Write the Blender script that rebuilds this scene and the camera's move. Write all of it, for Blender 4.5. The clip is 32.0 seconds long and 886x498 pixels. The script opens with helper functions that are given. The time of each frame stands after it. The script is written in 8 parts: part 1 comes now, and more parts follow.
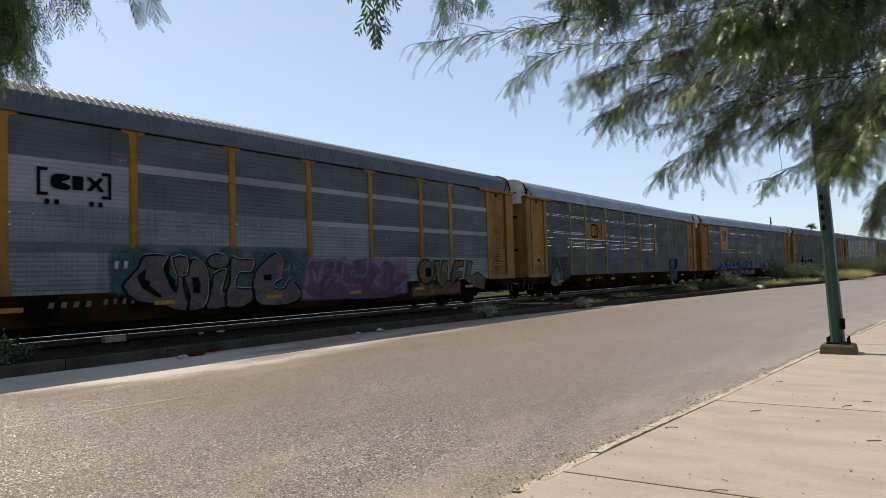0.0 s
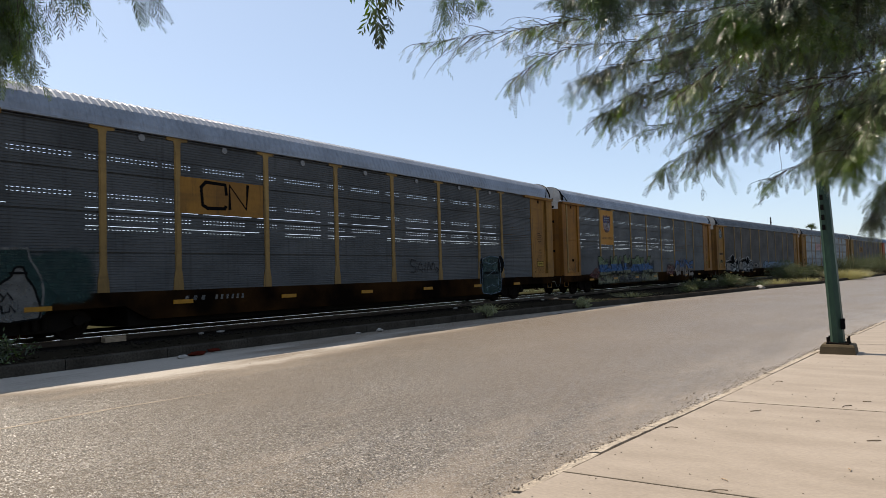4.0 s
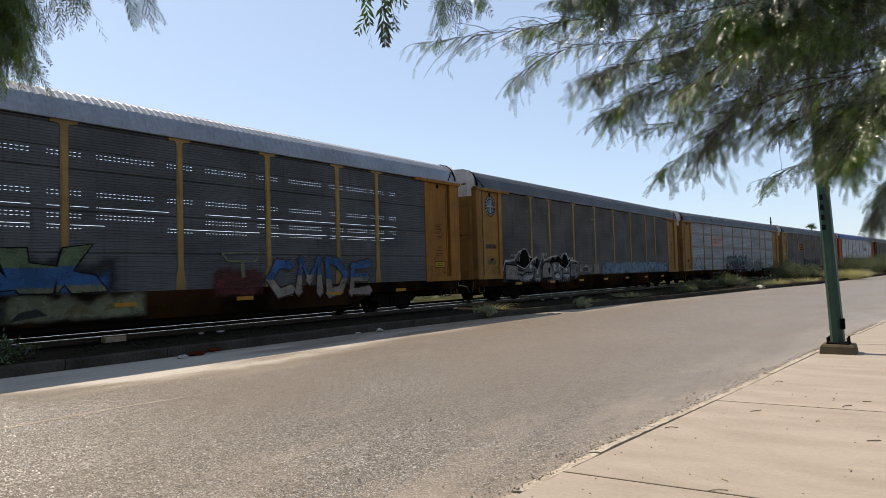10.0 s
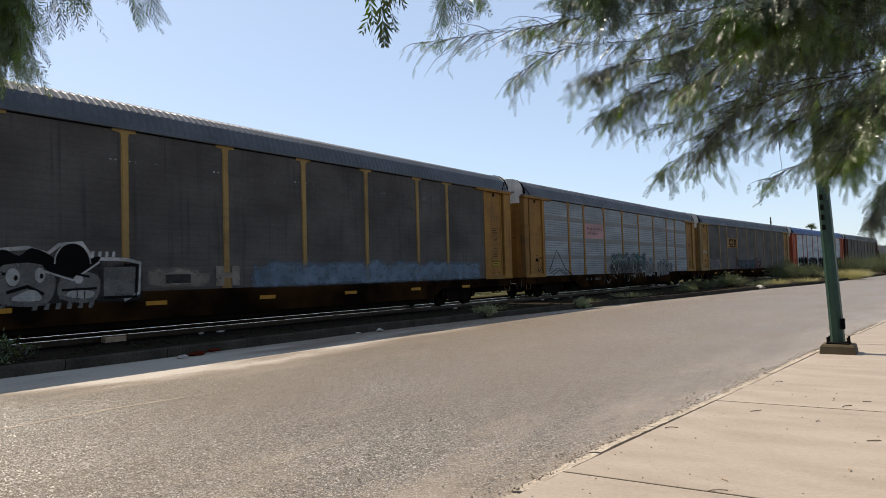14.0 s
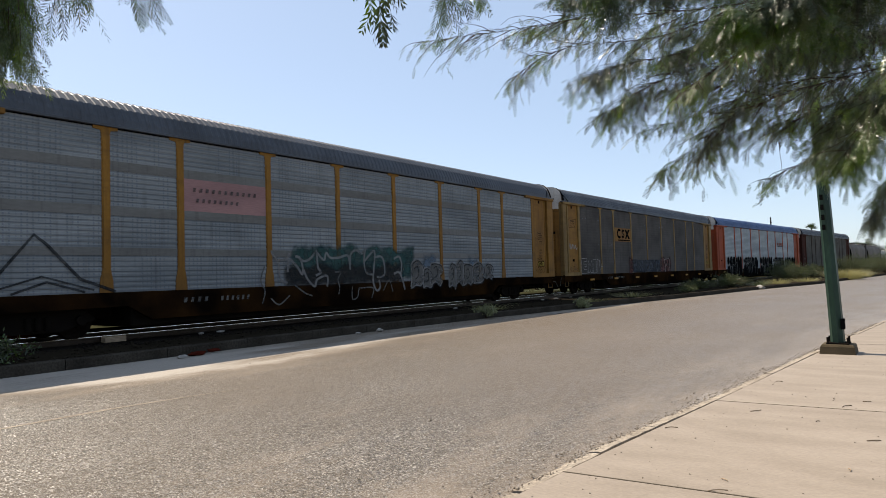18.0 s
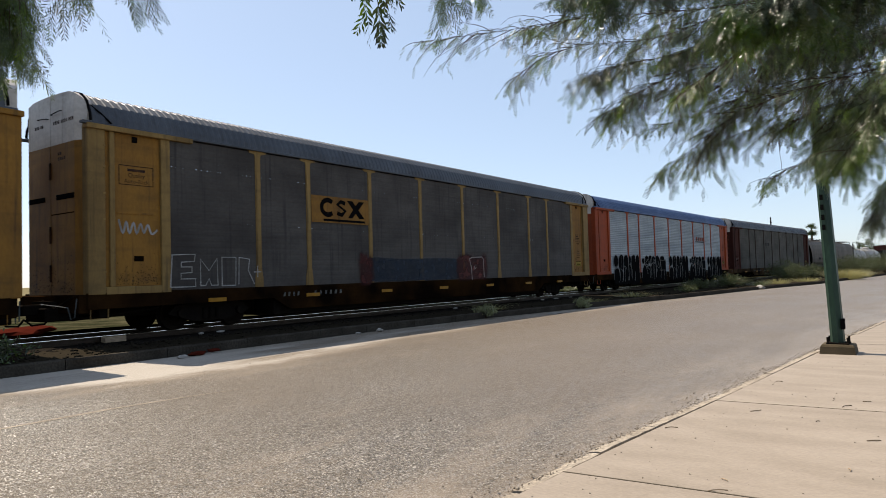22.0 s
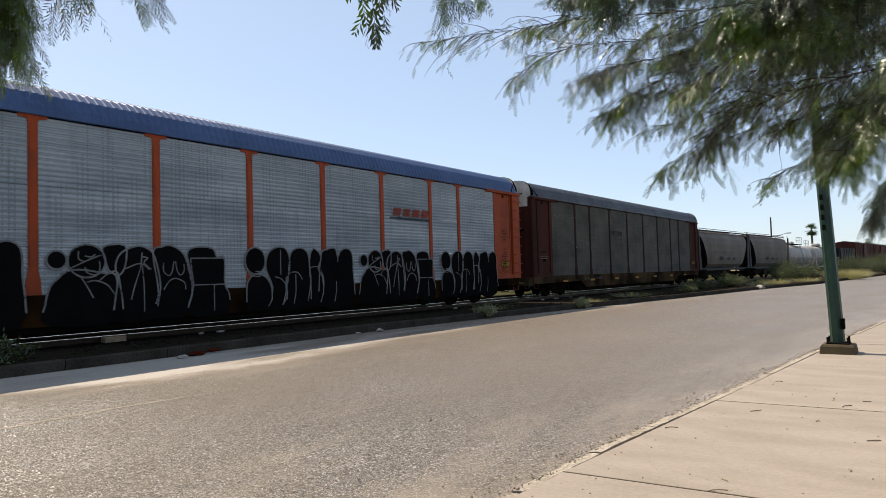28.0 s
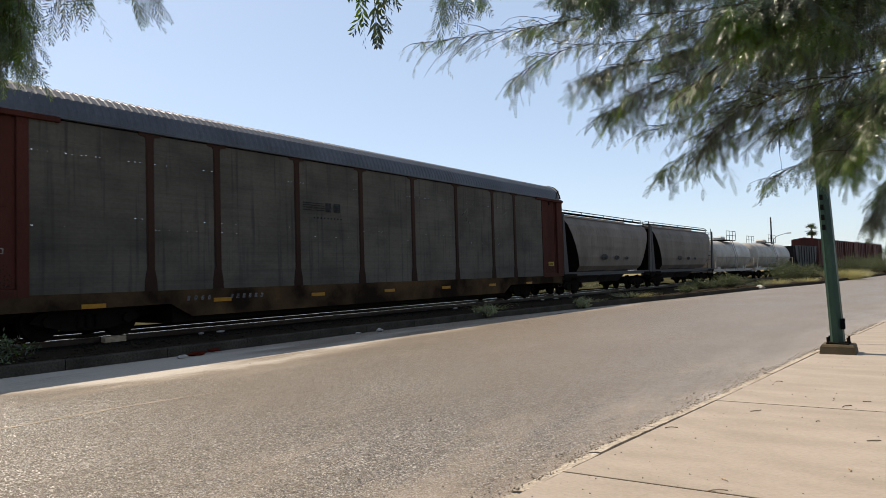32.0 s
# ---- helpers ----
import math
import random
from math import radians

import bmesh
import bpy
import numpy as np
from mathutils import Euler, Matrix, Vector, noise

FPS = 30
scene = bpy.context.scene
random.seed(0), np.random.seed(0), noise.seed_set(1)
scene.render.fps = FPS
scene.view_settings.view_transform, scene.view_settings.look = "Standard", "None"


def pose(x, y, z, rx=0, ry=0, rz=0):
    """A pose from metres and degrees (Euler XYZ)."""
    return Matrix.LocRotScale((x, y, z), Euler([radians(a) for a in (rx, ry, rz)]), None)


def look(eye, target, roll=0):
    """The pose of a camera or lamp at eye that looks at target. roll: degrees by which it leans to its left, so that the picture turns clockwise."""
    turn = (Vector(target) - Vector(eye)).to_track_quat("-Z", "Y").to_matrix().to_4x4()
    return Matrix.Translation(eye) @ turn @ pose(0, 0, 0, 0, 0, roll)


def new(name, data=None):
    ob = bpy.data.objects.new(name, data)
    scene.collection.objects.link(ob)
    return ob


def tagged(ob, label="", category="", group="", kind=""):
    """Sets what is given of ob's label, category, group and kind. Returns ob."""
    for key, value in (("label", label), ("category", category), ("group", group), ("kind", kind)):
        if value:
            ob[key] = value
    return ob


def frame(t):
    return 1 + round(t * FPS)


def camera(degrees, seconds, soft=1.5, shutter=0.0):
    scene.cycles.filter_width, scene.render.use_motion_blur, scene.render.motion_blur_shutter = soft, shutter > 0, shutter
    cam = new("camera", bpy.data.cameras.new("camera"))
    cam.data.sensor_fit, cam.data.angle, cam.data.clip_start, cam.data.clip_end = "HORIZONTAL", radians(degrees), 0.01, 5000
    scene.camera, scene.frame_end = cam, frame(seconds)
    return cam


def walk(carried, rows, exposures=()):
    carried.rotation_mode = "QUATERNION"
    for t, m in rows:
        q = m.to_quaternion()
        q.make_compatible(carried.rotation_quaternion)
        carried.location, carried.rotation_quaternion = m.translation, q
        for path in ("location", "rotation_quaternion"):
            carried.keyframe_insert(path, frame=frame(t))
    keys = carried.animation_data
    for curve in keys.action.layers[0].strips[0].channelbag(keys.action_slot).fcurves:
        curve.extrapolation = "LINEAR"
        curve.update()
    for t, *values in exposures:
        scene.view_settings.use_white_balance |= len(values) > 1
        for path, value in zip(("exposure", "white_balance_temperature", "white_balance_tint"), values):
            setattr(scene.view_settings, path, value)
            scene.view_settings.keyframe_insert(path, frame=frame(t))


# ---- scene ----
import itertools

# ---- camera: stands still on the pavement, metres, z = 0 is the road ----
EYE = Vector((0.0, 0.0, 1.5))
YAW, PITCH, LEAN = radians(35.396), radians(2.214), 1.622
AIM = Vector((-math.sin(YAW) * math.cos(PITCH), math.cos(YAW) * math.cos(PITCH), math.sin(PITCH)))
cam = camera(66.31, 32.0, soft=0.85, shutter=0.12)
walk(cam, [(0.0, look(EYE, EYE + AIM, -LEAN)), (32.0, look(EYE, EYE + AIM, -LEAN))], exposures=[(0.0, 0.63, 7200, 12), (9.0, 0.67, 7200, 12), (24.0, 0.69, 7250, 12), (28.0, 0.71, 7250, 12), (30.0, 0.79, 7300, 12), (31.0, 0.77, 7300, 12), (32.0, 0.66, 7350, 12)])

# ---- world, sun, exposure ----
SUN_EL, SUN_AZ = radians(50.5), radians(274.5)
world = bpy.data.worlds.new("sky")
scene.world = world
world.use_nodes = True
wn = world.node_tree.nodes
sky = wn.new("ShaderNodeTexSky")
sky.sky_type = "NISHITA"
sky.sun_disc = False
sky.sun_elevation, sky.sun_rotation = SUN_EL, SUN_AZ
sky.air_density, sky.dust_density, sky.ozone_density = 0.8, 0.55, 1.5
wn["Background"].inputs["Strength"].default_value = 0.14
veil = wn.new("ShaderNodeMix")
veil.data_type = "RGBA"
veil.inputs[0].default_value, veil.inputs[7].default_value = 0.6, (2.08, 2.82, 3.95, 1)
world.node_tree.links.new(sky.outputs["Color"], veil.inputs[6])
world.node_tree.links.new(veil.outputs[2], wn["Background"].inputs["Color"])
to_sun = Vector((math.sin(SUN_AZ) * math.cos(SUN_EL), math.cos(SUN_AZ) * math.cos(SUN_EL), math.sin(SUN_EL)))
sun = new("sun", bpy.data.lights.new("sun", "SUN"))
sun.data.energy, sun.data.angle, sun.data.color = 5.0, radians(0.35), (1.0, 0.95, 0.86)
sun.matrix_world = look(to_sun * 60, (0, 0, 0))


# ---- materials ----
def material(name, colour, second=None, rough=0.7, metal=0.0, scale=2.0, fine=40.0, bump=0.0, stretch=(1, 1, 1), amount=0.6, random=0.0, gloss=0.18, detail=5.0, speck=0.09):
    """A surface with a coarse stain and a fine grain of two colours, and a fine relief."""
    m = bpy.data.materials.new(name)
    m.use_nodes = True
    n, l = m.node_tree.nodes, m.node_tree.links
    b = n["Principled BSDF"]
    second = second or tuple(c * 0.6 for c in colour)
    tc = n.new("ShaderNodeTexCoord")
    mp = n.new("ShaderNodeMapping")
    mp.inputs["Scale"].default_value = stretch
    l.new(tc.outputs["Object"], mp.inputs["Vector"])
    coarse, grain = n.new("ShaderNodeTexNoise"), n.new("ShaderNodeTexNoise")
    coarse.inputs["Scale"].default_value, coarse.inputs["Detail"].default_value = scale, detail
    grain.inputs["Scale"].default_value, grain.inputs["Detail"].default_value = fine, 3.0
    for t in (coarse, grain):
        l.new(mp.outputs["Vector"], t.inputs["Vector"])
    ramp = n.new("ShaderNodeMapRange")
    ramp.inputs["From Min"].default_value, ramp.inputs["From Max"].default_value = 0.35, 0.68
    ramp.inputs["To Max"].default_value = amount
    l.new(coarse.outputs["Fac"], ramp.inputs["Value"])
    mix = n.new("ShaderNodeMix")
    mix.data_type = "RGBA"
    mix.inputs[6].default_value, mix.inputs[7].default_value = (*colour, 1), (*second, 1)
    l.new(ramp.outputs["Result"], mix.inputs[0])
    val = n.new("ShaderNodeMapRange")
    val.inputs["From Min"].default_value, val.inputs["From Max"].default_value = 0.3, 0.7
    val.inputs["To Min"].default_value, val.inputs["To Max"].default_value = 1 - speck, 1 + speck
    l.new(grain.outputs["Fac"], val.inputs["Value"])
    hsv = n.new("ShaderNodeHueSaturation")
    l.new(mix.outputs[2], hsv.inputs["Color"])
    if random:
        info = n.new("ShaderNodeObjectInfo")
        rr = n.new("ShaderNodeMapRange")
        rr.inputs["To Min"].default_value, rr.inputs["To Max"].default_value = 1 - random, 1 + random
        l.new(info.outputs["Random"], rr.inputs["Value"])
        mul = n.new("ShaderNodeMath")
        mul.operation = "MULTIPLY"
        l.new(rr.outputs["Result"], mul.inputs[0])
        l.new(val.outputs["Result"], mul.inputs[1])
        l.new(mul.outputs[0], hsv.inputs["Value"])
    else:
        l.new(val.outputs["Result"], hsv.inputs["Value"])
    l.new(hsv.outputs["Color"], b.inputs["Base Color"])
    b.inputs["Metallic"].default_value = metal
    rr = n.new("ShaderNodeMapRange")
    rr.inputs["To Min"].default_value, rr.inputs["To Max"].default_value = max(rough - 0.12, 0.05), min(rough + 0.12, 1)
    l.new(coarse.outputs["Fac"], rr.inputs["Value"])
    l.new(rr.outputs["Result"], b.inputs["Roughness"])
    if gloss is not None:
        b.inputs["Specular IOR Level"].default_value = gloss
    if bump:
        bp = n.new("ShaderNodeBump")
        bp.inputs["Strength"].default_value, bp.inputs["Distance"].default_value = 1.0, bump
        l.new(grain.outputs["Fac"], bp.inputs["Height"])
        l.new(bp.outputs["Normal"], b.inputs["Normal"])
    return m


M = {}
M["concrete"] = material("concrete", (0.264, 0.221, 0.18), (0.204, 0.169, 0.1355), 0.85, scale=1.6, fine=45, bump=0.002, random=0.04, speck=0.1, amount=0.72, stretch=(0.6, 1.8, 1), detail=12)
M["joint_dirt"] = material("joint_dirt", (0.1, 0.085, 0.065), (0.1, 0.08, 0.06), 0.95, scale=8, fine=60, gloss=0.0)
# concrete beyond the road, darkened to carry the train's shade
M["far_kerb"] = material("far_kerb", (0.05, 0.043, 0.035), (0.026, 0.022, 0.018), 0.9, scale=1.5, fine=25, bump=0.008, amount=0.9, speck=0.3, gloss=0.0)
M["weedy_ground"] = material("weedy_ground", (0.06, 0.053, 0.03), (0.014, 0.017, 0.008), 0.95, scale=0.7, fine=8, bump=0.05, gloss=0.0, amount=1.1, speck=0.4)
M["kerb"] = material("kerb", (0.29, 0.247, 0.198), (0.205, 0.17, 0.133), 0.9, scale=2, fine=30, bump=0.008, amount=0.9, speck=0.35)
M["footing"] = material("footing", (0.088, 0.064, 0.037), (0.045, 0.036, 0.02), 0.9, scale=5, fine=40, bump=0.006)
# verge earth, its base colour lowered to deepen the train's shade
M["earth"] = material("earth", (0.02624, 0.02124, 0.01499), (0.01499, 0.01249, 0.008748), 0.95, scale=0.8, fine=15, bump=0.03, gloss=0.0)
M["plain_ground"] = material("plain_ground", (0.168, 0.1386, 0.084), (0.1092, 0.105, 0.0504), 0.95, scale=0.15, fine=4, bump=0.03, gloss=0.0)
# crushed stone, also coloured darker for the shade under the train
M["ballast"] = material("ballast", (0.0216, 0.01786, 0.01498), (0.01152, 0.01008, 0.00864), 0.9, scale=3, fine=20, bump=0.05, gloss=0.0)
M["rail"] = material("rail", (0.042, 0.028, 0.01925), (0.0245, 0.01575, 0.0105), 0.6, metal=0.3, scale=4, fine=30)
M["rail_head"] = material("rail_head", (0.76, 0.74, 0.71), (0.62, 0.6, 0.57), 0.06, metal=1.0, scale=4, fine=30, speck=0.1)
M["sleeper"] = material("sleeper", (0.049, 0.035, 0.0245), (0.028, 0.021, 0.0154), 0.9, scale=3, fine=30, bump=0.01, random=0.2, gloss=0.0)
M["pale_timber"] = material("pale_timber", (0.34, 0.25, 0.17), (0.2, 0.15, 0.1), 0.85, scale=6, fine=50)
M["green_post"] = material("green_post", (0.0195, 0.044, 0.032), (0.013, 0.027, 0.021), 0.4, scale=3, fine=25, speck=0.15, stretch=(1, 1, 0.3), amount=0.9)
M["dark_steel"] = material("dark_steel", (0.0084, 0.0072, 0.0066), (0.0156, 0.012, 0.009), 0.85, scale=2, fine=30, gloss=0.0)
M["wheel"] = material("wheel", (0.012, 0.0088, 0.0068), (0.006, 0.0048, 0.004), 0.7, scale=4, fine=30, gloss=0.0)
M["yellow"] = material("yellow", (0.222, 0.106, 0.0175), (0.122, 0.058, 0.0165), 0.7, scale=1.0, fine=22, stretch=(1, 1, 0.4), amount=0.8, random=0.07)
M["yellow_pale"] = material("yellow_pale", (0.215, 0.135, 0.047), (0.13, 0.08, 0.03), 0.7, scale=1.0, fine=22, stretch=(1, 1, 0.4), amount=0.8, random=0.07)
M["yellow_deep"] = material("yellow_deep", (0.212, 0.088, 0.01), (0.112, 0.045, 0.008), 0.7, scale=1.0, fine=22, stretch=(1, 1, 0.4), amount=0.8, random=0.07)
M["orange"] = material("orange", (0.3028, 0.04845, 0.01211), (0.1716, 0.0323, 0.01211), 0.65, scale=1.0, fine=22, stretch=(1, 1, 0.4), amount=0.8, random=0.05)
M["brown"] = material("brown", (0.055, 0.0185, 0.0135), (0.03, 0.0115, 0.009), 0.75, scale=1.0, fine=22, stretch=(1, 1, 0.4), amount=0.8, random=0.07, gloss=0.04)
M["brown_dull"] = material("brown_dull", (0.034, 0.019, 0.0145), (0.021, 0.012, 0.0095), 0.8, scale=1.0, fine=22, stretch=(1, 1, 0.4), amount=0.8, random=0.07, gloss=0.04)
M["rust_sill"] = material("rust_sill", (0.07, 0.043, 0.023), (0.016, 0.011, 0.008), 0.9, scale=0.9, fine=16, amount=1.2, gloss=0.0)
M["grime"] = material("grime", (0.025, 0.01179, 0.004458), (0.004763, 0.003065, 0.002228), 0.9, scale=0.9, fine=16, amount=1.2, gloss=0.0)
M["galvanised"] = material("galvanised", (0.1503, 0.167, 0.1705), (0.08732, 0.09813, 0.1034), 0.55, metal=0.15, scale=0.9, fine=16, stretch=(1, 0.4, 2.2), amount=0.9, random=0.08)
M["galvanised_dark"] = material("galvanised_dark", (0.074, 0.085, 0.086), (0.045, 0.053, 0.056), 0.6, metal=0.15, scale=0.9, fine=16, stretch=(1, 0.4, 1.6), amount=0.9, random=0.08)
M["galvanised_light"] = material("galvanised_light", (0.2096, 0.2096, 0.2096), (0.137, 0.137, 0.1411), 0.6, metal=0.1, scale=0.9, fine=16, stretch=(1, 0.4, 1.6), amount=0.9, random=0.06)
M["panel_blue"] = material("panel_blue", (0.066, 0.0695, 0.073), (0.039, 0.042, 0.045), 0.6, metal=0.15, scale=0.8, fine=14, stretch=(1, 0.6, 1), amount=0.9, random=0.1)
M["panel_grey"] = material("panel_grey", (0.03844, 0.03844, 0.0372), (0.02232, 0.02232, 0.02232), 0.65, metal=0.1, scale=0.8, fine=14, stretch=(1, 0.6, 1), amount=0.9, random=0.1)
M["panel_dull"] = material("panel_dull", (0.066, 0.0595, 0.0545), (0.037, 0.0325, 0.03), 0.75, metal=0.1, scale=0.8, fine=14, stretch=(1, 0.6, 1), amount=0.9, random=0.1)
M["panel_warm"] = material("panel_warm", (0.077, 0.069, 0.056), (0.043, 0.039, 0.032), 0.75, metal=0.1, scale=0.8, fine=14, stretch=(1, 0.6, 1), amount=0.9, random=0.1)
M["silver"] = material("silver", (0.3, 0.332, 0.345), (0.18, 0.207, 0.226), 0.5, metal=0.2, scale=0.8, fine=14, stretch=(1, 0.35, 2.4), amount=0.9, random=0.08)
M["silver_dull"] = material("silver_dull", (0.2, 0.216, 0.223), (0.122, 0.136, 0.145), 0.55, metal=0.15, scale=0.8, fine=14, stretch=(1, 0.35, 2.4), amount=0.9, random=0.08)
M["silver_band"] = material("silver_band", (0.1492, 0.1492, 0.1447), (0.09945, 0.09724, 0.0911), 0.65, metal=0.1, scale=0.8, fine=14, stretch=(1, 0.35, 1.4), amount=0.9, random=0.06)
M["pink_panel"] = material("pink_panel", (0.3, 0.165, 0.16), (0.2, 0.115, 0.115), 0.6, scale=0.8, fine=14, stretch=(1, 0.35, 2.4), amount=0.9)
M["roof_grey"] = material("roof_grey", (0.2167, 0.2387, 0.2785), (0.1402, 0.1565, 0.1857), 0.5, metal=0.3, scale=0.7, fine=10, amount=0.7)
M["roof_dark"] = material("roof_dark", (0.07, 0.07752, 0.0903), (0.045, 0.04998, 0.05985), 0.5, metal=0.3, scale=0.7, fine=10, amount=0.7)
# paler copy of the roof sheet, with the sunlight put into its colour
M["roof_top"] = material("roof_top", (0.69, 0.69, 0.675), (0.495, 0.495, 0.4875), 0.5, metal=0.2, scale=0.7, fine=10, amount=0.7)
M["roof_blue"] = material("roof_blue", (0.05, 0.09, 0.19), (0.032, 0.06, 0.13), 0.5, metal=0.1, scale=0.7, fine=10, amount=0.7)
M["white_paint"] = material("white_paint", (0.3542, 0.3358, 0.31), (0.1993, 0.1771, 0.1513), 0.75, scale=1.3, fine=20, amount=0.9)
M["black_paint"] = material("black_paint", (0.0045, 0.0045, 0.005), (0.008, 0.0075, 0.007), 0.7, scale=2, fine=20, gloss=0.0)
M["hopper_grey"] = material("hopper_grey", (0.158, 0.13, 0.108), (0.098, 0.08, 0.066), 0.65, scale=0.6, fine=10, stretch=(1, 1, 0.3), amount=0.9)
M["tank_white"] = material("tank_white", (0.4, 0.372, 0.335), (0.25, 0.222, 0.185), 0.5, scale=0.6, fine=8, stretch=(1, 1, 0.5), amount=0.8)
M["red_car"] = material("red_car", (0.078, 0.01872, 0.01296), (0.042, 0.0144, 0.0108), 0.75, scale=0.8, fine=10, stretch=(1, 1, 0.4), amount=0.9)
M["black_car"] = material("black_car", (0.022, 0.022, 0.024), (0.035, 0.03, 0.028), 0.6, scale=0.8, fine=10)
M["bark"] = material("bark", (0.10, 0.075, 0.055), (0.06, 0.045, 0.035), 0.9, scale=6, fine=40, bump=0.01)
M["dry_twig"] = material("dry_twig", (0.12, 0.085, 0.055), (0.07, 0.05, 0.035), 0.9, scale=6, fine=40)
M["twig"] = material("twig", (0.054, 0.03375, 0.0225), (0.0315, 0.0225, 0.01575), 0.8, scale=6, fine=40)
M["cap_white"] = material("cap_white", (0.5, 0.475, 0.45), (0.33, 0.29, 0.25), 0.75, scale=1.1, fine=14, amount=0.7)
M["rust_dark"] = material("rust_dark", (0.045, 0.022, 0.012), (0.014, 0.009, 0.007), 0.9, scale=3, fine=30, amount=0.9, gloss=0.0)
M["sign_orange"] = material("sign_orange", (0.3, 0.135, 0.014), (0.22, 0.095, 0.012), 0.65, scale=1.5, fine=20, amount=0.5)
M["yellow_sign"] = material("yellow_sign", (0.24, 0.165, 0.014), (0.16, 0.11, 0.014), 0.6, scale=5, fine=30)
M["reflector"] = material("reflector", (0.3, 0.14, 0.01), (0.16, 0.07, 0.008), 0.5, scale=4, fine=20)
M["red_plastic"] = material("red_plastic", (0.061, 0.01127, 0.007004), (0.03727, 0.007508, 0.005005), 0.5, scale=5, fine=30, gloss=0.0)
M["stone"] = material("stone", (0.2856, 0.2394, 0.189), (0.1428, 0.1176, 0.09072), 0.9, scale=9, fine=60, random=0.3)
M["palm_trunk"] = material("palm_trunk", (0.14, 0.11, 0.08), (0.09, 0.07, 0.05), 0.9, scale=6, fine=30)


def paint(name, colour, wear=0.5):
    """Sprayed or rolled paint, thin and dusty."""
    colour = tuple(c * 0.55 for c in colour)
    M[name] = material(name, colour, tuple(c * wear + 0.004 for c in colour), 0.65, scale=1.6, fine=24, stretch=(1, 0.7, 1.3), amount=0.8, speck=0.15)
    n, l = M[name].node_tree.nodes, M[name].node_tree.links
    nz, mr = n.new("ShaderNodeTexNoise"), n.new("ShaderNodeMapRange")
    nz.inputs["Scale"].default_value, nz.inputs["Detail"].default_value = 3.5, 9
    mr.inputs["From Min"].default_value, mr.inputs["From Max"].default_value = 0.3, 0.62
    mr.inputs["To Min"].default_value, mr.inputs["To Max"].default_value = 1.0, 0.66
    l.new(n["Texture Coordinate"].outputs["Object"], nz.inputs["Vector"])
    l.new(nz.outputs["Fac"], mr.inputs["Value"])
    l.new(mr.outputs["Result"], n["Principled BSDF"].inputs["Alpha"])


for _n, _c in (("p_white", (0.62, 0.61, 0.59)), ("p_grey", (0.2, 0.195, 0.185)), ("p_pinkgrey", (0.165, 0.13, 0.128)), ("p_purple", (0.14, 0.072, 0.13)), ("p_lilac", (0.25, 0.175, 0.25)), ("p_tealdark", (0.012, 0.05, 0.046)), ("p_teal", (0.025, 0.105, 0.1)), ("p_tan", (0.1728, 0.09, 0.0324)),
               ("p_olive", (0.155, 0.14, 0.052)), ("p_green", (0.15, 0.21, 0.1)), ("p_pale", (0.21, 0.21, 0.125)), ("p_blue", (0.03, 0.13, 0.33)), ("p_darkred", (0.095, 0.013, 0.01)), ("p_red", (0.20, 0.022, 0.016)), ("p_sky", (0.17, 0.25, 0.34)),
               ("p_navy", (0.014, 0.024, 0.042)), ("p_slate", (0.026, 0.043, 0.07)), ("p_beige", (0.34, 0.29, 0.24)), ("p_orange", (0.42, 0.06, 0.02)), ("p_shield", (0.06, 0.06, 0.16)), ("p_brown", (0.07, 0.03, 0.02)), ("p_mark", (0.1, 0.098, 0.09)), ("p_soot", (0.03, 0.022, 0.016)), ("p_dim", (0.022, 0.022, 0.023)), ("p_chalk", (0.34, 0.34, 0.34))):
    paint(_n, _c)


def hazy(name):
    """The same paint sprayed thinly: it covers less where the mesh says it is thin."""
    if "haze_" + name not in M:
        m = M[name].copy()
        m.name = "haze_" + name
        n, l = m.node_tree.nodes, m.node_tree.links
        b = n["Principled BSDF"]
        old = b.inputs["Alpha"].links[0].from_socket
        at, nz, sm, mul = n.new("ShaderNodeAttribute"), n.new("ShaderNodeTexNoise"), n.new("ShaderNodeMapRange"), n.new("ShaderNodeMath")
        at.attribute_name = "thick"
        nz.inputs["Scale"].default_value, nz.inputs["Detail"].default_value = 4.0, 6
        l.new(n["Texture Coordinate"].outputs["Object"], nz.inputs["Vector"])
        add = n.new("ShaderNodeMath")
        add.operation = "MULTIPLY_ADD"
        add.inputs[1].default_value = 0.9
        l.new(nz.outputs["Fac"], add.inputs[0])
        l.new(at.outputs["Fac"], add.inputs[2])
        sm.interpolation_type = "SMOOTHSTEP"
        sm.inputs["From Min"].default_value, sm.inputs["From Max"].default_value = 0.5, 1.15
        l.new(add.outputs[0], sm.inputs["Value"])
        mul.operation = "MULTIPLY"
        l.new(sm.outputs["Result"], mul.inputs[0])
        l.new(old, mul.inputs[1])
        l.new(mul.outputs[0], b.inputs["Alpha"])
        M["haze_" + name] = m
    return "haze_" + name


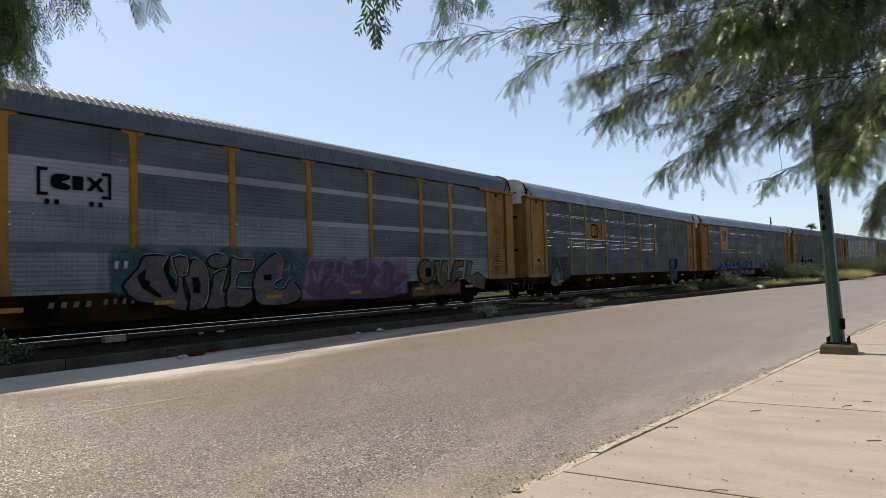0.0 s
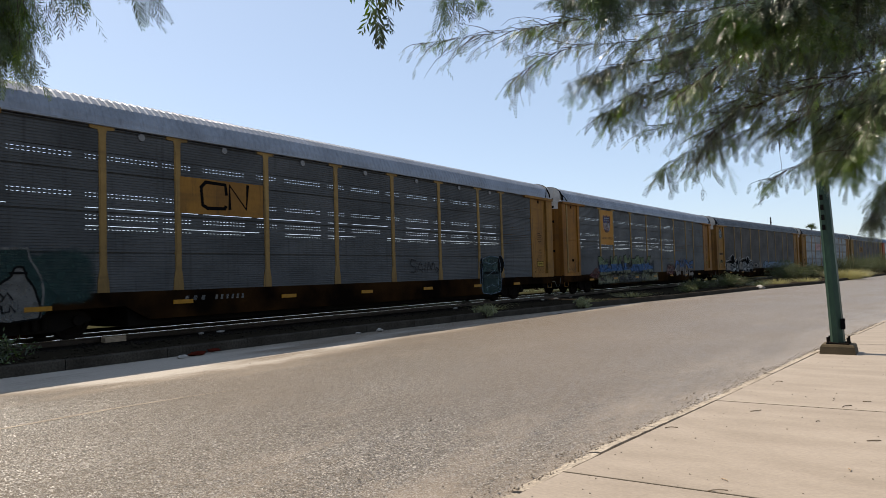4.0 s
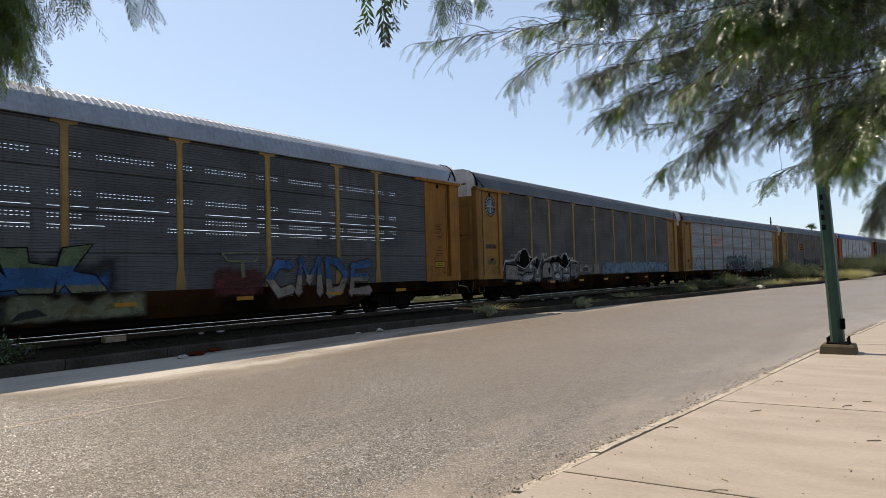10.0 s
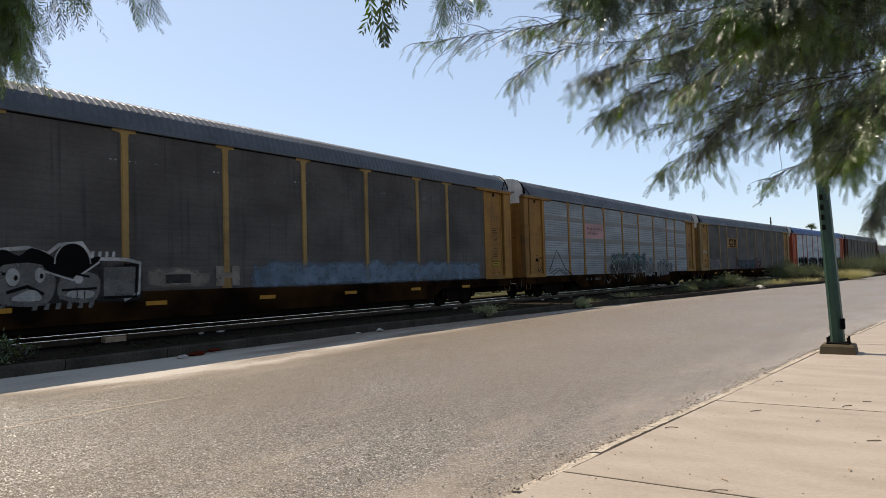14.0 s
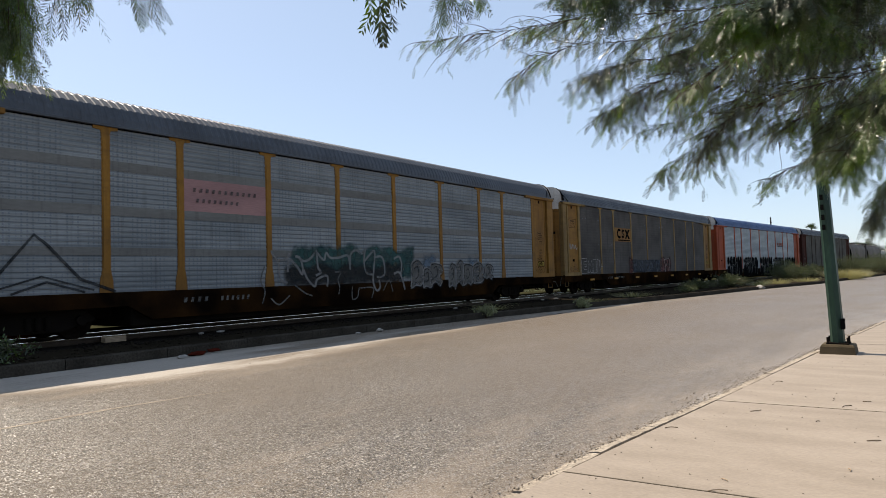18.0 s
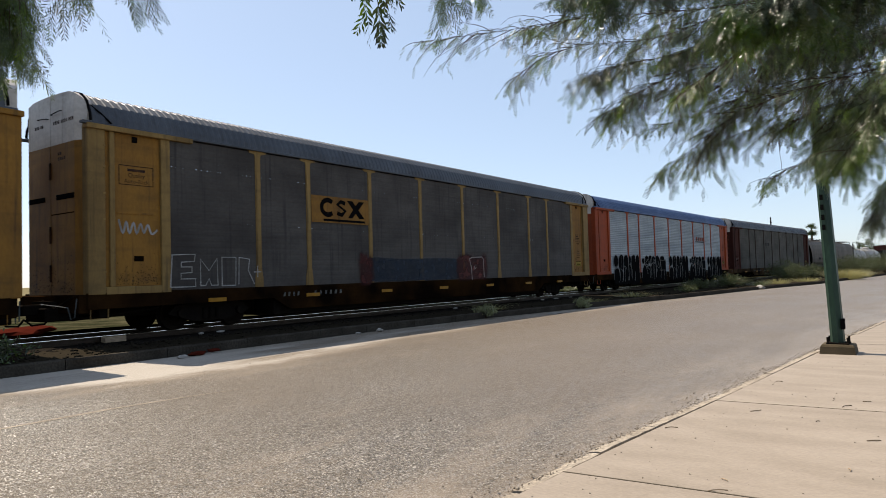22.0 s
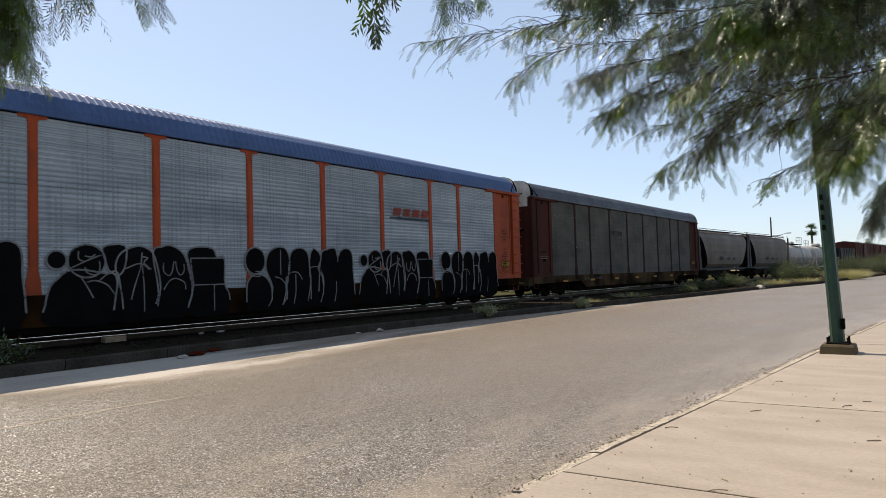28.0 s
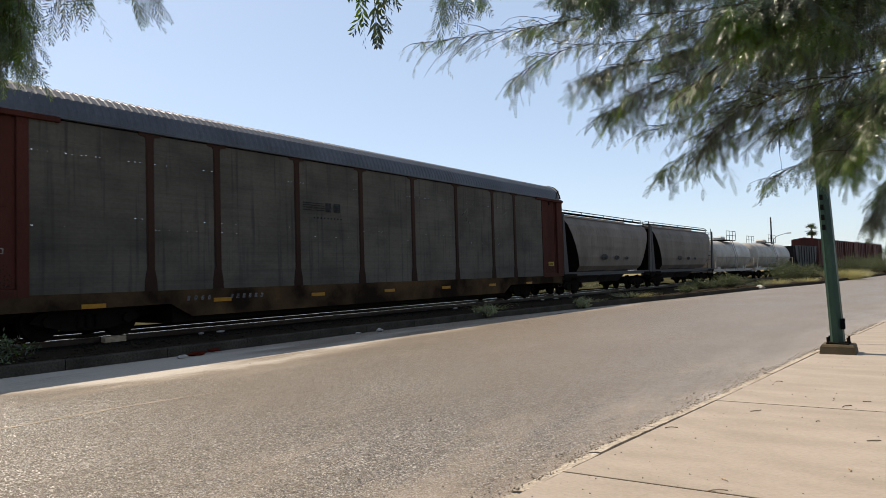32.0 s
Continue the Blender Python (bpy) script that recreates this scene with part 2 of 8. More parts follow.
def asphalt():
    """Worn asphalt of dark and pale glinting stones, some glints painted as pale cells, and dust where the mesh says
    so.
    """
    m = material("asphalt", (0.071, 0.0615, 0.052), (0.104, 0.083, 0.062), 0.36, scale=0.25, fine=55, bump=0.006, amount=0.9, gloss=0.42, speck=0.34)
    n, l = m.node_tree.nodes, m.node_tree.links
    b = n["Principled BSDF"]
    old = b.inputs["Base Color"].links[0].from_socket
    tc = n["Texture Coordinate"]

    def stones(scale, lo, hi, colour, base):
        vor = n.new("ShaderNodeTexVoronoi")
        vor.inputs["Scale"].default_value = scale
        l.new(tc.outputs["Object"], vor.inputs["Vector"])
        sp = n.new("ShaderNodeSeparateColor")
        l.new(vor.outputs["Color"], sp.inputs["Color"])
        thr = n.new("ShaderNodeMapRange")
        thr.inputs["From Min"].default_value, thr.inputs["From Max"].default_value = lo, hi
        l.new(sp.outputs["Red"], thr.inputs["Value"])
        mx = n.new("ShaderNodeMix")
        mx.data_type = "RGBA"
        mx.inputs[7].default_value = (*colour, 1)
        l.new(thr.outputs["Result"], mx.inputs[0])
        l.new(base, mx.inputs[6])
        return mx.outputs[2], vor
    col, v1 = stones(64, 0.62, 0.95, (0.25, 0.22, 0.18), old)
    col, v2 = stones(56, 0.52, 0.9, (0.029, 0.0275, 0.026), col)
    col, v3 = stones(105, 0.76, 1.0, (0.336, 0.3066, 0.2688), col)
    # sparse very pale cells: sun glints put into the base colour
    col, v4 = stones(95, 0.9, 0.94, (0.4872, 0.4536, 0.4032), col)
    # between the bare stony patches the surface is worn smooth
    wn_, wr = n.new("ShaderNodeTexNoise"), n.new("ShaderNodeMapRange")
    wn_.inputs["Scale"].default_value, wn_.inputs["Detail"].default_value = 0.3, 6
    wr.inputs["From Min"].default_value, wr.inputs["From Max"].default_value, wr.inputs["To Max"].default_value = 0.38, 0.62, 0.55
    l.new(tc.outputs["Object"], wn_.inputs["Vector"])
    l.new(wn_.outputs["Fac"], wr.inputs["Value"])
    worn = n.new("ShaderNodeMix")
    worn.data_type = "RGBA"
    worn.inputs[7].default_value = (0.118, 0.096, 0.0755, 1)
    l.new(wr.outputs["Result"], worn.inputs[0])
    l.new(col, worn.inputs[6])
    col = worn.outputs[2]
    # further along, the colour is mixed towards a paler tan
    sep, far_on, tan_mix = n.new("ShaderNodeSeparateXYZ"), n.new("ShaderNodeMapRange"), n.new("ShaderNodeMix")
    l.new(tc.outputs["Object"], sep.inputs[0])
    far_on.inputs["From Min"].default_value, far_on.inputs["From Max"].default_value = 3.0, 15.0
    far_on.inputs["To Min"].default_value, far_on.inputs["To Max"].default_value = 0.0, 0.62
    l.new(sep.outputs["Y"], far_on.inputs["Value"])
    tan_mix.data_type = "RGBA"
    tan_mix.inputs[7].default_value = (0.152, 0.116, 0.083, 1)
    l.new(far_on.outputs["Result"], tan_mix.inputs[0])
    l.new(col, tan_mix.inputs[6])
    col = tan_mix.outputs[2]
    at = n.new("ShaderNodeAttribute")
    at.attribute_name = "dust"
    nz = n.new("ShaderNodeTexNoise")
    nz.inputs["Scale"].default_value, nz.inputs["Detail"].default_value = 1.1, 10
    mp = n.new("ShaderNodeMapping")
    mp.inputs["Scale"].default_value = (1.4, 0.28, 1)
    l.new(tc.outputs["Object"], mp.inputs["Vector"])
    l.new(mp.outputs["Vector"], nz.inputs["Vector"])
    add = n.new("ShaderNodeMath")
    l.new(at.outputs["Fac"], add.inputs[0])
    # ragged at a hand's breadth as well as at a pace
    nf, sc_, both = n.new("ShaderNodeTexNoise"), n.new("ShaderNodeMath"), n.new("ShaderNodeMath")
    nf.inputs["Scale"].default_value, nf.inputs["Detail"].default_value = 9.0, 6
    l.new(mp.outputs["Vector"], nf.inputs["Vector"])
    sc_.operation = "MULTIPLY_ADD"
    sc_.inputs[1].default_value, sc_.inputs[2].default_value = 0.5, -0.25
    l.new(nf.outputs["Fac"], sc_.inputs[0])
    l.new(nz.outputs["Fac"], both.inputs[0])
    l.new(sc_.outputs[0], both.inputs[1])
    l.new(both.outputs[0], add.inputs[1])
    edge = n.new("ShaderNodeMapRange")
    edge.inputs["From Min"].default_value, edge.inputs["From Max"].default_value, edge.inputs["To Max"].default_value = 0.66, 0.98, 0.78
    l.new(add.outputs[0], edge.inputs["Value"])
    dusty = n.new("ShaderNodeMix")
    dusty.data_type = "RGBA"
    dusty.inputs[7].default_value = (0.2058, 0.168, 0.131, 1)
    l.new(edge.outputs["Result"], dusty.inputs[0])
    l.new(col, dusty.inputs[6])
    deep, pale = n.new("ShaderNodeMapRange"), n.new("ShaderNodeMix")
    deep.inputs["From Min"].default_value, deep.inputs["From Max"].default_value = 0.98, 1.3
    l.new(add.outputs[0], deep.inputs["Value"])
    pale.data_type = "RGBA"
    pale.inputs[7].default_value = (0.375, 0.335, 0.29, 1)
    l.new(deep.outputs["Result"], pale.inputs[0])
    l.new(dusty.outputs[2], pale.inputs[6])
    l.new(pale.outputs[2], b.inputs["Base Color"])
    # the stones lie tilted this way and that, so some of them catch the sun
    tilt = n.new("ShaderNodeVectorMath")
    tilt.operation = "SUBTRACT"
    l.new(v3.outputs["Color"], tilt.inputs[0])
    tilt.inputs[1].default_value = (0.5, 0.5, 0.5)
    amt = n.new("ShaderNodeMapRange")
    amt.inputs["To Min"].default_value, amt.inputs["To Max"].default_value = 0.72, 0.08
    l.new(edge.outputs["Result"], amt.inputs["Value"])
    by = n.new("ShaderNodeVectorMath")
    by.operation = "SCALE"
    l.new(tilt.outputs[0], by.inputs[0])
    l.new(amt.outputs["Result"], by.inputs["Scale"])
    plus = n.new("ShaderNodeVectorMath")
    l.new(by.outputs[0], plus.inputs[0])
    l.new(n["Bump"].outputs["Normal"], plus.inputs[1])
    # few of the stones are smooth enough to glint
    sp3, gl = n.new("ShaderNodeSeparateColor"), n.new("ShaderNodeMapRange")
    l.new(v3.outputs["Color"], sp3.inputs["Color"])
    gl.inputs["From Min"].default_value, gl.inputs["From Max"].default_value = 0.66, 0.82
    gl.inputs["To Min"].default_value, gl.inputs["To Max"].default_value = 0.03, 0.85
    l.new(sp3.outputs["Blue"], gl.inputs["Value"])
    l.new(gl.outputs["Result"], b.inputs["Specular IOR Level"])
    unit = n.new("ShaderNodeVectorMath")
    unit.operation = "NORMALIZE"
    l.new(plus.outputs[0], unit.inputs[0])
    l.new(unit.outputs[0], b.inputs["Normal"])
    return m


M["asphalt"] = asphalt()


def perforate(m, pitch):
    """Rows of fine holes along level ridges, in upright columns that come and go."""
    n, l = m.node_tree.nodes, m.node_tree.links
    b = n["Principled BSDF"]
    old = b.inputs["Base Color"].links[0].from_socket
    sx = n.new("ShaderNodeSeparateXYZ")
    l.new(n["Texture Coordinate"].outputs["Object"], sx.inputs[0])

    def calc(op, a, c):
        k = n.new("ShaderNodeMath")
        k.operation = op
        for i, v in enumerate((a, c)):
            if isinstance(v, (int, float)):
                k.inputs[i].default_value = v
            else:
                l.new(v, k.inputs[i])
        return k.outputs[0]

    def stripes(axis, step, share):
        return calc("LESS_THAN", calc("FRACT", calc("MULTIPLY", sx.outputs[axis], 1 / step), 0), share)
    nz = n.new("ShaderNodeTexNoise")
    nz.noise_dimensions = "2D"
    nz.inputs["Scale"].default_value = 1.0
    mp = n.new("ShaderNodeCombineXYZ")
    l.new(calc("MULTIPLY", sx.outputs["Y"], 2.6), mp.inputs[0])
    l.new(calc("MULTIPLY", sx.outputs["Z"], 0.35), mp.inputs[1])
    l.new(mp.outputs[0], nz.inputs["Vector"])
    live = calc("MULTIPLY", calc("GREATER_THAN", nz.outputs["Fac"], 0.47), 0.42)
    holes = calc("MULTIPLY", calc("MULTIPLY", stripes("Y", 0.115, 0.3), stripes("Z", pitch / 2, 0.75)), live)
    lines = calc("MULTIPLY", stripes("Z", pitch, 0.28), 0.34)
    mx = n.new("ShaderNodeMix")
    mx.data_type = "RGBA"
    mx.inputs[7].default_value = (0.045, 0.062, 0.095, 1)
    l.new(calc("MAXIMUM", holes, lines), mx.inputs[0])
    l.new(old, mx.inputs[6])
    l.new(mx.outputs[2], b.inputs["Base Color"])


perforate(M["silver"], 0.115)
perforate(M["galvanised"], 0.1)
perforate(M["silver_dull"], 0.115)


def weather(m, strength, dirt=(0.028, 0.019, 0.012)):
    """Thin rain streaks down a painted sheet and a few dull smudges."""
    n, l = m.node_tree.nodes, m.node_tree.links
    b = n["Principled BSDF"]
    col = b.inputs["Base Color"].links[0].from_socket
    for scale, lo, hi, k in (((9, 9, 0.45), 0.54, 0.74, 1.0), ((0.9, 0.9, 1.3), 0.52, 0.75, 0.7), ((0.5, 0.35, 5.0), 0.55, 0.8, 0.6)):
        mp, nz, mr, mx = n.new("ShaderNodeMapping"), n.new("ShaderNodeTexNoise"), n.new("ShaderNodeMapRange"), n.new("ShaderNodeMix")
        mp.inputs["Scale"].default_value = scale
        nz.inputs["Scale"].default_value, nz.inputs["Detail"].default_value = 1.0, 6
        mr.inputs["From Min"].default_value, mr.inputs["From Max"].default_value, mr.inputs["To Max"].default_value = lo, hi, strength * k
        mx.data_type = "RGBA"
        mx.inputs[7].default_value = (*dirt, 1)
        info, off = n.new("ShaderNodeObjectInfo"), n.new("ShaderNodeVectorMath")
        off.operation = "SCALE"
        off.inputs[0].default_value = (0, 40, 0)
        l.new(info.outputs["Random"], off.inputs["Scale"])
        l.new(off.outputs[0], mp.inputs["Location"])
        l.new(n["Texture Coordinate"].outputs["Object"], mp.inputs["Vector"])
        l.new(mp.outputs["Vector"], nz.inputs["Vector"])
        l.new(nz.outputs["Fac"], mr.inputs["Value"])
        l.new(mr.outputs["Result"], mx.inputs[0])
        l.new(col, mx.inputs[6])
        col = mx.outputs[2]
    l.new(col, b.inputs["Base Color"])


for _n, _s in (("yellow", 0.6), ("yellow_deep", 0.55), ("yellow_pale", 0.6), ("orange", 0.45), ("white_paint", 0.4), ("cap_white", 0.3), ("hopper_grey", 0.45), ("tank_white", 0.3), ("red_car", 0.5), ("roof_dark", 0.25), ("roof_grey", 0.25)):
    weather(M[_n], _s)
for _n, _s in (("panel_blue", 0.45), ("panel_grey", 0.45), ("panel_dull", 0.6), ("panel_warm", 0.65), ("galvanised", 0.3), ("galvanised_dark", 0.4), ("silver", 0.2), ("silver_dull", 0.25), ("silver_band", 0.25)):
    weather(M[_n], _s, (0.02, 0.019, 0.018))


def leafy(name, a, b, trans, shine=0.55, clump=0.0):
    """Leaves that differ piece by piece and clump by clump and let some light through."""
    m = bpy.data.materials.new(name)
    m.use_nodes = True
    n, l = m.node_tree.nodes, m.node_tree.links
    p = n["Principled BSDF"]
    geo = n.new("ShaderNodeNewGeometry")
    mix = n.new("ShaderNodeMix")
    mix.data_type = "RGBA"
    mix.inputs[6].default_value, mix.inputs[7].default_value = (*a, 1), (*b, 1)
    l.new(geo.outputs["Random Per Island"], mix.inputs[0])
    col = mix.outputs[2]
    if clump:
        tc, nz, mr, hsv = n.new("ShaderNodeTexCoord"), n.new("ShaderNodeTexNoise"), n.new("ShaderNodeMapRange"), n.new("ShaderNodeHueSaturation")
        nz.inputs["Scale"].default_value, nz.inputs["Detail"].default_value = 4.5, 3
        mr.inputs["From Min"].default_value, mr.inputs["From Max"].default_value = 0.36, 0.66
        mr.inputs["To Min"].default_value, mr.inputs["To Max"].default_value = 1 - clump, 1 + clump
        l.new(tc.outputs["Object"], nz.inputs["Vector"])
        l.new(nz.outputs["Fac"], mr.inputs["Value"])
        l.new(mr.outputs["Result"], hsv.inputs["Value"])
        l.new(mr.outputs["Result"], hsv.inputs["Saturation"])
        l.new(col, hsv.inputs["Color"])
        col = hsv.outputs["Color"]
    l.new(col, p.inputs["Base Color"])
    p.inputs["Roughness"].default_value = 0.3
    p.inputs["Specular IOR Level"].default_value = shine
    tr = n.new("ShaderNodeBsdfTranslucent")
    l.new(col, tr.inputs["Color"])
    ms = n.new("ShaderNodeMixShader")
    ms.inputs[0].default_value = trans
    l.new(p.outputs[0], ms.inputs[1])
    l.new(tr.outputs[0], ms.inputs[2])
    l.new(ms.outputs[0], n["Material Output"].inputs["Surface"])
    return m


M["leaf"] = leafy("leaf", (0.05, 0.078, 0.027), (0.122, 0.162, 0.06), 0.42, 0.75, 0.5)
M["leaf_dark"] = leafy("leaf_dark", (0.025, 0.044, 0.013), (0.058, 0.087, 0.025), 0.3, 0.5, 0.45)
M["bush"] = leafy("bush", (0.05, 0.07, 0.028), (0.095, 0.102, 0.048), 0.25, 0.15)
M["pale_weed"] = leafy("pale_weed", (0.16, 0.18, 0.08), (0.26, 0.27, 0.14), 0.35)
M["dry_grass"] = leafy("dry_grass", (0.22, 0.2, 0.09), (0.3, 0.28, 0.115), 0.3, 0.1)


# ---- mesh helpers ----
def part(name, bm, mat, parent=None, label="", loc=None, smooth=False):
    """Links a bmesh (or a shared mesh) as one object under a thing or a part."""
    if isinstance(bm, bmesh.types.BMesh):
        me = bpy.data.meshes.new(name)
        bmesh.ops.recalc_face_normals(bm, faces=bm.faces[:])
        bm.to_mesh(me)
        bm.free()
        me.materials.append(M[mat] if isinstance(mat, str) else mat)
        if smooth:
            me.shade_smooth()
    else:
        me = bm
    ob = new(name, me)
    if parent is not None:
        ob.parent = parent
    if loc is not None:
        ob.location = loc
    if label:
        tagged(ob, label)
    return ob


def box(bm, x0, x1, y0, y1, z0, z1, bevel=0.0):
    b = bmesh.new() if bevel else bm
    v = [b.verts.new(p) for p in itertools.product((x0, x1), (y0, y1), (z0, z1))]
    for f in ((0, 1, 3, 2), (4, 6, 7, 5), (0, 4, 5, 1), (2, 3, 7, 6), (0, 2, 6, 4), (1, 5, 7, 3)):
        b.faces.new([v[i] for i in f])
    if bevel:
        bmesh.ops.bevel(b, geom=b.edges[:], offset=bevel, segments=1, affect="EDGES")
        me = bpy.data.meshes.new("tmp")
        b.to_mesh(me)
        b.free()
        bm.from_mesh(me)
        bpy.data.meshes.remove(me)
    return bm


def boxed(*a, **k):
    return box(bmesh.new(), *a, **k)


def sweep(bm, sections, closed=True, caps=True):
    """Faces between successive rings of points."""
    rings = [[bm.verts.new(p) for p in s] for s in sections]
    n = len(rings[0])
    for a, b in zip(rings, rings[1:]):
        for i in range(n if closed else n - 1):
            j = (i + 1) % n
            bm.faces.new((a[i], a[j], b[j], b[i]))
    if closed and caps:
        bm.faces.new(rings[0][::-1])
        bm.faces.new(rings[-1])
    return bm


def tube(bm, pts, radii, sides=6):
    """A round rod along points, with a radius at each."""
    pts = [Vector(p) for p in pts]
    if isinstance(radii, (int, float)):
        radii = [radii] * len(pts)
    rings = []
    for i, p in enumerate(pts):
        d = (pts[min(i + 1, len(pts) - 1)] - pts[max(i - 1, 0)]).normalized()
        u = d.cross(Vector((0, 0, 1)) if abs(d.z) < 0.9 else Vector((1, 0, 0))).normalized()
        w = d.cross(u)
        rings.append([p + (u * math.cos(a) + w * math.sin(a)) * radii[i] for a in (2 * math.pi * k / sides for k in range(sides))])
    return sweep(bm, rings)


def disc(bm, x0, x1, y, z, r, sides=24):
    """A wheel-like drum with its axle along x."""
    return sweep(bm, [[(x, y + r * math.cos(2 * math.pi * k / sides), z + r * math.sin(2 * math.pi * k / sides)) for k in range(sides)] for x in (x0, x1)])


# ---- the plan: track, kerbs ----
TRACK_X = -16.67
BEND_FROM, BEND_TO, BEND = 40.0, 70.0, radians(5.5)
RAIL_TOP = 0.29


def track(s):
    """Centre line of the track at s metres along it: x, y and heading to the right."""
    if s <= BEND_FROM:
        return TRACK_X, s, 0.0
    x, y, n = TRACK_X, BEND_FROM, 24
    e = min(s, BEND_TO)
    for i in range(n):
        a = BEND * ((i + 0.5) / n * (e - BEND_FROM)) / (BEND_TO - BEND_FROM)
        x += math.sin(a) * (e - BEND_FROM) / n
        y += math.cos(a) * (e - BEND_FROM) / n
    h = BEND * (e - BEND_FROM) / (BEND_TO - BEND_FROM)
    if s > BEND_TO:
        x += math.sin(BEND) * (s - BEND_TO)
        y += math.cos(BEND) * (s - BEND_TO)
    return x, y, h


def along(pts, y):
    for (xa, ya), (xb, yb) in zip(pts, pts[1:]):
        if y <= yb:
            return xa + (xb - xa) * (y - ya) / (yb - ya)
    return pts[-1][0]


FAR_KERB = [(-12.6, -60), (-12.6, 14), (-12.25, 20), (-11.2, 28), (-9.95, 38), (-8.9, 48), (-6.9, 60), (-4.0, 99), (3.6, 200)]
NEAR_KERB = [(-3.3, -60), (-2.65, 0), (-2.3, 5.6), (-1.98, 8.9), (-1.62, 13.5), (-0.9, 21.2), (6.2, 99), (15.4, 200)]


# ---- ground ----
def sheet(name, left, right, z, ys, mat, label, cols=1, dust=None):
    """A strip of ground between two lines."""
    verts, faces, vals = [], [], []
    for y in ys:
        a, b = left(y), right(y)
        for i in range(cols + 1):
            x = a + (b - a) * i / cols
            verts.append((x, y, z(x, y, i / cols)))
            vals.append(dust(x, y, b - x, x - a) if dust else 0.0)
    for j in range(len(ys) - 1):
        for i in range(cols):
            k = j * (cols + 1) + i
            faces.append((k, k + 1, k + cols + 2, k + cols + 1))
    me = bpy.data.meshes.new(name)
    me.from_pydata(verts, [], faces)
    me.materials.append(M[mat])
    me.shade_smooth()
    if dust:
        at = me.attributes.new("dust", "FLOAT", "POINT")
        at.data.foreach_set("value", vals)
    return tagged(new(name, me), label, "ground", kind="structure")


bm = bmesh.new()
sweep(bm, [[(-1500, y, -0.12), (1500, y, -0.12)] for y in (-1500, 1500)], closed=False)
tagged(part("ground", bm, "plain_ground"), "dry pale earth plain with sparse grass", "ground", kind="structure")
YS = [-60 + 2 * i for i in range(31)] + [0.25 * i for i in range(9, 160)] + [40 + 2 * i for i in range(81)]


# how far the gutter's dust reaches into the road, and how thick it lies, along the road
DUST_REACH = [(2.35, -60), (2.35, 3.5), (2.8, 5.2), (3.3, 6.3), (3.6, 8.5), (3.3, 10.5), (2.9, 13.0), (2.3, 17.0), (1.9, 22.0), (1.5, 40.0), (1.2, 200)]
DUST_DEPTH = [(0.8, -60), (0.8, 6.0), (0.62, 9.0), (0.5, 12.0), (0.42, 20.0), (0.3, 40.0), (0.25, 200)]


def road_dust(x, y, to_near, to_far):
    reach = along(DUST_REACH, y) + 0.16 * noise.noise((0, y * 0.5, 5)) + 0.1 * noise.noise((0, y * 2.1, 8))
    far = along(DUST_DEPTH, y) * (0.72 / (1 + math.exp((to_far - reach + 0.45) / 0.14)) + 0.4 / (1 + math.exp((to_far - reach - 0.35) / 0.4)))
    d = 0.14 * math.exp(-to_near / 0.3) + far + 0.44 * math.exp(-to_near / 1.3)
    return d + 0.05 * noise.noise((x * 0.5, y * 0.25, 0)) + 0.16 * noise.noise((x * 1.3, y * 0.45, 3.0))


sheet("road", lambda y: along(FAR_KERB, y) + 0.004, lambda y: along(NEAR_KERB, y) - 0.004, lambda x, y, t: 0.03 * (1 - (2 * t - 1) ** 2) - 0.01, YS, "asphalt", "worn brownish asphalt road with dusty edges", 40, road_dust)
bm = bmesh.new()
_scrape = [(-7.96, 2.81), (-7.97, 4.33), (-7.86, 5.24), (-7.65, 6.26)]
sweep(bm, [[(x - 0.035 * w, y - 0.02 * w, 0.024), (x + 0.035 * w, y + 0.02 * w, 0.024)] for (x, y), w in zip(_scrape, (1, 1.3, 0.8, 0.3))], closed=False)
tagged(part("scrape", bm, "kerb"), "thin pale scraped line along the road", "road mark", kind="structure")
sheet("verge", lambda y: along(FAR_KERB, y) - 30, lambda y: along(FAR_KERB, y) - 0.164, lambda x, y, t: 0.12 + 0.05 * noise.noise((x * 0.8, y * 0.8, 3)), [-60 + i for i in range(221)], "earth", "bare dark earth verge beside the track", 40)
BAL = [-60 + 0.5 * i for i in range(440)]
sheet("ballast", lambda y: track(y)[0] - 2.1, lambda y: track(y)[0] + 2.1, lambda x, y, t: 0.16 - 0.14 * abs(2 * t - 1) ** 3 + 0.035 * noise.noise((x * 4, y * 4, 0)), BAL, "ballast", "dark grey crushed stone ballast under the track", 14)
sheet("grass_strip", lambda y: along(FAR_KERB, y) - 34, lambda y: track(y)[0] - 3.2, lambda x, y, t: 0.24 + 0.05 * noise.noise((x * 0.6, y * 0.6, 9)), [-60 + 2 * i for i in range(111)], "weedy_ground", "sunlit weedy ground beyond the track", 6)


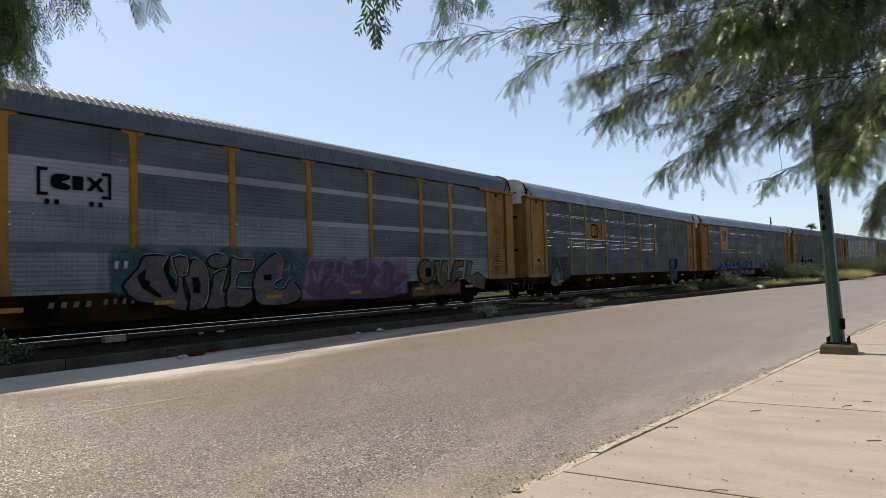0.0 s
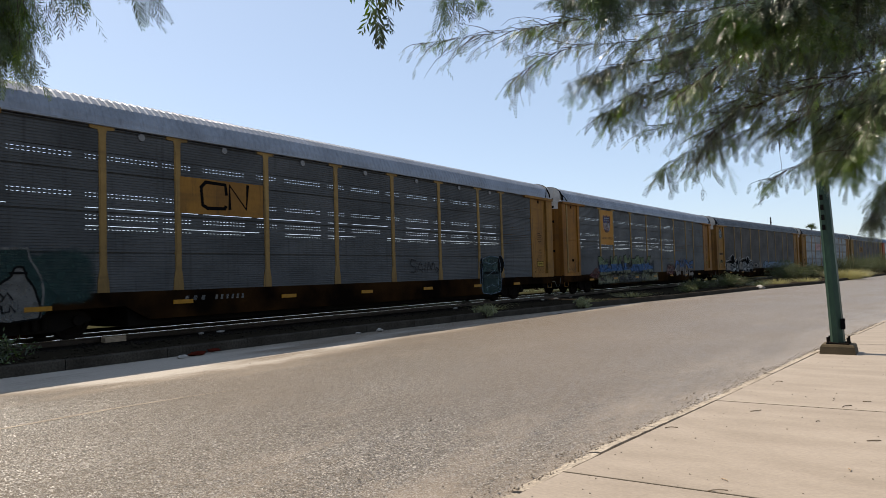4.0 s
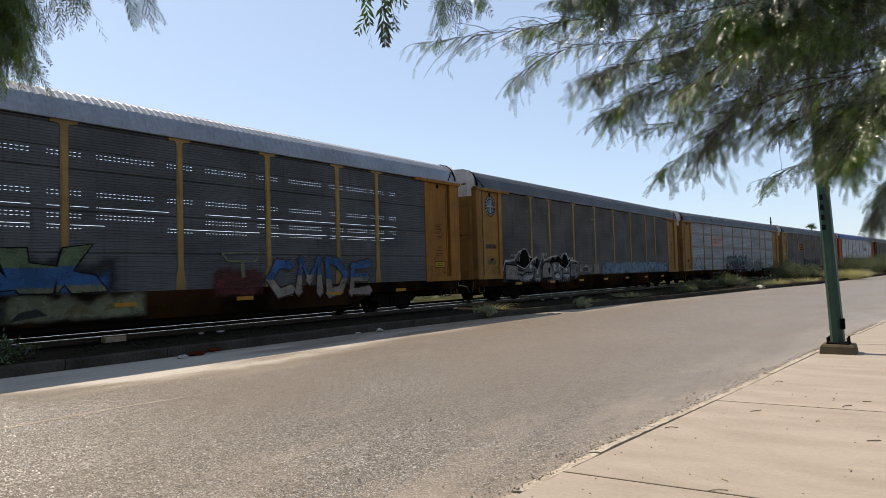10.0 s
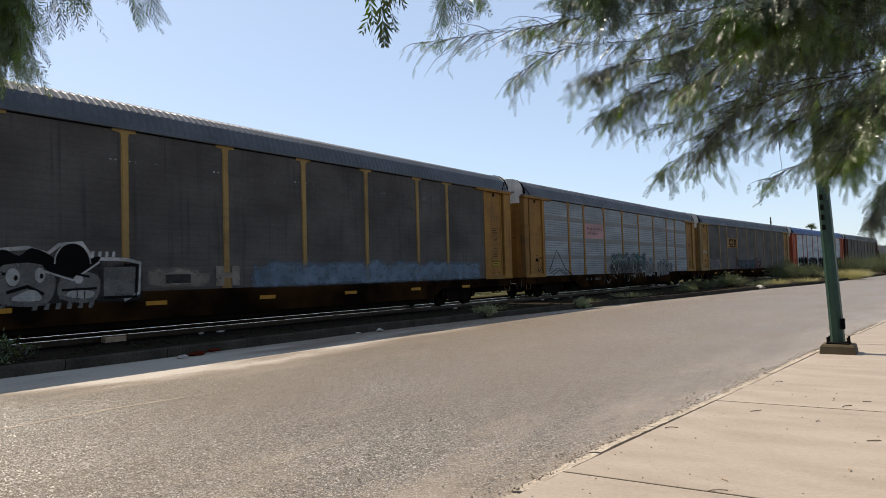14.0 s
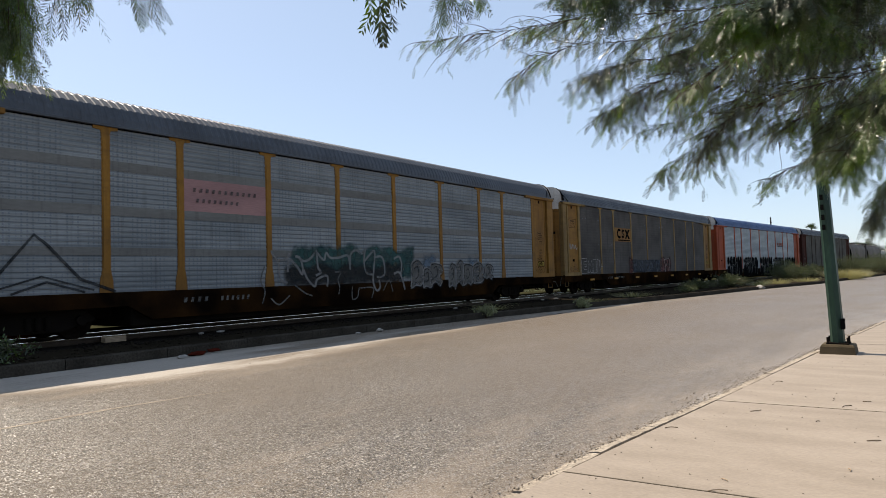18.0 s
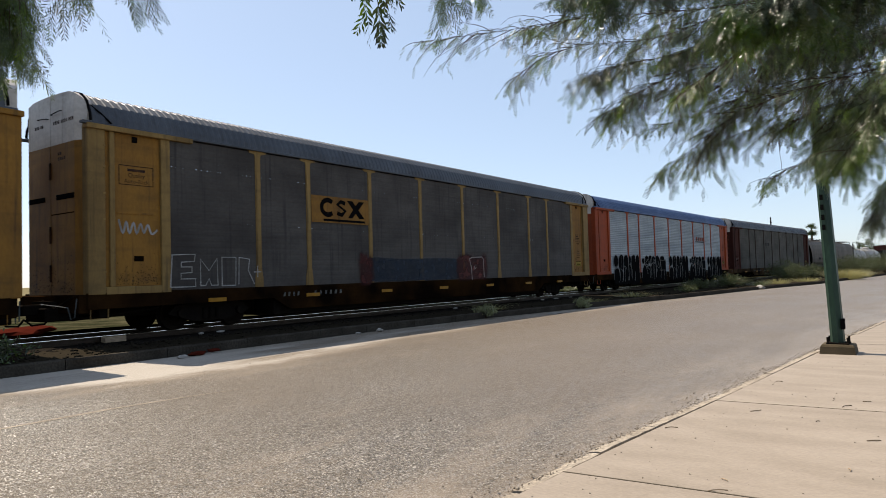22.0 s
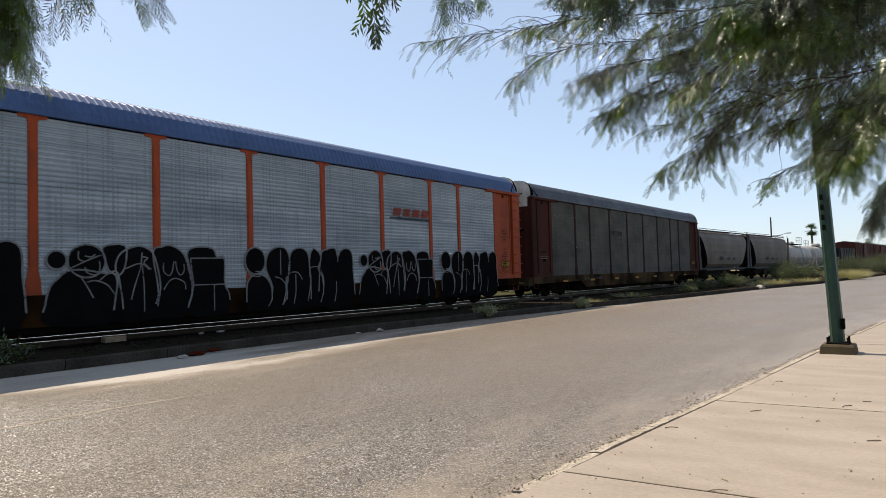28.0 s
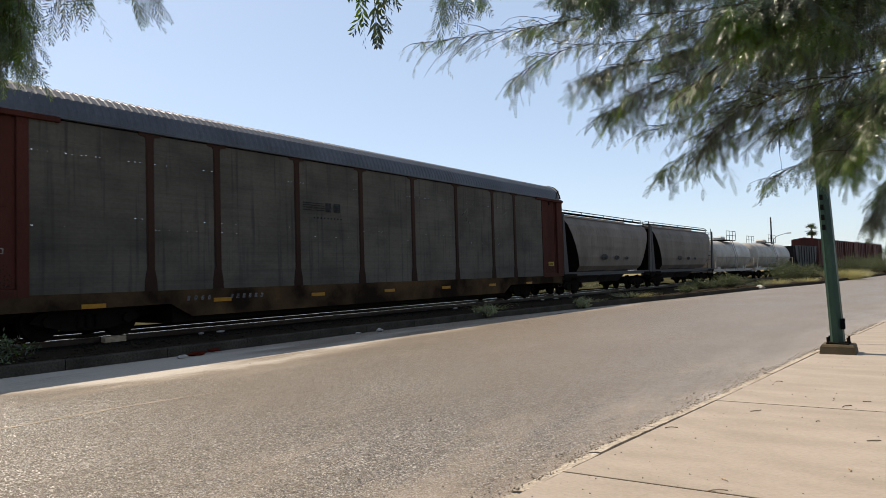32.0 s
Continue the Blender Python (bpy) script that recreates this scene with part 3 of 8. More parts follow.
def running_rails():
    ss = [-60 + 3 * i for i in range(140)]
    for side in (0.755, -0.755):
        bm, bh = bmesh.new(), bmesh.new()
        for target, prof in ((bm, [(-0.06, -0.16), (0.06, -0.16), (0.06, -0.14), (0.012, -0.12), (0.012, -0.035), (0.034, -0.035), (0.034, -0.011), (-0.034, -0.011), (-0.034, -0.035), (-0.012, -0.035), (-0.012, -0.12), (-0.06, -0.14)]),
                             (bh, [(-0.036, -0.010), (0.036, -0.010), (0.036, -0.003), (0.034, 0.0), (-0.034, 0.0), (-0.036, -0.003)])):
            secs = []
            for s in ss:
                x, y, h = track(s)
                c, k = math.cos(h), math.sin(h)
                secs.append([(x + (side + u) * c, y - (side + u) * k, RAIL_TOP + w) for u, w in prof])
            sweep(target, secs)
        ob = tagged(part("rail", bm, "rail"), "long rusty steel rail with a polished head", "rail", "running rails", "structure")
        part("rail_head", bh, "rail_head", ob, "polished bright running surface")
    bed = tagged(new("sleepers"), "dark timber sleepers under the rails", "sleeper", kind="structure")
    bm = boxed(-1.3, 1.3, -0.11, 0.11, -0.31, -0.162, bevel=0.012)
    me = bpy.data.meshes.new("sleeper")
    bm.to_mesh(me)
    bm.free()
    me.materials.append(M["sleeper"])
    for i in range(170):
        x, y, h = track(-6 + 0.6 * i)
        ob = part("sleeper", me, None, bed, loc=(x, y, RAIL_TOP))
        ob.rotation_euler = (0, 0, -h)


running_rails()


def pavement():
    pave = tagged(new("pavement"), "pale beige concrete pavement of large slabs", "pavement", kind="structure")
    joints = [-18.58 + 3.32 * i for i in range(9)] + [14.62 + 6.64 * i for i in range(13)]
    for y0, y1 in zip(joints, joints[1:]):
        for (a, b) in ((0.088, 4.6), (4.612, 9.0)):
            bm = bmesh.new()
            c = [(along(NEAR_KERB, y) + q, y + 0.06 * q, 0) for y, q in ((y0, a), (y0, b), (y1 - 0.014, b), (y1 - 0.014, a))]
            sweep(bm, [[(x, y, -0.1) for x, y, _ in c], [(x, y, 0.007) for x, y, _ in c], [(x + (0.008 if i in (0, 3) else -0.008), y + (0.008 if i < 2 else -0.008), 0.015) for i, (x, y, _) in enumerate(c)]])
            part("slab", bm, "concrete", pave)
        bm = bmesh.new()
        c = [(along(NEAR_KERB, y) + q, y + 0.06 * q) for y, q in ((y1 - 0.014, 0.088), (y1 - 0.014, 9.0), (y1 - 0.002, 9.0), (y1 - 0.002, 0.088))]
        sweep(bm, [[(x, y, -0.1) for x, y in c], [(x, y, 0.0165) for x, y in c]])
        part("joint", bm, "joint_dirt", pave, "dirt-filled joint")
    rng = random.Random(5)
    y0 = -12.0
    while y0 < 70:
        y1 = y0 + rng.uniform(0.8, 1.5)
        bk = bmesh.new()
        secs = []
        m = 9
        low = rng.choice((0.014, 0.013, 0.012, 0.004, -0.002)) if y0 > 5.2 else rng.choice((-0.004, -0.008, 0.003))
        for k in range(m + 1):
            y = y0 + (y1 - 0.015 - y0) * k / m
            n = along(NEAR_KERB, y)
            j = rng.uniform(-0.055, -0.025)
            up = low + rng.uniform(-0.004, 0.003)
            secs.append([(n + j, y, -0.1), (n + j + 0.008, y, up - 0.01), (n + 0.03, y, up), (n + 0.072, y, up), (n + 0.078, y, -0.1)])
        sweep(bk, secs)
        part("kerb_stone", bk, "kerb", pave, "worn dusty kerb stone")
        y0 = y1
    far = tagged(new("kerb"), "weathered concrete kerb between road and verge", "kerb", kind="structure")
    for y0 in range(-20, 120, 2):
        bk = bmesh.new()
        n = along(FAR_KERB, y0), along(FAR_KERB, y0 + 1.985)
        q = rng.uniform(-0.012, 0.012)
        c = [(n[0], y0), (n[0] - 0.16, y0), (n[1] - 0.16, y0 + 1.985), (n[1], y0 + 1.985)]
        sweep(bk, [[(x, y, -0.1) for x, y in c], [(x, y, 0.17 + q) for x, y in c], [(x + (-0.02 if i in (0, 3) else 0.0), y, 0.195 + q) for i, (x, y) in enumerate(c)]])
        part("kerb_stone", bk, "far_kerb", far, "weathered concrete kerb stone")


pavement()


# ---- street post ----
def post():
    t = tagged(new("street_post"), "green painted tapered steel post on a concrete footing", "post")
    t.location = (-1.25, 13.12, 0.015)
    lean = -0.042

    def octagon(z, r):
        return [(lean * z + r * math.cos(radians(45 * k + 8)), r * math.sin(radians(45 * k + 8)), z) for k in range(8)]
    bm = bmesh.new()
    sweep(bm, [octagon(0.17, 0.109), octagon(6.4, 0.078)])
    part("shaft", bm, "green_post", t)
    bm = bmesh.new()
    sweep(bm, [[(sx * a, sy * a, z) for sx, sy in ((-1, -1), (1, -1), (1, 1), (-1, 1))] for z, a in ((0.0, 0.262), (0.12, 0.245), (0.155, 0.225))])
    part("footing", bm, "footing", t, "chipped brown concrete footing")
    part("base_plate", boxed(-0.17, 0.17, -0.17, 0.17, 0.157, 0.18, bevel=0.006), "dark_steel", t)
    for sx, sy in ((-1, -1), (1, -1), (1, 1), (-1, 1)):
        part("bolt", tube(bmesh.new(), [(sx * 0.145, sy * 0.145, 0.181), (sx * 0.145, sy * 0.145, 0.27)], 0.018), "dark_steel", t)
    part("access_hatch", boxed(0.05, 0.115, -0.115, -0.03, 0.4, 0.58, bevel=0.01), "black_paint", t, "dark access opening")
    # a worn vertical row of painted letters
    for k in range(4):
        z = 2.62 - 0.17 * k
        r = 0.109 - 0.031 * (z - 0.17) / 6.23 + 0.004
        d = Vector((-0.35, -1, 0)).normalized()
        p = Vector((lean * z, 0, z)) + d * r
        u = Vector((-d.y, d.x, 0)) * 0.028
        bm = bmesh.new()
        bm.faces.new([bm.verts.new(q) for q in (p - u - Vector((0, 0, 0.045)), p + u - Vector((0, 0, 0.045)), p + u + Vector((0, 0, 0.045)), p - u + Vector((0, 0, 0.045)))])
        part("lettering", bm, "black_paint", t, "worn dark letter")
    return t


post()


# ---- rolling stock ----
RIBS = (-8.9, -7.0, -4.2, -1.4, 1.4, 4.2, 7.0, 8.9)
SHARED = {}
WHEELS = []


def shared(key, build, mat, smooth=False):
    """A mesh made once and used by all alike parts."""
    if key not in SHARED:
        bm = build()
        me = bpy.data.meshes.new(key)
        bmesh.ops.recalc_face_normals(bm, faces=bm.faces[:])
        bm.to_mesh(me)
        bm.free()
        me.materials.append(M[mat])
        if smooth:
            me.shade_smooth()
        SHARED[key] = me
    return SHARED[key]


def bogie(car, y):
    """A two-axle bogie: side frames and bolster with its four wheels."""
    def side(sx):
        def build():
            bm = bmesh.new()
            prof = [(-1.25, 0.42), (-1.05, 0.62), (-0.45, 0.72), (0.45, 0.72), (1.05, 0.62), (1.25, 0.42), (1.05, 0.36), (0.5, 0.2), (-0.5, 0.2), (-1.05, 0.36)]
            sweep(bm, [[(x, a, b) for a, b in prof] for x in (sx * 0.95, sx * 1.1)])
            return bm
        return build

    def wheelset():
        bm = bmesh.new()
        n = 28
        for sx in (-1, 1):
            sweep(bm, [[(sx * (0.77 + x), r * math.cos(2 * math.pi * k / n), r * math.sin(2 * math.pi * k / n)) for k in range(n)] for x, r in ((-0.085, 0.1), (-0.085, 0.445), (-0.06, 0.447), (-0.055, 0.42), (0.06, 0.415), (0.065, 0.34), (0.03, 0.3), (0.03, 0.18), (0.09, 0.15), (0.09, 0.05))])
            for k in range(3):
                disc(bm, *sorted((sx * 0.86, sx * 0.875)), 0.09 * math.cos(2.1 * k), 0.09 * math.sin(2.1 * k), 0.022, 6)
        disc(bm, -0.7, 0.7, 0, 0, 0.085, 10)
        return bm
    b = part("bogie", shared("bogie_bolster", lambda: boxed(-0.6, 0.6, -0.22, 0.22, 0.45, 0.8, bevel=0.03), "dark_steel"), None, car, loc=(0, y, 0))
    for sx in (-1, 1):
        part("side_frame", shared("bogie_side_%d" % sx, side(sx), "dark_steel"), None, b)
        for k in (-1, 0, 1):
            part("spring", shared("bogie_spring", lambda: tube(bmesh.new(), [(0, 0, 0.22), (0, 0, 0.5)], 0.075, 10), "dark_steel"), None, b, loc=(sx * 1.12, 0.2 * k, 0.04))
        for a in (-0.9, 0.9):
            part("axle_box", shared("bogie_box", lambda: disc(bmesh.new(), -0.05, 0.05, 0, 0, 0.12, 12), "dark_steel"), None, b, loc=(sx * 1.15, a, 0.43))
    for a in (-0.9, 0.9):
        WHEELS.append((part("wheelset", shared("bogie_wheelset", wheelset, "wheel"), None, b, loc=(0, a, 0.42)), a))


ROOF = [(1.55, 4.87), (1.52, 5.04), (1.39, 5.32), (1.16, 5.51), (0.88, 5.595), (0.45, 5.62), (0.0, 5.63)]
ROOF = ROOF + [(-x, z) for x, z in ROOF[-2::-1]]
TEETH = 0.05


def roof_mesh(y0, y1, strip):
    """A stretch of the ridged roof: the sheets of the two sides or of the top."""
    def build():
        bm = bmesh.new()
        secs, y, k = [], y0, 0
        while y < y1:
            g = 0.0 if k % 4 in (0, 3) else TEETH
            secs.append([(x * (1 + g * 0.12), y, z + g * (0.0 if abs(x) > 1.54 else 0.3 if abs(x) > 1.0 else 1.0)) for x, z in strip])
            y += (0.02, 0.08, 0.02, 0.075)[k % 4]
            k += 1
        secs.append([(x, y1, z) for x, z in strip])
        sweep(bm, secs, closed=False)
        return bm
    return build


def corrugated(y0, y1, x, pitch, depth, z0=1.03, z1=4.8, slots=()):
    """A side sheet with level ridges, and open rows where light passes: (height, kind)."""
    bm = bmesh.new()

    def strip(za, zb):
        n = max(1, round((zb - za) / pitch))
        prof = []
        for i in range(n):
            a, h = za + (zb - za) * i / n, (zb - za) / n
            prof += [(x, a), (x, a + h * 0.5), (x - depth, a + h * 0.62), (x - depth, a + h * 0.88)]
        prof.append((x, zb))
        sweep(bm, [[(px, y, pz) for px, pz in prof] for y in (y0, y1)], closed=False)
    z = z0
    for c, kind in sorted(slots):
        h = {"dash": 0.0055, "line": 0.0055, "seam": 0.016, "dots": 0.006}[kind]
        if not z0 + 0.03 < c < z1 - 0.03:
            continue
        strip(z, c - h)
        z = c + h
        rng = random.Random(round(c * 1000 + y0 * 77))
        bay = random.Random(round(y0 * 10) + 500)
        mid, wide = (y0 + y1) / 2 + bay.uniform(-0.15, 0.15), min(0.75, (y1 - y0) * 0.28)
        zones = [(y0 + 0.12, y0 + 0.12 + bay.uniform(0.12, 0.3)), (mid - wide * bay.uniform(0.75, 1), mid + wide * bay.uniform(0.75, 1)), (y1 - bay.uniform(0.3, 0.42), y1 - 0.14)]
        row = random.Random(round(100 * min((4.15, 3.25, 2.82, 2.48), key=lambda g: abs(g - c))) + round(y0 * 70))
        zones = [q for q in zones if row.random() < (0.86 if kind in ("dash", "line") else 0.42)]
        y = y0
        while y < y1 - 0.02:
            zone = [q for q in zones if q[0] <= y < min(q[1], y1 - 0.15)]
            ahead = [q[0] for q in zones if q[0] > y]
            if kind == "seam" or not zone:
                shut, gap = (min(ahead) if ahead and kind != "seam" else y1) - y, 0.0
                shut = max(shut, 0.01)
                if kind != "seam" and ahead:
                    gap = 0.03
            elif kind == "dots":
                shut, gap = rng.choice((0.09, 0.2, 0.6)) * rng.uniform(0.7, 1.5), rng.uniform(0.01, 0.022)
            elif kind == "line":
                shut, gap = 0.02, rng.uniform(0.35, 0.9)
            else:
                shut, gap = 0.05, 0.055
            e = min(y1, y + shut)
            d = 0.05 if kind == "seam" else 0.0
            q = h + (0.035 if kind == "seam" else 0)
            bm.faces.new([bm.verts.new(p) for p in ((x - d, y, c - q), (x - d, e, c - q), (x - d, e, c + q), (x - d, y, c + q))])
            y = min(e + gap, y1)
    strip(z, z1)
    return bm


def far_side(slots):
    """The side turned away: plain sheets with unseen gaps added so sky shows through the near rows."""
    bm = bmesh.new()
    z = 1.03
    for c, kind in sorted(slots):
        s = c + 0.2 * (c - 1.21)
        if kind == "seam" or s + 0.05 > 4.82:
            continue
        if s - 0.045 > z:
            box(bm, -1.53, -1.5, -11.7, 11.7, z, s - 0.045)
        z = s + 0.045
    box(bm, -1.53, -1.5, -11.7, 11.7, z, 4.85)
    return bm


PAINT_X = 1.529


def flat(loops, layer):
    """Filled outlines on the car's side, in (along, up)."""
    bm = bmesh.new()
    for i, lp in enumerate(loops):
        bm.faces.new([bm.verts.new((PAINT_X + 0.002 * layer + 0.0001 * i, a, b)) for a, b in lp])
    return bm


def ring(pts, n=5):
    """A smooth closed outline through points."""
    out, m = [], len(pts)
    for i in range(m):
        p0, p1, p2, p3 = (Vector(pts[(i + k) % m]) for k in (-1, 0, 1, 2))
        for j in range(n):
            t = j / n
            out.append(tuple(0.5 * (2 * p1 + (p2 - p0) * t + (2 * p0 - 5 * p1 + 4 * p2 - p3) * t * t + (3 * p1 - p0 - 3 * p2 + p3) * t ** 3)))
    return out


def oval(cy, cz, ry, rz, a0=0, a1=360, n=20):
    return [(cy + ry * math.cos(radians(a0 + (a1 - a0) * k / n)), cz + rz * math.sin(radians(a0 + (a1 - a0) * k / n))) for k in range(n + (1 if a1 - a0 < 360 else 0))]


def rect(y0, y1, z0, z1):
    return [(y0, z0), (y1, z0), (y1, z1), (y0, z1)]


def band(pts, w, closed=False):
    """The outline pieces of a stroke of a width along points."""
    pts = [Vector(p) for p in pts]
    if closed:
        pts = pts + pts[:1]
    nrm = []
    for i in range(len(pts)):
        a = pts[i] - pts[i - 1] if i else (pts[0] - pts[-2] if closed else pts[1] - pts[0])
        b = pts[i + 1] - pts[i] if i < len(pts) - 1 else (pts[1] - pts[0] if closed else a)
        d = (a.normalized() + b.normalized())
        d = d.normalized() if d.length > 0.2 else a.normalized()
        nrm.append(Vector((-d.y, d.x)) * w / 2)
    return [[tuple(p + n), tuple(p - n), tuple(q - m), tuple(q + m)] for p, n, q, m in zip(pts, nrm, pts[1:], nrm[1:])]


def words(name, body, y, z, height, colour, layer, parent, label="", width=None):
    """A line of lettering on the car's side, its middle at y and its foot at z."""
    cu = bpy.data.curves.new("tmp", "FONT")
    cu.body, cu.align_x = body, "CENTER"
    ob = bpy.data.objects.new("tmp", cu)
    me = bpy.data.meshes.new_from_object(ob)
    bpy.data.objects.remove(ob)
    bpy.data.curves.remove(cu)
    xs = [v.co.x for v in me.vertices]
    k = height / 0.7
    kx = width / (max(xs) - min(xs)) if width else k
    for v in me.vertices:
        v.co = (PAINT_X + 0.002 * layer, y + v.co.x * kx, z + v.co.y * k)
    me.name = name
    me.materials.clear()
    me.materials.append(M[colour])
    return part(name, me, None, parent, label)


def spray(car, name, loops, colour, layer, label=""):
    return part(name, flat(loops, layer), colour, car, label)


def bars(car, y0, y1, z, h, count, colour="p_grey", layer=3, name="lettering"):
    """Lettering too worn to read, as plain bars."""
    w = (y1 - y0) / count
    for i in range(count):
        spray(car, "letter", [[(y0 + (i + 0.2) * w, z + 0.1 * h), (y0 + (i + 0.62) * w, z + 0.1 * h), (y0 + (i + 0.74) * w, z + 0.9 * h), (y0 + (i + 0.32) * w, z + 0.9 * h)]], colour, layer, "worn painted letter" if i == 0 else "")


GLYPHS = {
    "N": [[(0, 0), (0.05, 1), (0.85, 0.05), (0.95, 1)]], "O": [[(0.5, 0), (0.08, 0.2), (0.05, 0.75), (0.45, 1), (0.92, 0.75), (0.9, 0.2), (0.5, 0)]], "I": [[(0.5, 0), (0.55, 1)]],
    "C": [[(0.95, 0.9), (0.4, 1), (0.05, 0.5), (0.4, 0.02), (0.98, 0.12)]], "E": [[(0.95, 1), (0.08, 0.9), (0.0, 0.05), (0.95, 0)], [(0.05, 0.5), (0.8, 0.52)]], "U": [[(0.02, 1), (0.1, 0.1), (0.5, 0), (0.9, 0.12), (0.98, 1)]],
    "L": [[(0.05, 1), (0.02, 0.03), (0.98, 0.05)]], "K": [[(0.05, 0), (0.05, 1)], [(0.95, 1), (0.15, 0.5), (1.0, 0)]], "S": [[(0.95, 0.9), (0.3, 1), (0.08, 0.7), (0.85, 0.4), (0.8, 0.08), (0.05, 0.05)]],
    "A": [[(0, 0), (0.45, 1), (0.98, 0)], [(0.2, 0.38), (0.8, 0.4)]], "M": [[(0, 0), (0.1, 1), (0.5, 0.35), (0.88, 1), (1, 0)]], "R": [[(0.05, 0), (0.05, 1), (0.8, 0.85), (0.75, 0.5), (0.1, 0.45), (1.0, 0)]], "W": [[(0, 1), (0.22, 0), (0.5, 0.7), (0.78, 0), (1, 1)]],
    "D": [[(0.05, 0), (0.05, 1), (0.6, 0.95), (0.98, 0.5), (0.6, 0.03), (0.05, 0)]], "T": [[(0, 0.95), (1, 1)], [(0.5, 0.95), (0.5, 0)]], "X": [[(0, 0), (1, 1)], [(0, 1), (1, 0)]],
}


def smooth_line(pts, n=4):
    """An open line rounded through its points."""
    pts = [Vector(p) for p in pts]
    out = []
    for i in range(len(pts) - 1):
        p0, p1, p2, p3 = pts[max(i - 1, 0)], pts[i], pts[i + 1], pts[min(i + 2, len(pts) - 1)]
        for j in range(n):
            t = j / n
            out.append(tuple(0.5 * (2 * p1 + (p2 - p0) * t + (2 * p0 - 5 * p1 + 4 * p2 - p3) * t * t + (3 * p1 - p0 - 3 * p2 + p3) * t ** 3)))
    return out + [tuple(pts[-1])]


def cut(poly, lo, hi):
    """The part of an outline between two heights."""
    for sign, lim in ((1, lo), (-1, hi)):
        out = []
        for (a, b), (c, d) in zip(poly, poly[1:] + poly[:1]):
            if sign * (b - lim) >= 0:
                out.append((a, b))
            if (b - lim) * (d - lim) < 0:
                t = (lim - b) / (d - b)
                out.append((a + (c - a) * t, lim))
        poly = out
        if len(poly) < 3:
            return []
    return poly


def tag_piece(car, shapes, y0, y1, z0, z1, fill, edge, thick=0.2, line=0.06, seed=1, layer=2, tilt=0.12, label="", edge_layer=None, zones=()):
    """Thick angular spray-can shapes with an outline: one mesh for each shape's fill and one for its outline."""
    rng = random.Random(seed)
    w = (y1 - y0) / len(shapes)
    for i, g in enumerate(shapes):
        sk = rng.uniform(-tilt, tilt)
        lo, hi = z0 + rng.uniform(0, 0.1), z1 - rng.uniform(0, 0.15)
        outer, inner = [], []
        for st in GLYPHS[g]:
            pts = [(y0 + w * (i + 0.12 + 0.76 * a) + sk * (b - 0.5) + rng.uniform(-0.04, 0.04), lo + (hi - lo) * b + rng.uniform(-0.04, 0.04)) for a, b in st]
            outer += band(pts, thick + 2 * line)
            inner += band(pts, thick)
            for p in pts:
                n, k = 4, 1.12
                outer.append(oval(p[0], p[1], (thick / 2 + line) * k, (thick / 2 + line) * k, n=n))
                inner.append(oval(p[0], p[1], thick / 2 * k, thick / 2 * k, n=n))
        o = spray(car, "graffiti_letter", outer, edge, layer if edge_layer is None else edge_layer, label)
        swing = rng.uniform(-0.17, 0.17)
        for lo, hi, mt in [(a + swing, b + swing, c) for a, b, c in zones] or ((0, 9, fill),):
            pieces = [k for k in (cut(list(lp), lo, hi) for lp in inner) if len(k) > 2] if zones else inner
            if pieces:
                part("fill", flat(pieces, layer + 1), mt, o)


def cloud(car, y0, y1, z0, z1, colour, seed, layer=0, label=""):
    """A patch of sprayed colour that thins out towards its ragged edges."""
    n, m, rim = max(10, int((y1 - y0) / 0.15)), 8, 0.16
    lo, hi = z0 - rim * 0.6, z1 + rim
    verts, faces, thick = [], [], []
    for i in range(n + 1):
        y = y0 - rim + (y1 - y0 + 2 * rim) * i / n
        wave = noise.noise((y * 1.6 + seed, 0, 0)) * 0.22
        for k in range(m + 1):
            z = lo + (hi - lo) * k / m
            d = min(y - y0 + rim, y1 + rim - y, (z - lo) * 1.6, hi - z + wave - 0.05)
            verts.append((PAINT_X + 0.002 * layer, y, z))
            thick.append(max(0.0, min(1.0, d / (2 * rim))))
    for i in range(n):
        for k in range(m):
            q = i * (m + 1) + k
            faces.append((q, q + m + 1, q + m + 2, q + 1))
    me = bpy.data.meshes.new("graffiti_patch")
    me.from_pydata(verts, [], faces)
    me.materials.append(M[hazy(colour)])
    me.attributes.new("thick", "FLOAT", "POINT").data.foreach_set("value", thick)
    return part("graffiti_patch", me, None, car, label)


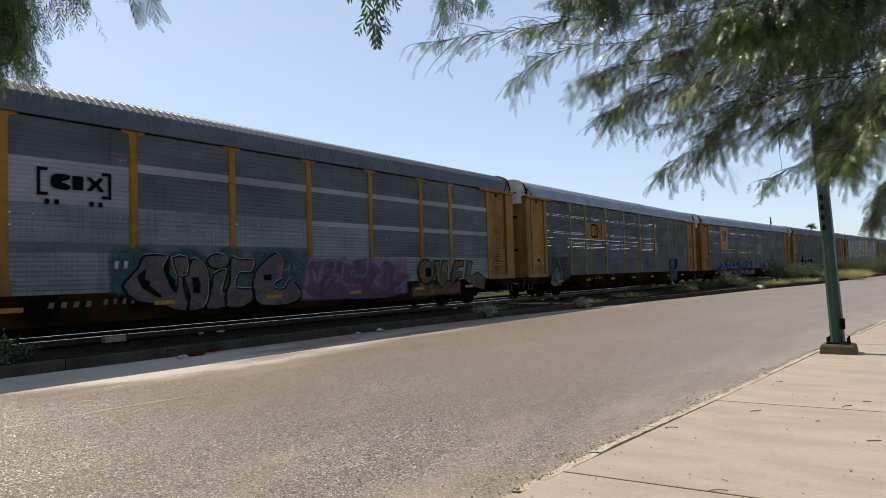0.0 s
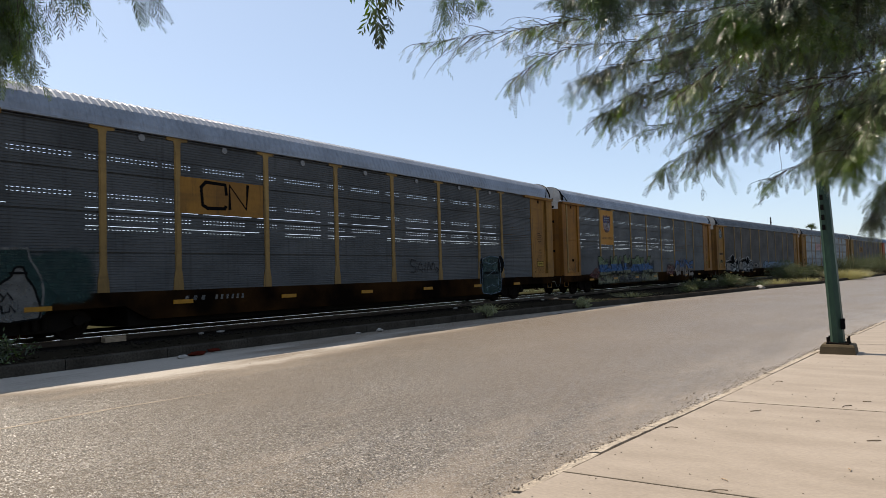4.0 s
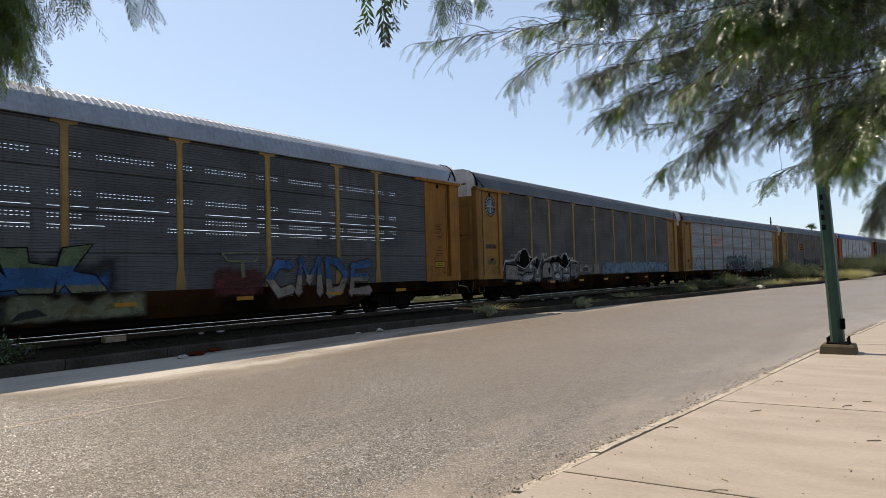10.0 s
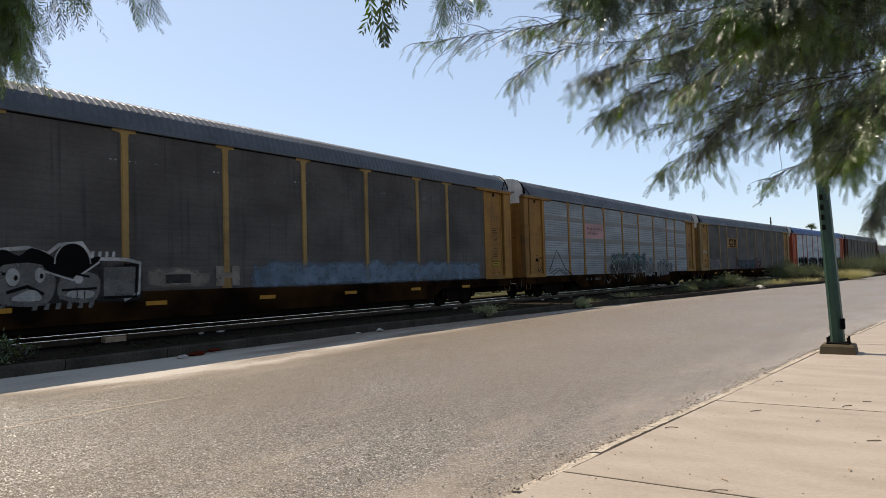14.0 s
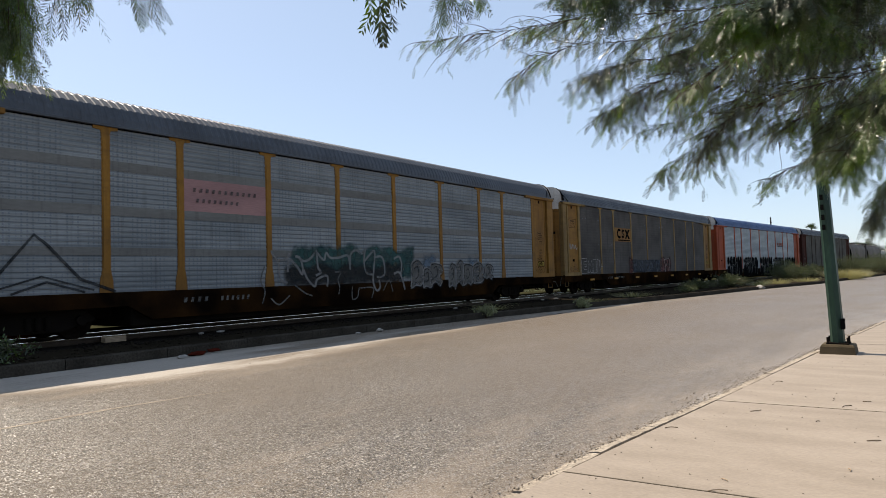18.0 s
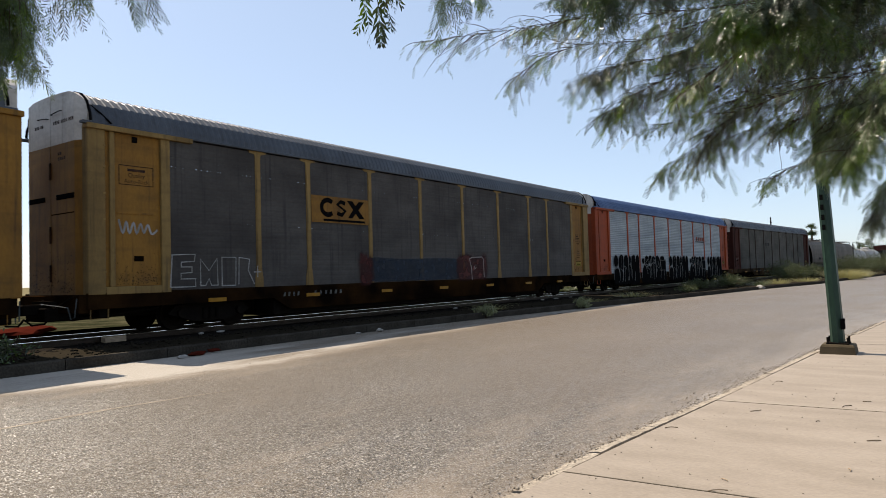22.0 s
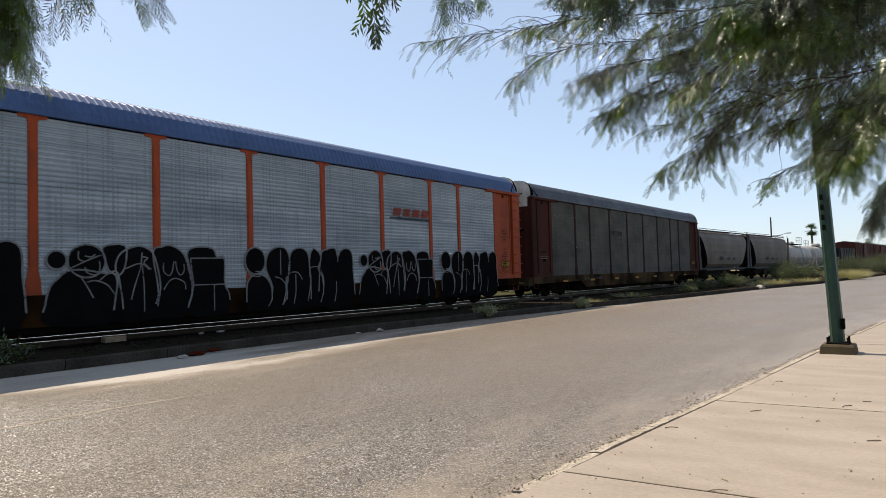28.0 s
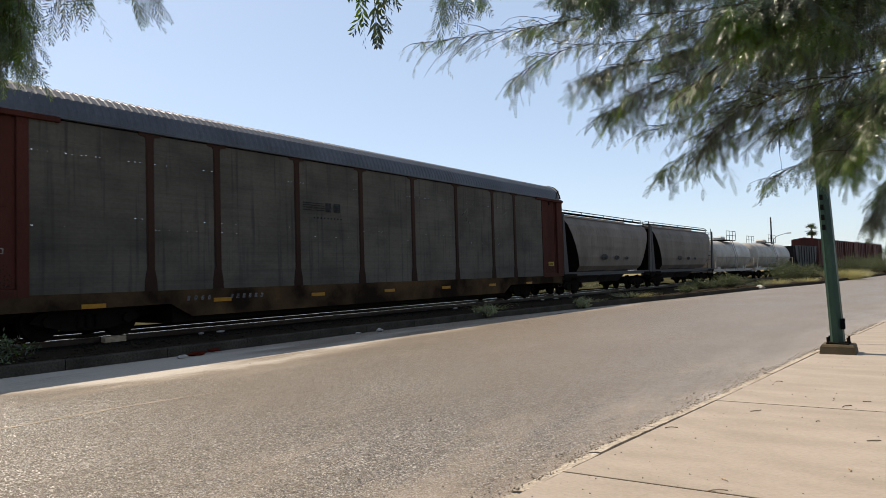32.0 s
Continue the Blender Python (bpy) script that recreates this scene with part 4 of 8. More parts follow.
FIGURE = ("figure", [
    [(0.01, 0.38), (0.0, 0.82), (0.02, 1.18), (0.05, 1.35), (0.1, 1.53), (0.18, 1.55), (0.29, 1.46), (0.33, 1.52), (0.35, 1.26), (0.34, 0.38)],
    [(0.27, 2.07), (0.38, 2.11), (0.38, 1.65), (0.35, 1.43), (0.3, 1.52), (0.28, 1.75)],
    [(0.33, 1.65), (0.36, 1.94), (0.44, 2.1), (0.5, 2.05), (0.54, 1.85), (0.57, 1.23), (0.56, 0.82), (0.52, 0.38), (0.33, 0.38), (0.34, 1.26)],
    [(0.53, 1.94), (0.58, 2.1), (0.64, 2.13), (0.71, 1.92), (0.74, 1.5), (0.76, 1.07), (0.74, 0.71), (0.7, 0.38), (0.52, 0.38), (0.56, 0.96)],
    [(0.73, 1.9), (0.78, 2.1), (0.89, 2.08), (0.92, 1.86), (0.97, 1.83), (0.97, 1.14), (1.0, 0.88), (0.98, 0.38), (0.74, 0.38), (0.77, 1.14)]],
    [(0.05, 1.77, 0.045, 0.2), (0.19, 1.75, 0.09, 0.37)], [
    [(0.11, 1.58), (0.18, 1.74), (0.26, 1.89)], [(0.15, 1.96), (0.15, 1.8), (0.17, 1.75)], [(0.18, 1.86), (0.21, 1.84), (0.23, 1.9)], [(0.18, 1.61), (0.19, 1.49), (0.23, 1.44), (0.25, 1.55), (0.25, 1.75)],
    [(0.16, 1.4), (0.19, 1.18), (0.22, 0.92)], [(0.19, 1.28), (0.23, 1.31), (0.29, 1.2), (0.33, 0.94)], [(0.25, 1.31), (0.3, 1.49), (0.33, 1.41), (0.34, 1.13)],
    [(0.47, 1.95), (0.46, 1.58), (0.43, 1.18), (0.41, 0.85)], [(0.47, 1.65), (0.48, 1.11), (0.48, 0.55)], [(0.38, 1.57), (0.46, 1.69), (0.51, 1.54)], [(0.47, 1.85), (0.5, 1.82), (0.48, 1.71), (0.52, 1.55)],
    [(0.59, 1.71), (0.59, 1.5), (0.62, 1.39), (0.64, 1.5), (0.65, 1.74)], [(0.66, 1.74), (0.67, 1.5), (0.69, 1.4), (0.71, 1.5), (0.71, 1.67)], [(0.59, 1.05), (0.62, 1.25), (0.66, 1.32), (0.71, 1.22), (0.72, 1.04)],
    [(0.75, 1.82), (0.97, 1.83)], [(0.97, 1.83), (0.97, 1.14)], [(0.97, 1.14), (0.77, 1.14)], [(0.77, 1.14), (0.75, 1.82)], [(0.9, 1.15), (0.9, 0.46)]])
WORD = ("word", [
    [(0.02, 0.47), (0.02, 1.01), (0.04, 1.24), (0.09, 1.39), (0.17, 1.31), (0.22, 0.99), (0.22, 0.51), (0.2, 0.38), (0.02, 0.38)],
    [(0.18, 1.79), (0.22, 2.06), (0.3, 2.16), (0.36, 2.04), (0.38, 1.71), (0.37, 1.38), (0.34, 1.13), (0.35, 0.64), (0.31, 0.38), (0.2, 0.38), (0.23, 0.99), (0.18, 1.47)],
    [(0.38, 1.87), (0.43, 2.11), (0.5, 2.13), (0.55, 1.93), (0.56, 1.45), (0.57, 0.77), (0.54, 0.38), (0.33, 0.38), (0.36, 1.13)],
    [(0.6, 2.14), (0.66, 1.97), (0.67, 1.79), (0.64, 1.53), (0.68, 1.27), (0.69, 0.92), (0.67, 0.4), (0.54, 0.38), (0.57, 1.11), (0.56, 1.79)],
    [(0.67, 1.88), (0.73, 2.11), (0.81, 2.15), (0.84, 1.88), (0.87, 2.06), (0.93, 2.16), (0.99, 2.01), (1.0, 1.43), (0.99, 0.38), (0.67, 0.38)]],
    [(0.09, 1.76, 0.08, 0.37)], [
    [(0.09, 1.46), (0.14, 1.44), (0.19, 1.28), (0.22, 0.95), (0.22, 0.67), (0.19, 0.48)], [(0.01, 1.63), (0.04, 1.4), (0.08, 1.33), (0.13, 1.33)], [(0.3, 2.08), (0.3, 1.35)], [(0.25, 1.3), (0.31, 1.22), (0.35, 0.97), (0.35, 0.72), (0.31, 0.49)],
    [(0.34, 1.25), (0.39, 1.41), (0.45, 1.41), (0.49, 1.2)], [(0.43, 1.37), (0.43, 0.87), (0.41, 0.5)], [(0.56, 1.55), (0.64, 1.57), (0.69, 1.27), (0.69, 0.83), (0.66, 0.49)], [(0.84, 2.12), (0.84, 1.72)], [(0.82, 1.12), (0.82, 0.82), (0.8, 0.48)]])


def bubble_word(car, y0, y1, design):
    """Fat black rounded shapes with thin white lines."""
    w = y1 - y0
    kind, fills, balls, lines = design
    shapes = [ring([(y0 + u * w, z) for u, z in f], 3) for f in fills] + [oval(y0 + u * w, z, ru * w, rz, n=22) for u, z, ru, rz in balls]
    for i, lp in enumerate(shapes):
        blob = part("graffiti_letter", flat([lp], 1 + 0.5 * (i % 3)), "black_paint", car, "fat black rounded graffiti shape with white lines")
        open_line = [seg for seg in band(lp, 0.042, closed=True) if min(z for _, z in seg) > 0.55]
        part("white_line", flat(open_line, 3), "p_chalk", blob)
    host = blob
    for st in lines:
        part("white_line", flat(band(smooth_line([(y0 + u * w, z) for u, z in st]) if len(st) > 2 else [(y0 + u * w, z) for u, z in st], 0.03), 4.2), "p_chalk", host)


def autorack(spec):
    t = tagged(new("autorack_car"), spec["label"], "rail car", "auto rack cars of the train")
    fr, rf = spec["trim"], spec["roof"]
    half = 13.8
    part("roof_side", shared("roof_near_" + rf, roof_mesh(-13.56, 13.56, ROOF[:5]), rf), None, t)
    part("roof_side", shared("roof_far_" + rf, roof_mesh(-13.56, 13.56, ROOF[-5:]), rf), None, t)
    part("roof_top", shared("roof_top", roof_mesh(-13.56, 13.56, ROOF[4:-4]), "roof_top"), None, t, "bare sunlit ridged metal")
    for sx in (1, -1):
        part("top_rail", shared("top_rail_%s%d" % (rf, sx), lambda: boxed(*sorted((sx * 1.46, sx * 1.565)), -half, half, 4.83, 4.9, bevel=0.01), rf), None, t)
        prof = [(-13.66, 0.66), (-8.4, 0.7), (-7.8, 0.36), (7.8, 0.36), (8.4, 0.7), (13.66, 0.66), (13.66, 1.03), (-13.66, 1.03)]
        bm = bmesh.new()
        sweep(bm, [[(x, a, b) for a, b in prof] for x in (sx * 1.42, sx * 1.522)])
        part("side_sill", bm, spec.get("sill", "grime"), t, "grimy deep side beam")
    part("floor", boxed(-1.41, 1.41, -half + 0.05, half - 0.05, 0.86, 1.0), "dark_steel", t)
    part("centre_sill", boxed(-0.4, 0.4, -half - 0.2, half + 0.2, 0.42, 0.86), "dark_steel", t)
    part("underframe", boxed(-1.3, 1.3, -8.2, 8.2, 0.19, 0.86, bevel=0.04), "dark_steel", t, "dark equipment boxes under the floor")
    edges = [-11.7, *RIBS, 11.7]
    for i, (a, b) in enumerate(zip(edges, edges[1:])):
        stack = spec["bands"](i) if "bands" in spec else [(1.03, 4.8, spec["panel"])]
        for z0, z1, mt in stack:
            smooth_band = z1 - z0 < 0.3 or mt == "pink_panel"
            part("side_sheet", corrugated(a, b, 1.5 + (0.006 if smooth_band else 0), 9 if smooth_band else spec.get("pitch", 0.075), 0 if smooth_band else spec.get("depth", 0.014), z0, z1, spec.get("slots", ())), mt, t)
    part("side_panel", far_side(spec.get("slots", ())), spec.get("panel", "galvanised_dark"), t)
    w = spec.get("rib", 0.1)

    def rib_mesh():
        bm = bmesh.new()
        prof = [(-0.29, 4.83), (0.29, 4.83), (0.29, 4.765), (w * 1.25, 4.74), (w, 4.66), (w, 1.55), (w * 1.5, 1.3), (w * 1.7, 0.98), (-w * 1.7, 0.98), (-w * 1.5, 1.3), (-w, 1.55), (-w, 4.66), (-w * 1.25, 4.74), (-0.29, 4.765)]
        sweep(bm, [[(x, a, b) for a, b in prof] for x in (1.47, 1.515)])
        prof = [(-w * 0.7, 4.5), (w * 0.7, 4.5), (w * 0.7, 1.6), (-w * 0.7, 1.6)]
        sweep(bm, [[(x, a, b) for a, b in prof] for x in (1.515, 1.527)], caps=True)
        return bm
    for r in RIBS:
        part("rib", shared("rib_%s_%s" % (spec.get("ribs", fr), w), rib_mesh, spec.get("ribs", fr)), None, t, loc=(0, r, 0))
    if spec.get("clips"):
        for lo, hi in zip(edges[1:-2], edges[2:-1]):
            part("clip", shared("clip", lambda: disc(bmesh.new(), 1.5, 1.53, 0, 0, 0.085, 12), "galvanised_light"), None, t, "pale round steel clip", loc=(0, (lo + hi) / 2, 4.7))
    for e in (-1, 1):
        reach = 13.7 if e < 0 else 13.92

        def flip(build):
            def made():
                bm = build()
                if e < 0:
                    bmesh.ops.scale(bm, vec=(1, -1, 1), verts=bm.verts[:])
                return bm
            return made

        def shell(sx, low, high=None):
            """One folded leaf of the bulging end wall; its top follows the roof unless a height is given."""
            bm, loops = bmesh.new(), []
            for x in (0.014, 0.45, 0.88, 1.12, 1.27, 1.36, 1.42):
                y = reach + 0.04 - (0.45 * (x - 1.12) if x > 1.12 else 0)
                top = high or along([(z, w) for w, z in ROOF[:7]][::-1], x) + 0.07
                loops.append([(sx * x, y, low), (sx * x, y, top), (sx * x, 13.5, top), (sx * x, 13.5, low)])
            sweep(bm, loops)
            return bm

        def piece(name, key, build, mat, parent, label=""):
            return part(name, shared("%s_%s_%d" % (key, mat, e), flip(build), mat), None, parent, label)
        column = piece("corner_post", "column", lambda: boxed(1.26, 1.53, 13.25, reach - 0.04, 0.98, 4.84, bevel=0.02), fr, t)
        piece("door_post", "dpost", lambda: boxed(1.40, 1.527, 11.62, 11.86, 0.98, 4.84, bevel=0.012), fr, t)
        piece("header", "header", lambda: boxed(1.36, 1.585, 11.0, reach - 0.01, 4.74, 4.86, bevel=0.012), fr, t)
        piece("threshold", "thresh", lambda: boxed(1.38, 1.524, 11.86, 13.25, 0.98, 1.16, bevel=0.01), fr, t)
        dm = spec.get("door", fr)
        door = piece("corner_door", "cdoor", lambda: boxed(1.40, 1.46, 11.86, 13.1 if e > 0 else 13.25, 1.16, 4.74, bevel=0.01), dm, t)
        if e > 0:
            piece("door_gap", "dgap", lambda: boxed(1.2, 1.26, 13.05, 13.3, 1.16, 4.74), "grime", t, "dark greasy gap beside the door")
            piece("door_edge", "dedge", lambda: boxed(1.40, 1.49, 13.04, 13.1, 1.16, 4.74, bevel=0.01), dm, door)
        else:
            piece("door_post", "dinner", lambda: boxed(1.42, 1.515, 13.02, 13.14, 1.16, 4.74, bevel=0.012), spec.get("ribs", fr), t)
        piece("hinge_bar", "hinge", lambda: boxed(1.462, 1.478, 12.05, 12.95, 2.86, 2.9), dm, door)
        if e > 0:
            piece("placard", "placard_edge", lambda: boxed(1.462, 1.465, 12.25, 12.89, 1.5, 1.75), "grime", door, "dark placard border")
            piece("placard", "placard", lambda: boxed(1.4652, 1.468, 12.27, 12.87, 1.52, 1.73), "yellow_sign", door, "yellow placard")
            tagged(piece("lettering", "placard_text", lambda: [box(b, 1.4682, 1.4694, 12.36, 12.78, z, z + 0.022) for b in (bmesh.new(),) for z in (1.57, 1.64)][0], "grime", door), kind="stuff")
        else:
            piece("placard", "placard", lambda: boxed(1.462, 1.466, 12.3, 12.55, 1.74, 1.87), "grime", door, "small framed placard")
        piece("vent", "dvent", lambda: boxed(1.462, 1.47, 12.44, 12.58, 4.56, 4.7), "black_paint", door, "small dark opening")
        for z in (1.5, 2.1, 2.7, 3.3, 3.9, 4.4):
            part("hinge", shared("hinge_knuckle_%s_%d" % (fr, e), flip(lambda: boxed(1.5, 1.54, *((13.27, 13.33) if e > 0 else (13.25, 13.31)), -0.025, 0.025, bevel=0.006)), fr), None, column, loc=(0, 0, z))
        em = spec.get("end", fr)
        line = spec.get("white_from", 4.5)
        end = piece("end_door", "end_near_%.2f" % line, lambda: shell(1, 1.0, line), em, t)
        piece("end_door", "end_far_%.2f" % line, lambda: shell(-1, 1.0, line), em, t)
        for sx in (1, -1):
            piece("end_cap", "end_cap_%d_%.2f" % (sx, line), lambda: shell(sx, line + 0.002), spec.get("gable", "cap_white"), t, "scuffed white upper end")
        piece("door_seam", "seam", lambda: boxed(-0.02, 0.02, 13.5, reach + 0.025, 1.02, 5.6), "black_paint", end, "dark gap between the end doors")
        if spec.get("rusty_seam"):
            piece("seam_strip", "seam_strip", lambda: boxed(-0.055, 0.045, reach + 0.027, reach + 0.046, 1.02, 5.63, bevel=0.006), "rust_dark", end, "dark rusty joint strip")
        for z in (1.5, 2.4, 3.9):
            part("lock_bar", shared("lock_bar_%d" % e, flip(lambda: boxed(-0.035, 0.035, reach + 0.035, reach + 0.07, -0.2, 0.2, bevel=0.01)), "rust_dark"), None, end, "dark lock bar on the seam", loc=(0, 0, z))
        for sx, z in ((1, 5.22), (-1, 5.16)):
            piece("grab_iron", "cap_grab_%d" % sx, lambda: tube(bmesh.new(), [(sx * 0.1, reach + 0.03, z), (sx * 0.1, reach + 0.09, z), (sx * 0.55, reach + 0.09, z + 0.04), (sx * 0.55, reach + 0.03, z + 0.04)], 0.012, 5), "dark_steel", t)
        piece("roof_lip", "lip", lambda: tube(bmesh.new(), [(x * 1.012, 13.6, z + 0.055) for x, z in ROOF], 0.034, 6), "black_paint", t, "black edge strip")
        piece("roof_brace", "brace", lambda: tube(bmesh.new(), [(1.57, 13.12, 4.9), (1.5, 13.34, 5.12), (1.4, 13.53, 5.3)], 0.022, 5), "black_paint", t)
        piece("door_seam", "level_seam", lambda: boxed(0.03, 1.1, reach + 0.034, reach + 0.046, 2.86, 2.885), "grime", end, "dark level seam")
        tagged(piece("lettering", "end_letters", lambda: [box(b, x, x + 0.055, reach + 0.04, reach + 0.043, 4.98, 5.06) for b in (bmesh.new(),) for x in (-0.78, -0.7, -0.62, -0.5, -0.42, 0.14, 0.22, 0.3, 0.38, 0.5, 0.58, 0.66, 0.74, 0.86, 0.94, 1.02)][0], "p_brown", t, "row of worn painted letters"), kind="stuff")
        tagged(piece("lettering", "end_number", lambda: [box(b, 0.36 + 0.09 * k, 0.42 + 0.09 * k, reach + 0.04, reach + 0.043, z, z + 0.07) for b in (bmesh.new(),) for z, m in ((4.24, 2), (4.12, 4)) for k in range(m)][0], "p_brown", t, "worn painted marks"), kind="stuff")
        for z in spec.get("end_slots", ()):
            for x in (0.28, -1.1):
                part("slot", shared("end_slot_%d" % e, flip(lambda: boxed(0, 0.82, reach + 0.02, reach + 0.055, -0.06, 0.06, bevel=0.005)), "black_paint"), None, end, "dark vent slot", loc=(x, 0, z))
        for i in range(9 if e > 0 and fr == "orange" else 0):
            part("ladder_rung", shared("rung_%s_%d" % (fr, e), flip(lambda: tube(bmesh.new(), [(1.52, 13.86, 0), (1.62, 13.86, 0), (1.62, 13.32, 0), (1.52, 13.32, 0)], 0.014, 5)), fr), None, column, loc=(0, 0, 1.25 + 0.4 * i))
        piece("coupler", "coupler", lambda: boxed(-0.12, 0.12, 13.75, 14.42, 0.55, 0.8, bevel=0.03), "dark_steel", t)
        piece("air_hose", "hose", lambda: tube(bmesh.new(), [(0.3, 13.8, 0.62), (0.34, 14.05, 0.36), (0.3, 14.3, 0.34), (0.24, 14.44, 0.48)], 0.024, 6), "black_paint", t)
        piece("stirrup", "stirrup", lambda: tube(bmesh.new(), [(1.5, 13.6, 1.0), (1.5, 13.6, 0.45), (1.5, 13.2, 0.45), (1.5, 13.2, 1.0)], 0.015, 5), fr, t)
        piece("brake_lever", "lever", lambda: tube(bmesh.new(), [(1.2, 13.85, 0.95), (0.6, 13.95, 0.7), (0.1, 14.0, 0.9)], 0.015, 5), "dark_steel", t)
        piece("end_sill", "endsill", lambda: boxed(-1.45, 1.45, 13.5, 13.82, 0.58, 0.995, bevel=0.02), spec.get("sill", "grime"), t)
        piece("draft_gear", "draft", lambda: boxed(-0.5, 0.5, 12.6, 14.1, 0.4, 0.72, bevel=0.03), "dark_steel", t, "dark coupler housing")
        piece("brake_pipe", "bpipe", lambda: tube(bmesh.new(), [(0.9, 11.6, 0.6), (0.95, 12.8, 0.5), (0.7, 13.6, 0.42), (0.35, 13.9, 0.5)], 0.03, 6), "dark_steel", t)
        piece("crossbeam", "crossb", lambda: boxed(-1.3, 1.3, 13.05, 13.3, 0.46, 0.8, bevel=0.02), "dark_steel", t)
        piece("uncoupling_rod", "unrod", lambda: tube(bmesh.new(), [(1.42, 13.86, 0.92), (1.36, 13.88, 0.5), (1.2, 13.88, 0.46), (1.1, 13.9, 0.72), (0.15, 14.05, 0.8)], 0.014, 5), "galvanised_dark", t)
        bogie(t, e * 10.2)
        # road dirt thrown up over the lower end and door, with painted-in shade
        rng = random.Random(round(e * 3 + 50 * len(spec["label"])))
        bm, side = bmesh.new(), bmesh.new()
        for k in range(420):
            r = rng.uniform(0.003, 0.013)
            x, z = rng.uniform(-1.08, 1.08), 1.04 + abs(rng.gauss(0, 0.3))
            bm.faces.new([bm.verts.new((x + r * math.cos(q), e * (reach + 0.0435 + 0.00001 * k), z + r * 1.6 * math.sin(q))) for q in (0, 1.05, 2.1, 3.14, 4.2, 5.24)])
        for k in range(200):
            r = rng.uniform(0.003, 0.012)
            y, z = rng.uniform(11.92, 12.95), 1.2 + abs(rng.gauss(0, 0.22))
            side.faces.new([side.verts.new((1.4635 + 0.00001 * k, e * (y + r * math.cos(q)), z + r * 1.6 * math.sin(q))) for q in (0, 1.05, 2.1, 3.14, 4.2, 5.24)])
        tagged(part("dirt", bm, "p_soot", t), "dark spattered road dirt", kind="stuff")
        tagged(part("dirt", side, "p_soot", t), "dark spattered road dirt", kind="stuff")
    for y in spec.get("plates", (-10.3, -6.9, -3.45, -0.06, 3.33, 6.76, 10.06)):
        part("reflector", shared("reflector", lambda: boxed(1.523, 1.549, -0.27, 0.27, 0.69, 0.79), "reflector"), None, t, "small yellow reflective plate", loc=(0, y, 0))
    return t


DASHES = [(4.76, "seam"), (4.23, "line"), (4.14, "dash"), (4.06, "dash"), (3.78, "seam"), (3.28, "dash"), (3.2, "dash"), (2.95, "line"), (2.86, "seam"), (2.78, "dash"), (2.7, "dash"), (2.54, "line"), (2.46, "dash"), (1.94, "seam")]
DOTS = [(4.36, "dots"), (4.29, "dots"), (4.1, "dots"), (2.75, "dots"), (2.5, "dots")]


def grey_bands(i):
    if i == 2:
        return [(1.03, 1.95, "galvanised"), (1.95, 2.15, "galvanised_dark"), (2.15, 2.98, "galvanised"), (2.98, 3.95, "galvanised_light"), (3.95, 4.8, "galvanised_dark")]
    if i < 5:
        return [(1.03, 1.95, "galvanised"), (1.95, 2.15, "galvanised_dark"), (2.15, 3.0, "galvanised"), (3.0, 3.85, "galvanised_dark"), (3.85, 4.05, "galvanised_light"), (4.05, 4.8, "galvanised_dark")]
    return [(1.03, 1.9, "galvanised"), (1.9, 2.82, "galvanised" if i == 5 else "galvanised_dark"), (2.82, 2.98, "galvanised_light"), (2.98, 3.86, "galvanised_dark"), (3.86, 4.02, "galvanised_light"), (4.02, 4.8, "galvanised_dark")]


def silver_bands(i):
    return [(1.03, 1.88, "silver_dull"), (1.88, 2.06, "silver_band"), (2.06, 2.8, "silver_dull"), (2.8, 3.02, "silver_band"), (3.02, 3.84, "pink_panel" if i == 2 else "silver_dull"), (3.84, 4.06, "silver_band"), (4.06, 4.8, "silver_dull")]


def bright_bands(i):
    return [(1.03, 2.05, "silver"), (2.054, 3.34, "silver"), (3.344, 4.8, "silver")]


SPECS = [
    dict(label="grey auto rack car with bracketed sign and purple graffiti", trim="yellow", bands=grey_bands, roof="roof_dark", gable="yellow", slots=DOTS, rib=0.105, depth=0.006, pitch=0.1),
    dict(label="dark blue-grey auto rack car with perforated sides, teal graffiti", trim="yellow", ribs="yellow_pale", end_slots=(2.3, 3.86), panel="panel_blue", roof="roof_grey", slots=DASHES, pitch=0.06, depth=0.01, rib=0.085, clips=True),
    dict(label="blue-grey auto rack car with shield sign and green-blue graffiti", trim="yellow_deep", ribs="yellow_pale", end_slots=(2.3, 3.84, 4.6), rusty_seam=True, panel="panel_blue", roof="roof_grey", slots=DASHES, pitch=0.06, depth=0.01, rib=0.085),
    dict(label="dull grey auto rack car with round sign and cartoon graffiti", trim="yellow", ribs="yellow_pale", rusty_seam=True, panel="panel_dull", roof="roof_dark", slots=DOTS[:3], rib=0.09, pitch=0.15, depth=0.0025),
    # this car's end doors: bounced light put in as a deeper orange
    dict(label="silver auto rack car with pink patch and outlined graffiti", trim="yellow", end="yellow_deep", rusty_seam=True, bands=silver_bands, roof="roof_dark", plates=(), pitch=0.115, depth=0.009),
    dict(label="dark grey auto rack car with yellow sign and red patch", trim="yellow_pale", panel="panel_dull", roof="roof_dark", slots=DOTS[:4], rib=0.09, pitch=0.15, depth=0.0025, door="yellow", end="yellow", end_slots=(3.26,)),
    dict(label="silver auto rack car with orange ribs and black graffiti", trim="orange", bands=bright_bands, roof="roof_blue", plates=(), pitch=0.115, depth=0.009),
    dict(label="brown auto rack car with dull warm grey sides", trim="brown", ribs="brown_dull", end_slots=(3.26,), white_from=4.4, sill="rust_sill", panel="panel_warm", roof="roof_dark", slots=DOTS, rib=0.1, pitch=0.24, depth=0.003),
]
PITCH_LEN, SPEED, FIRST = 28.88, 6.16, 12.5
TRAIN = []
CARS = []
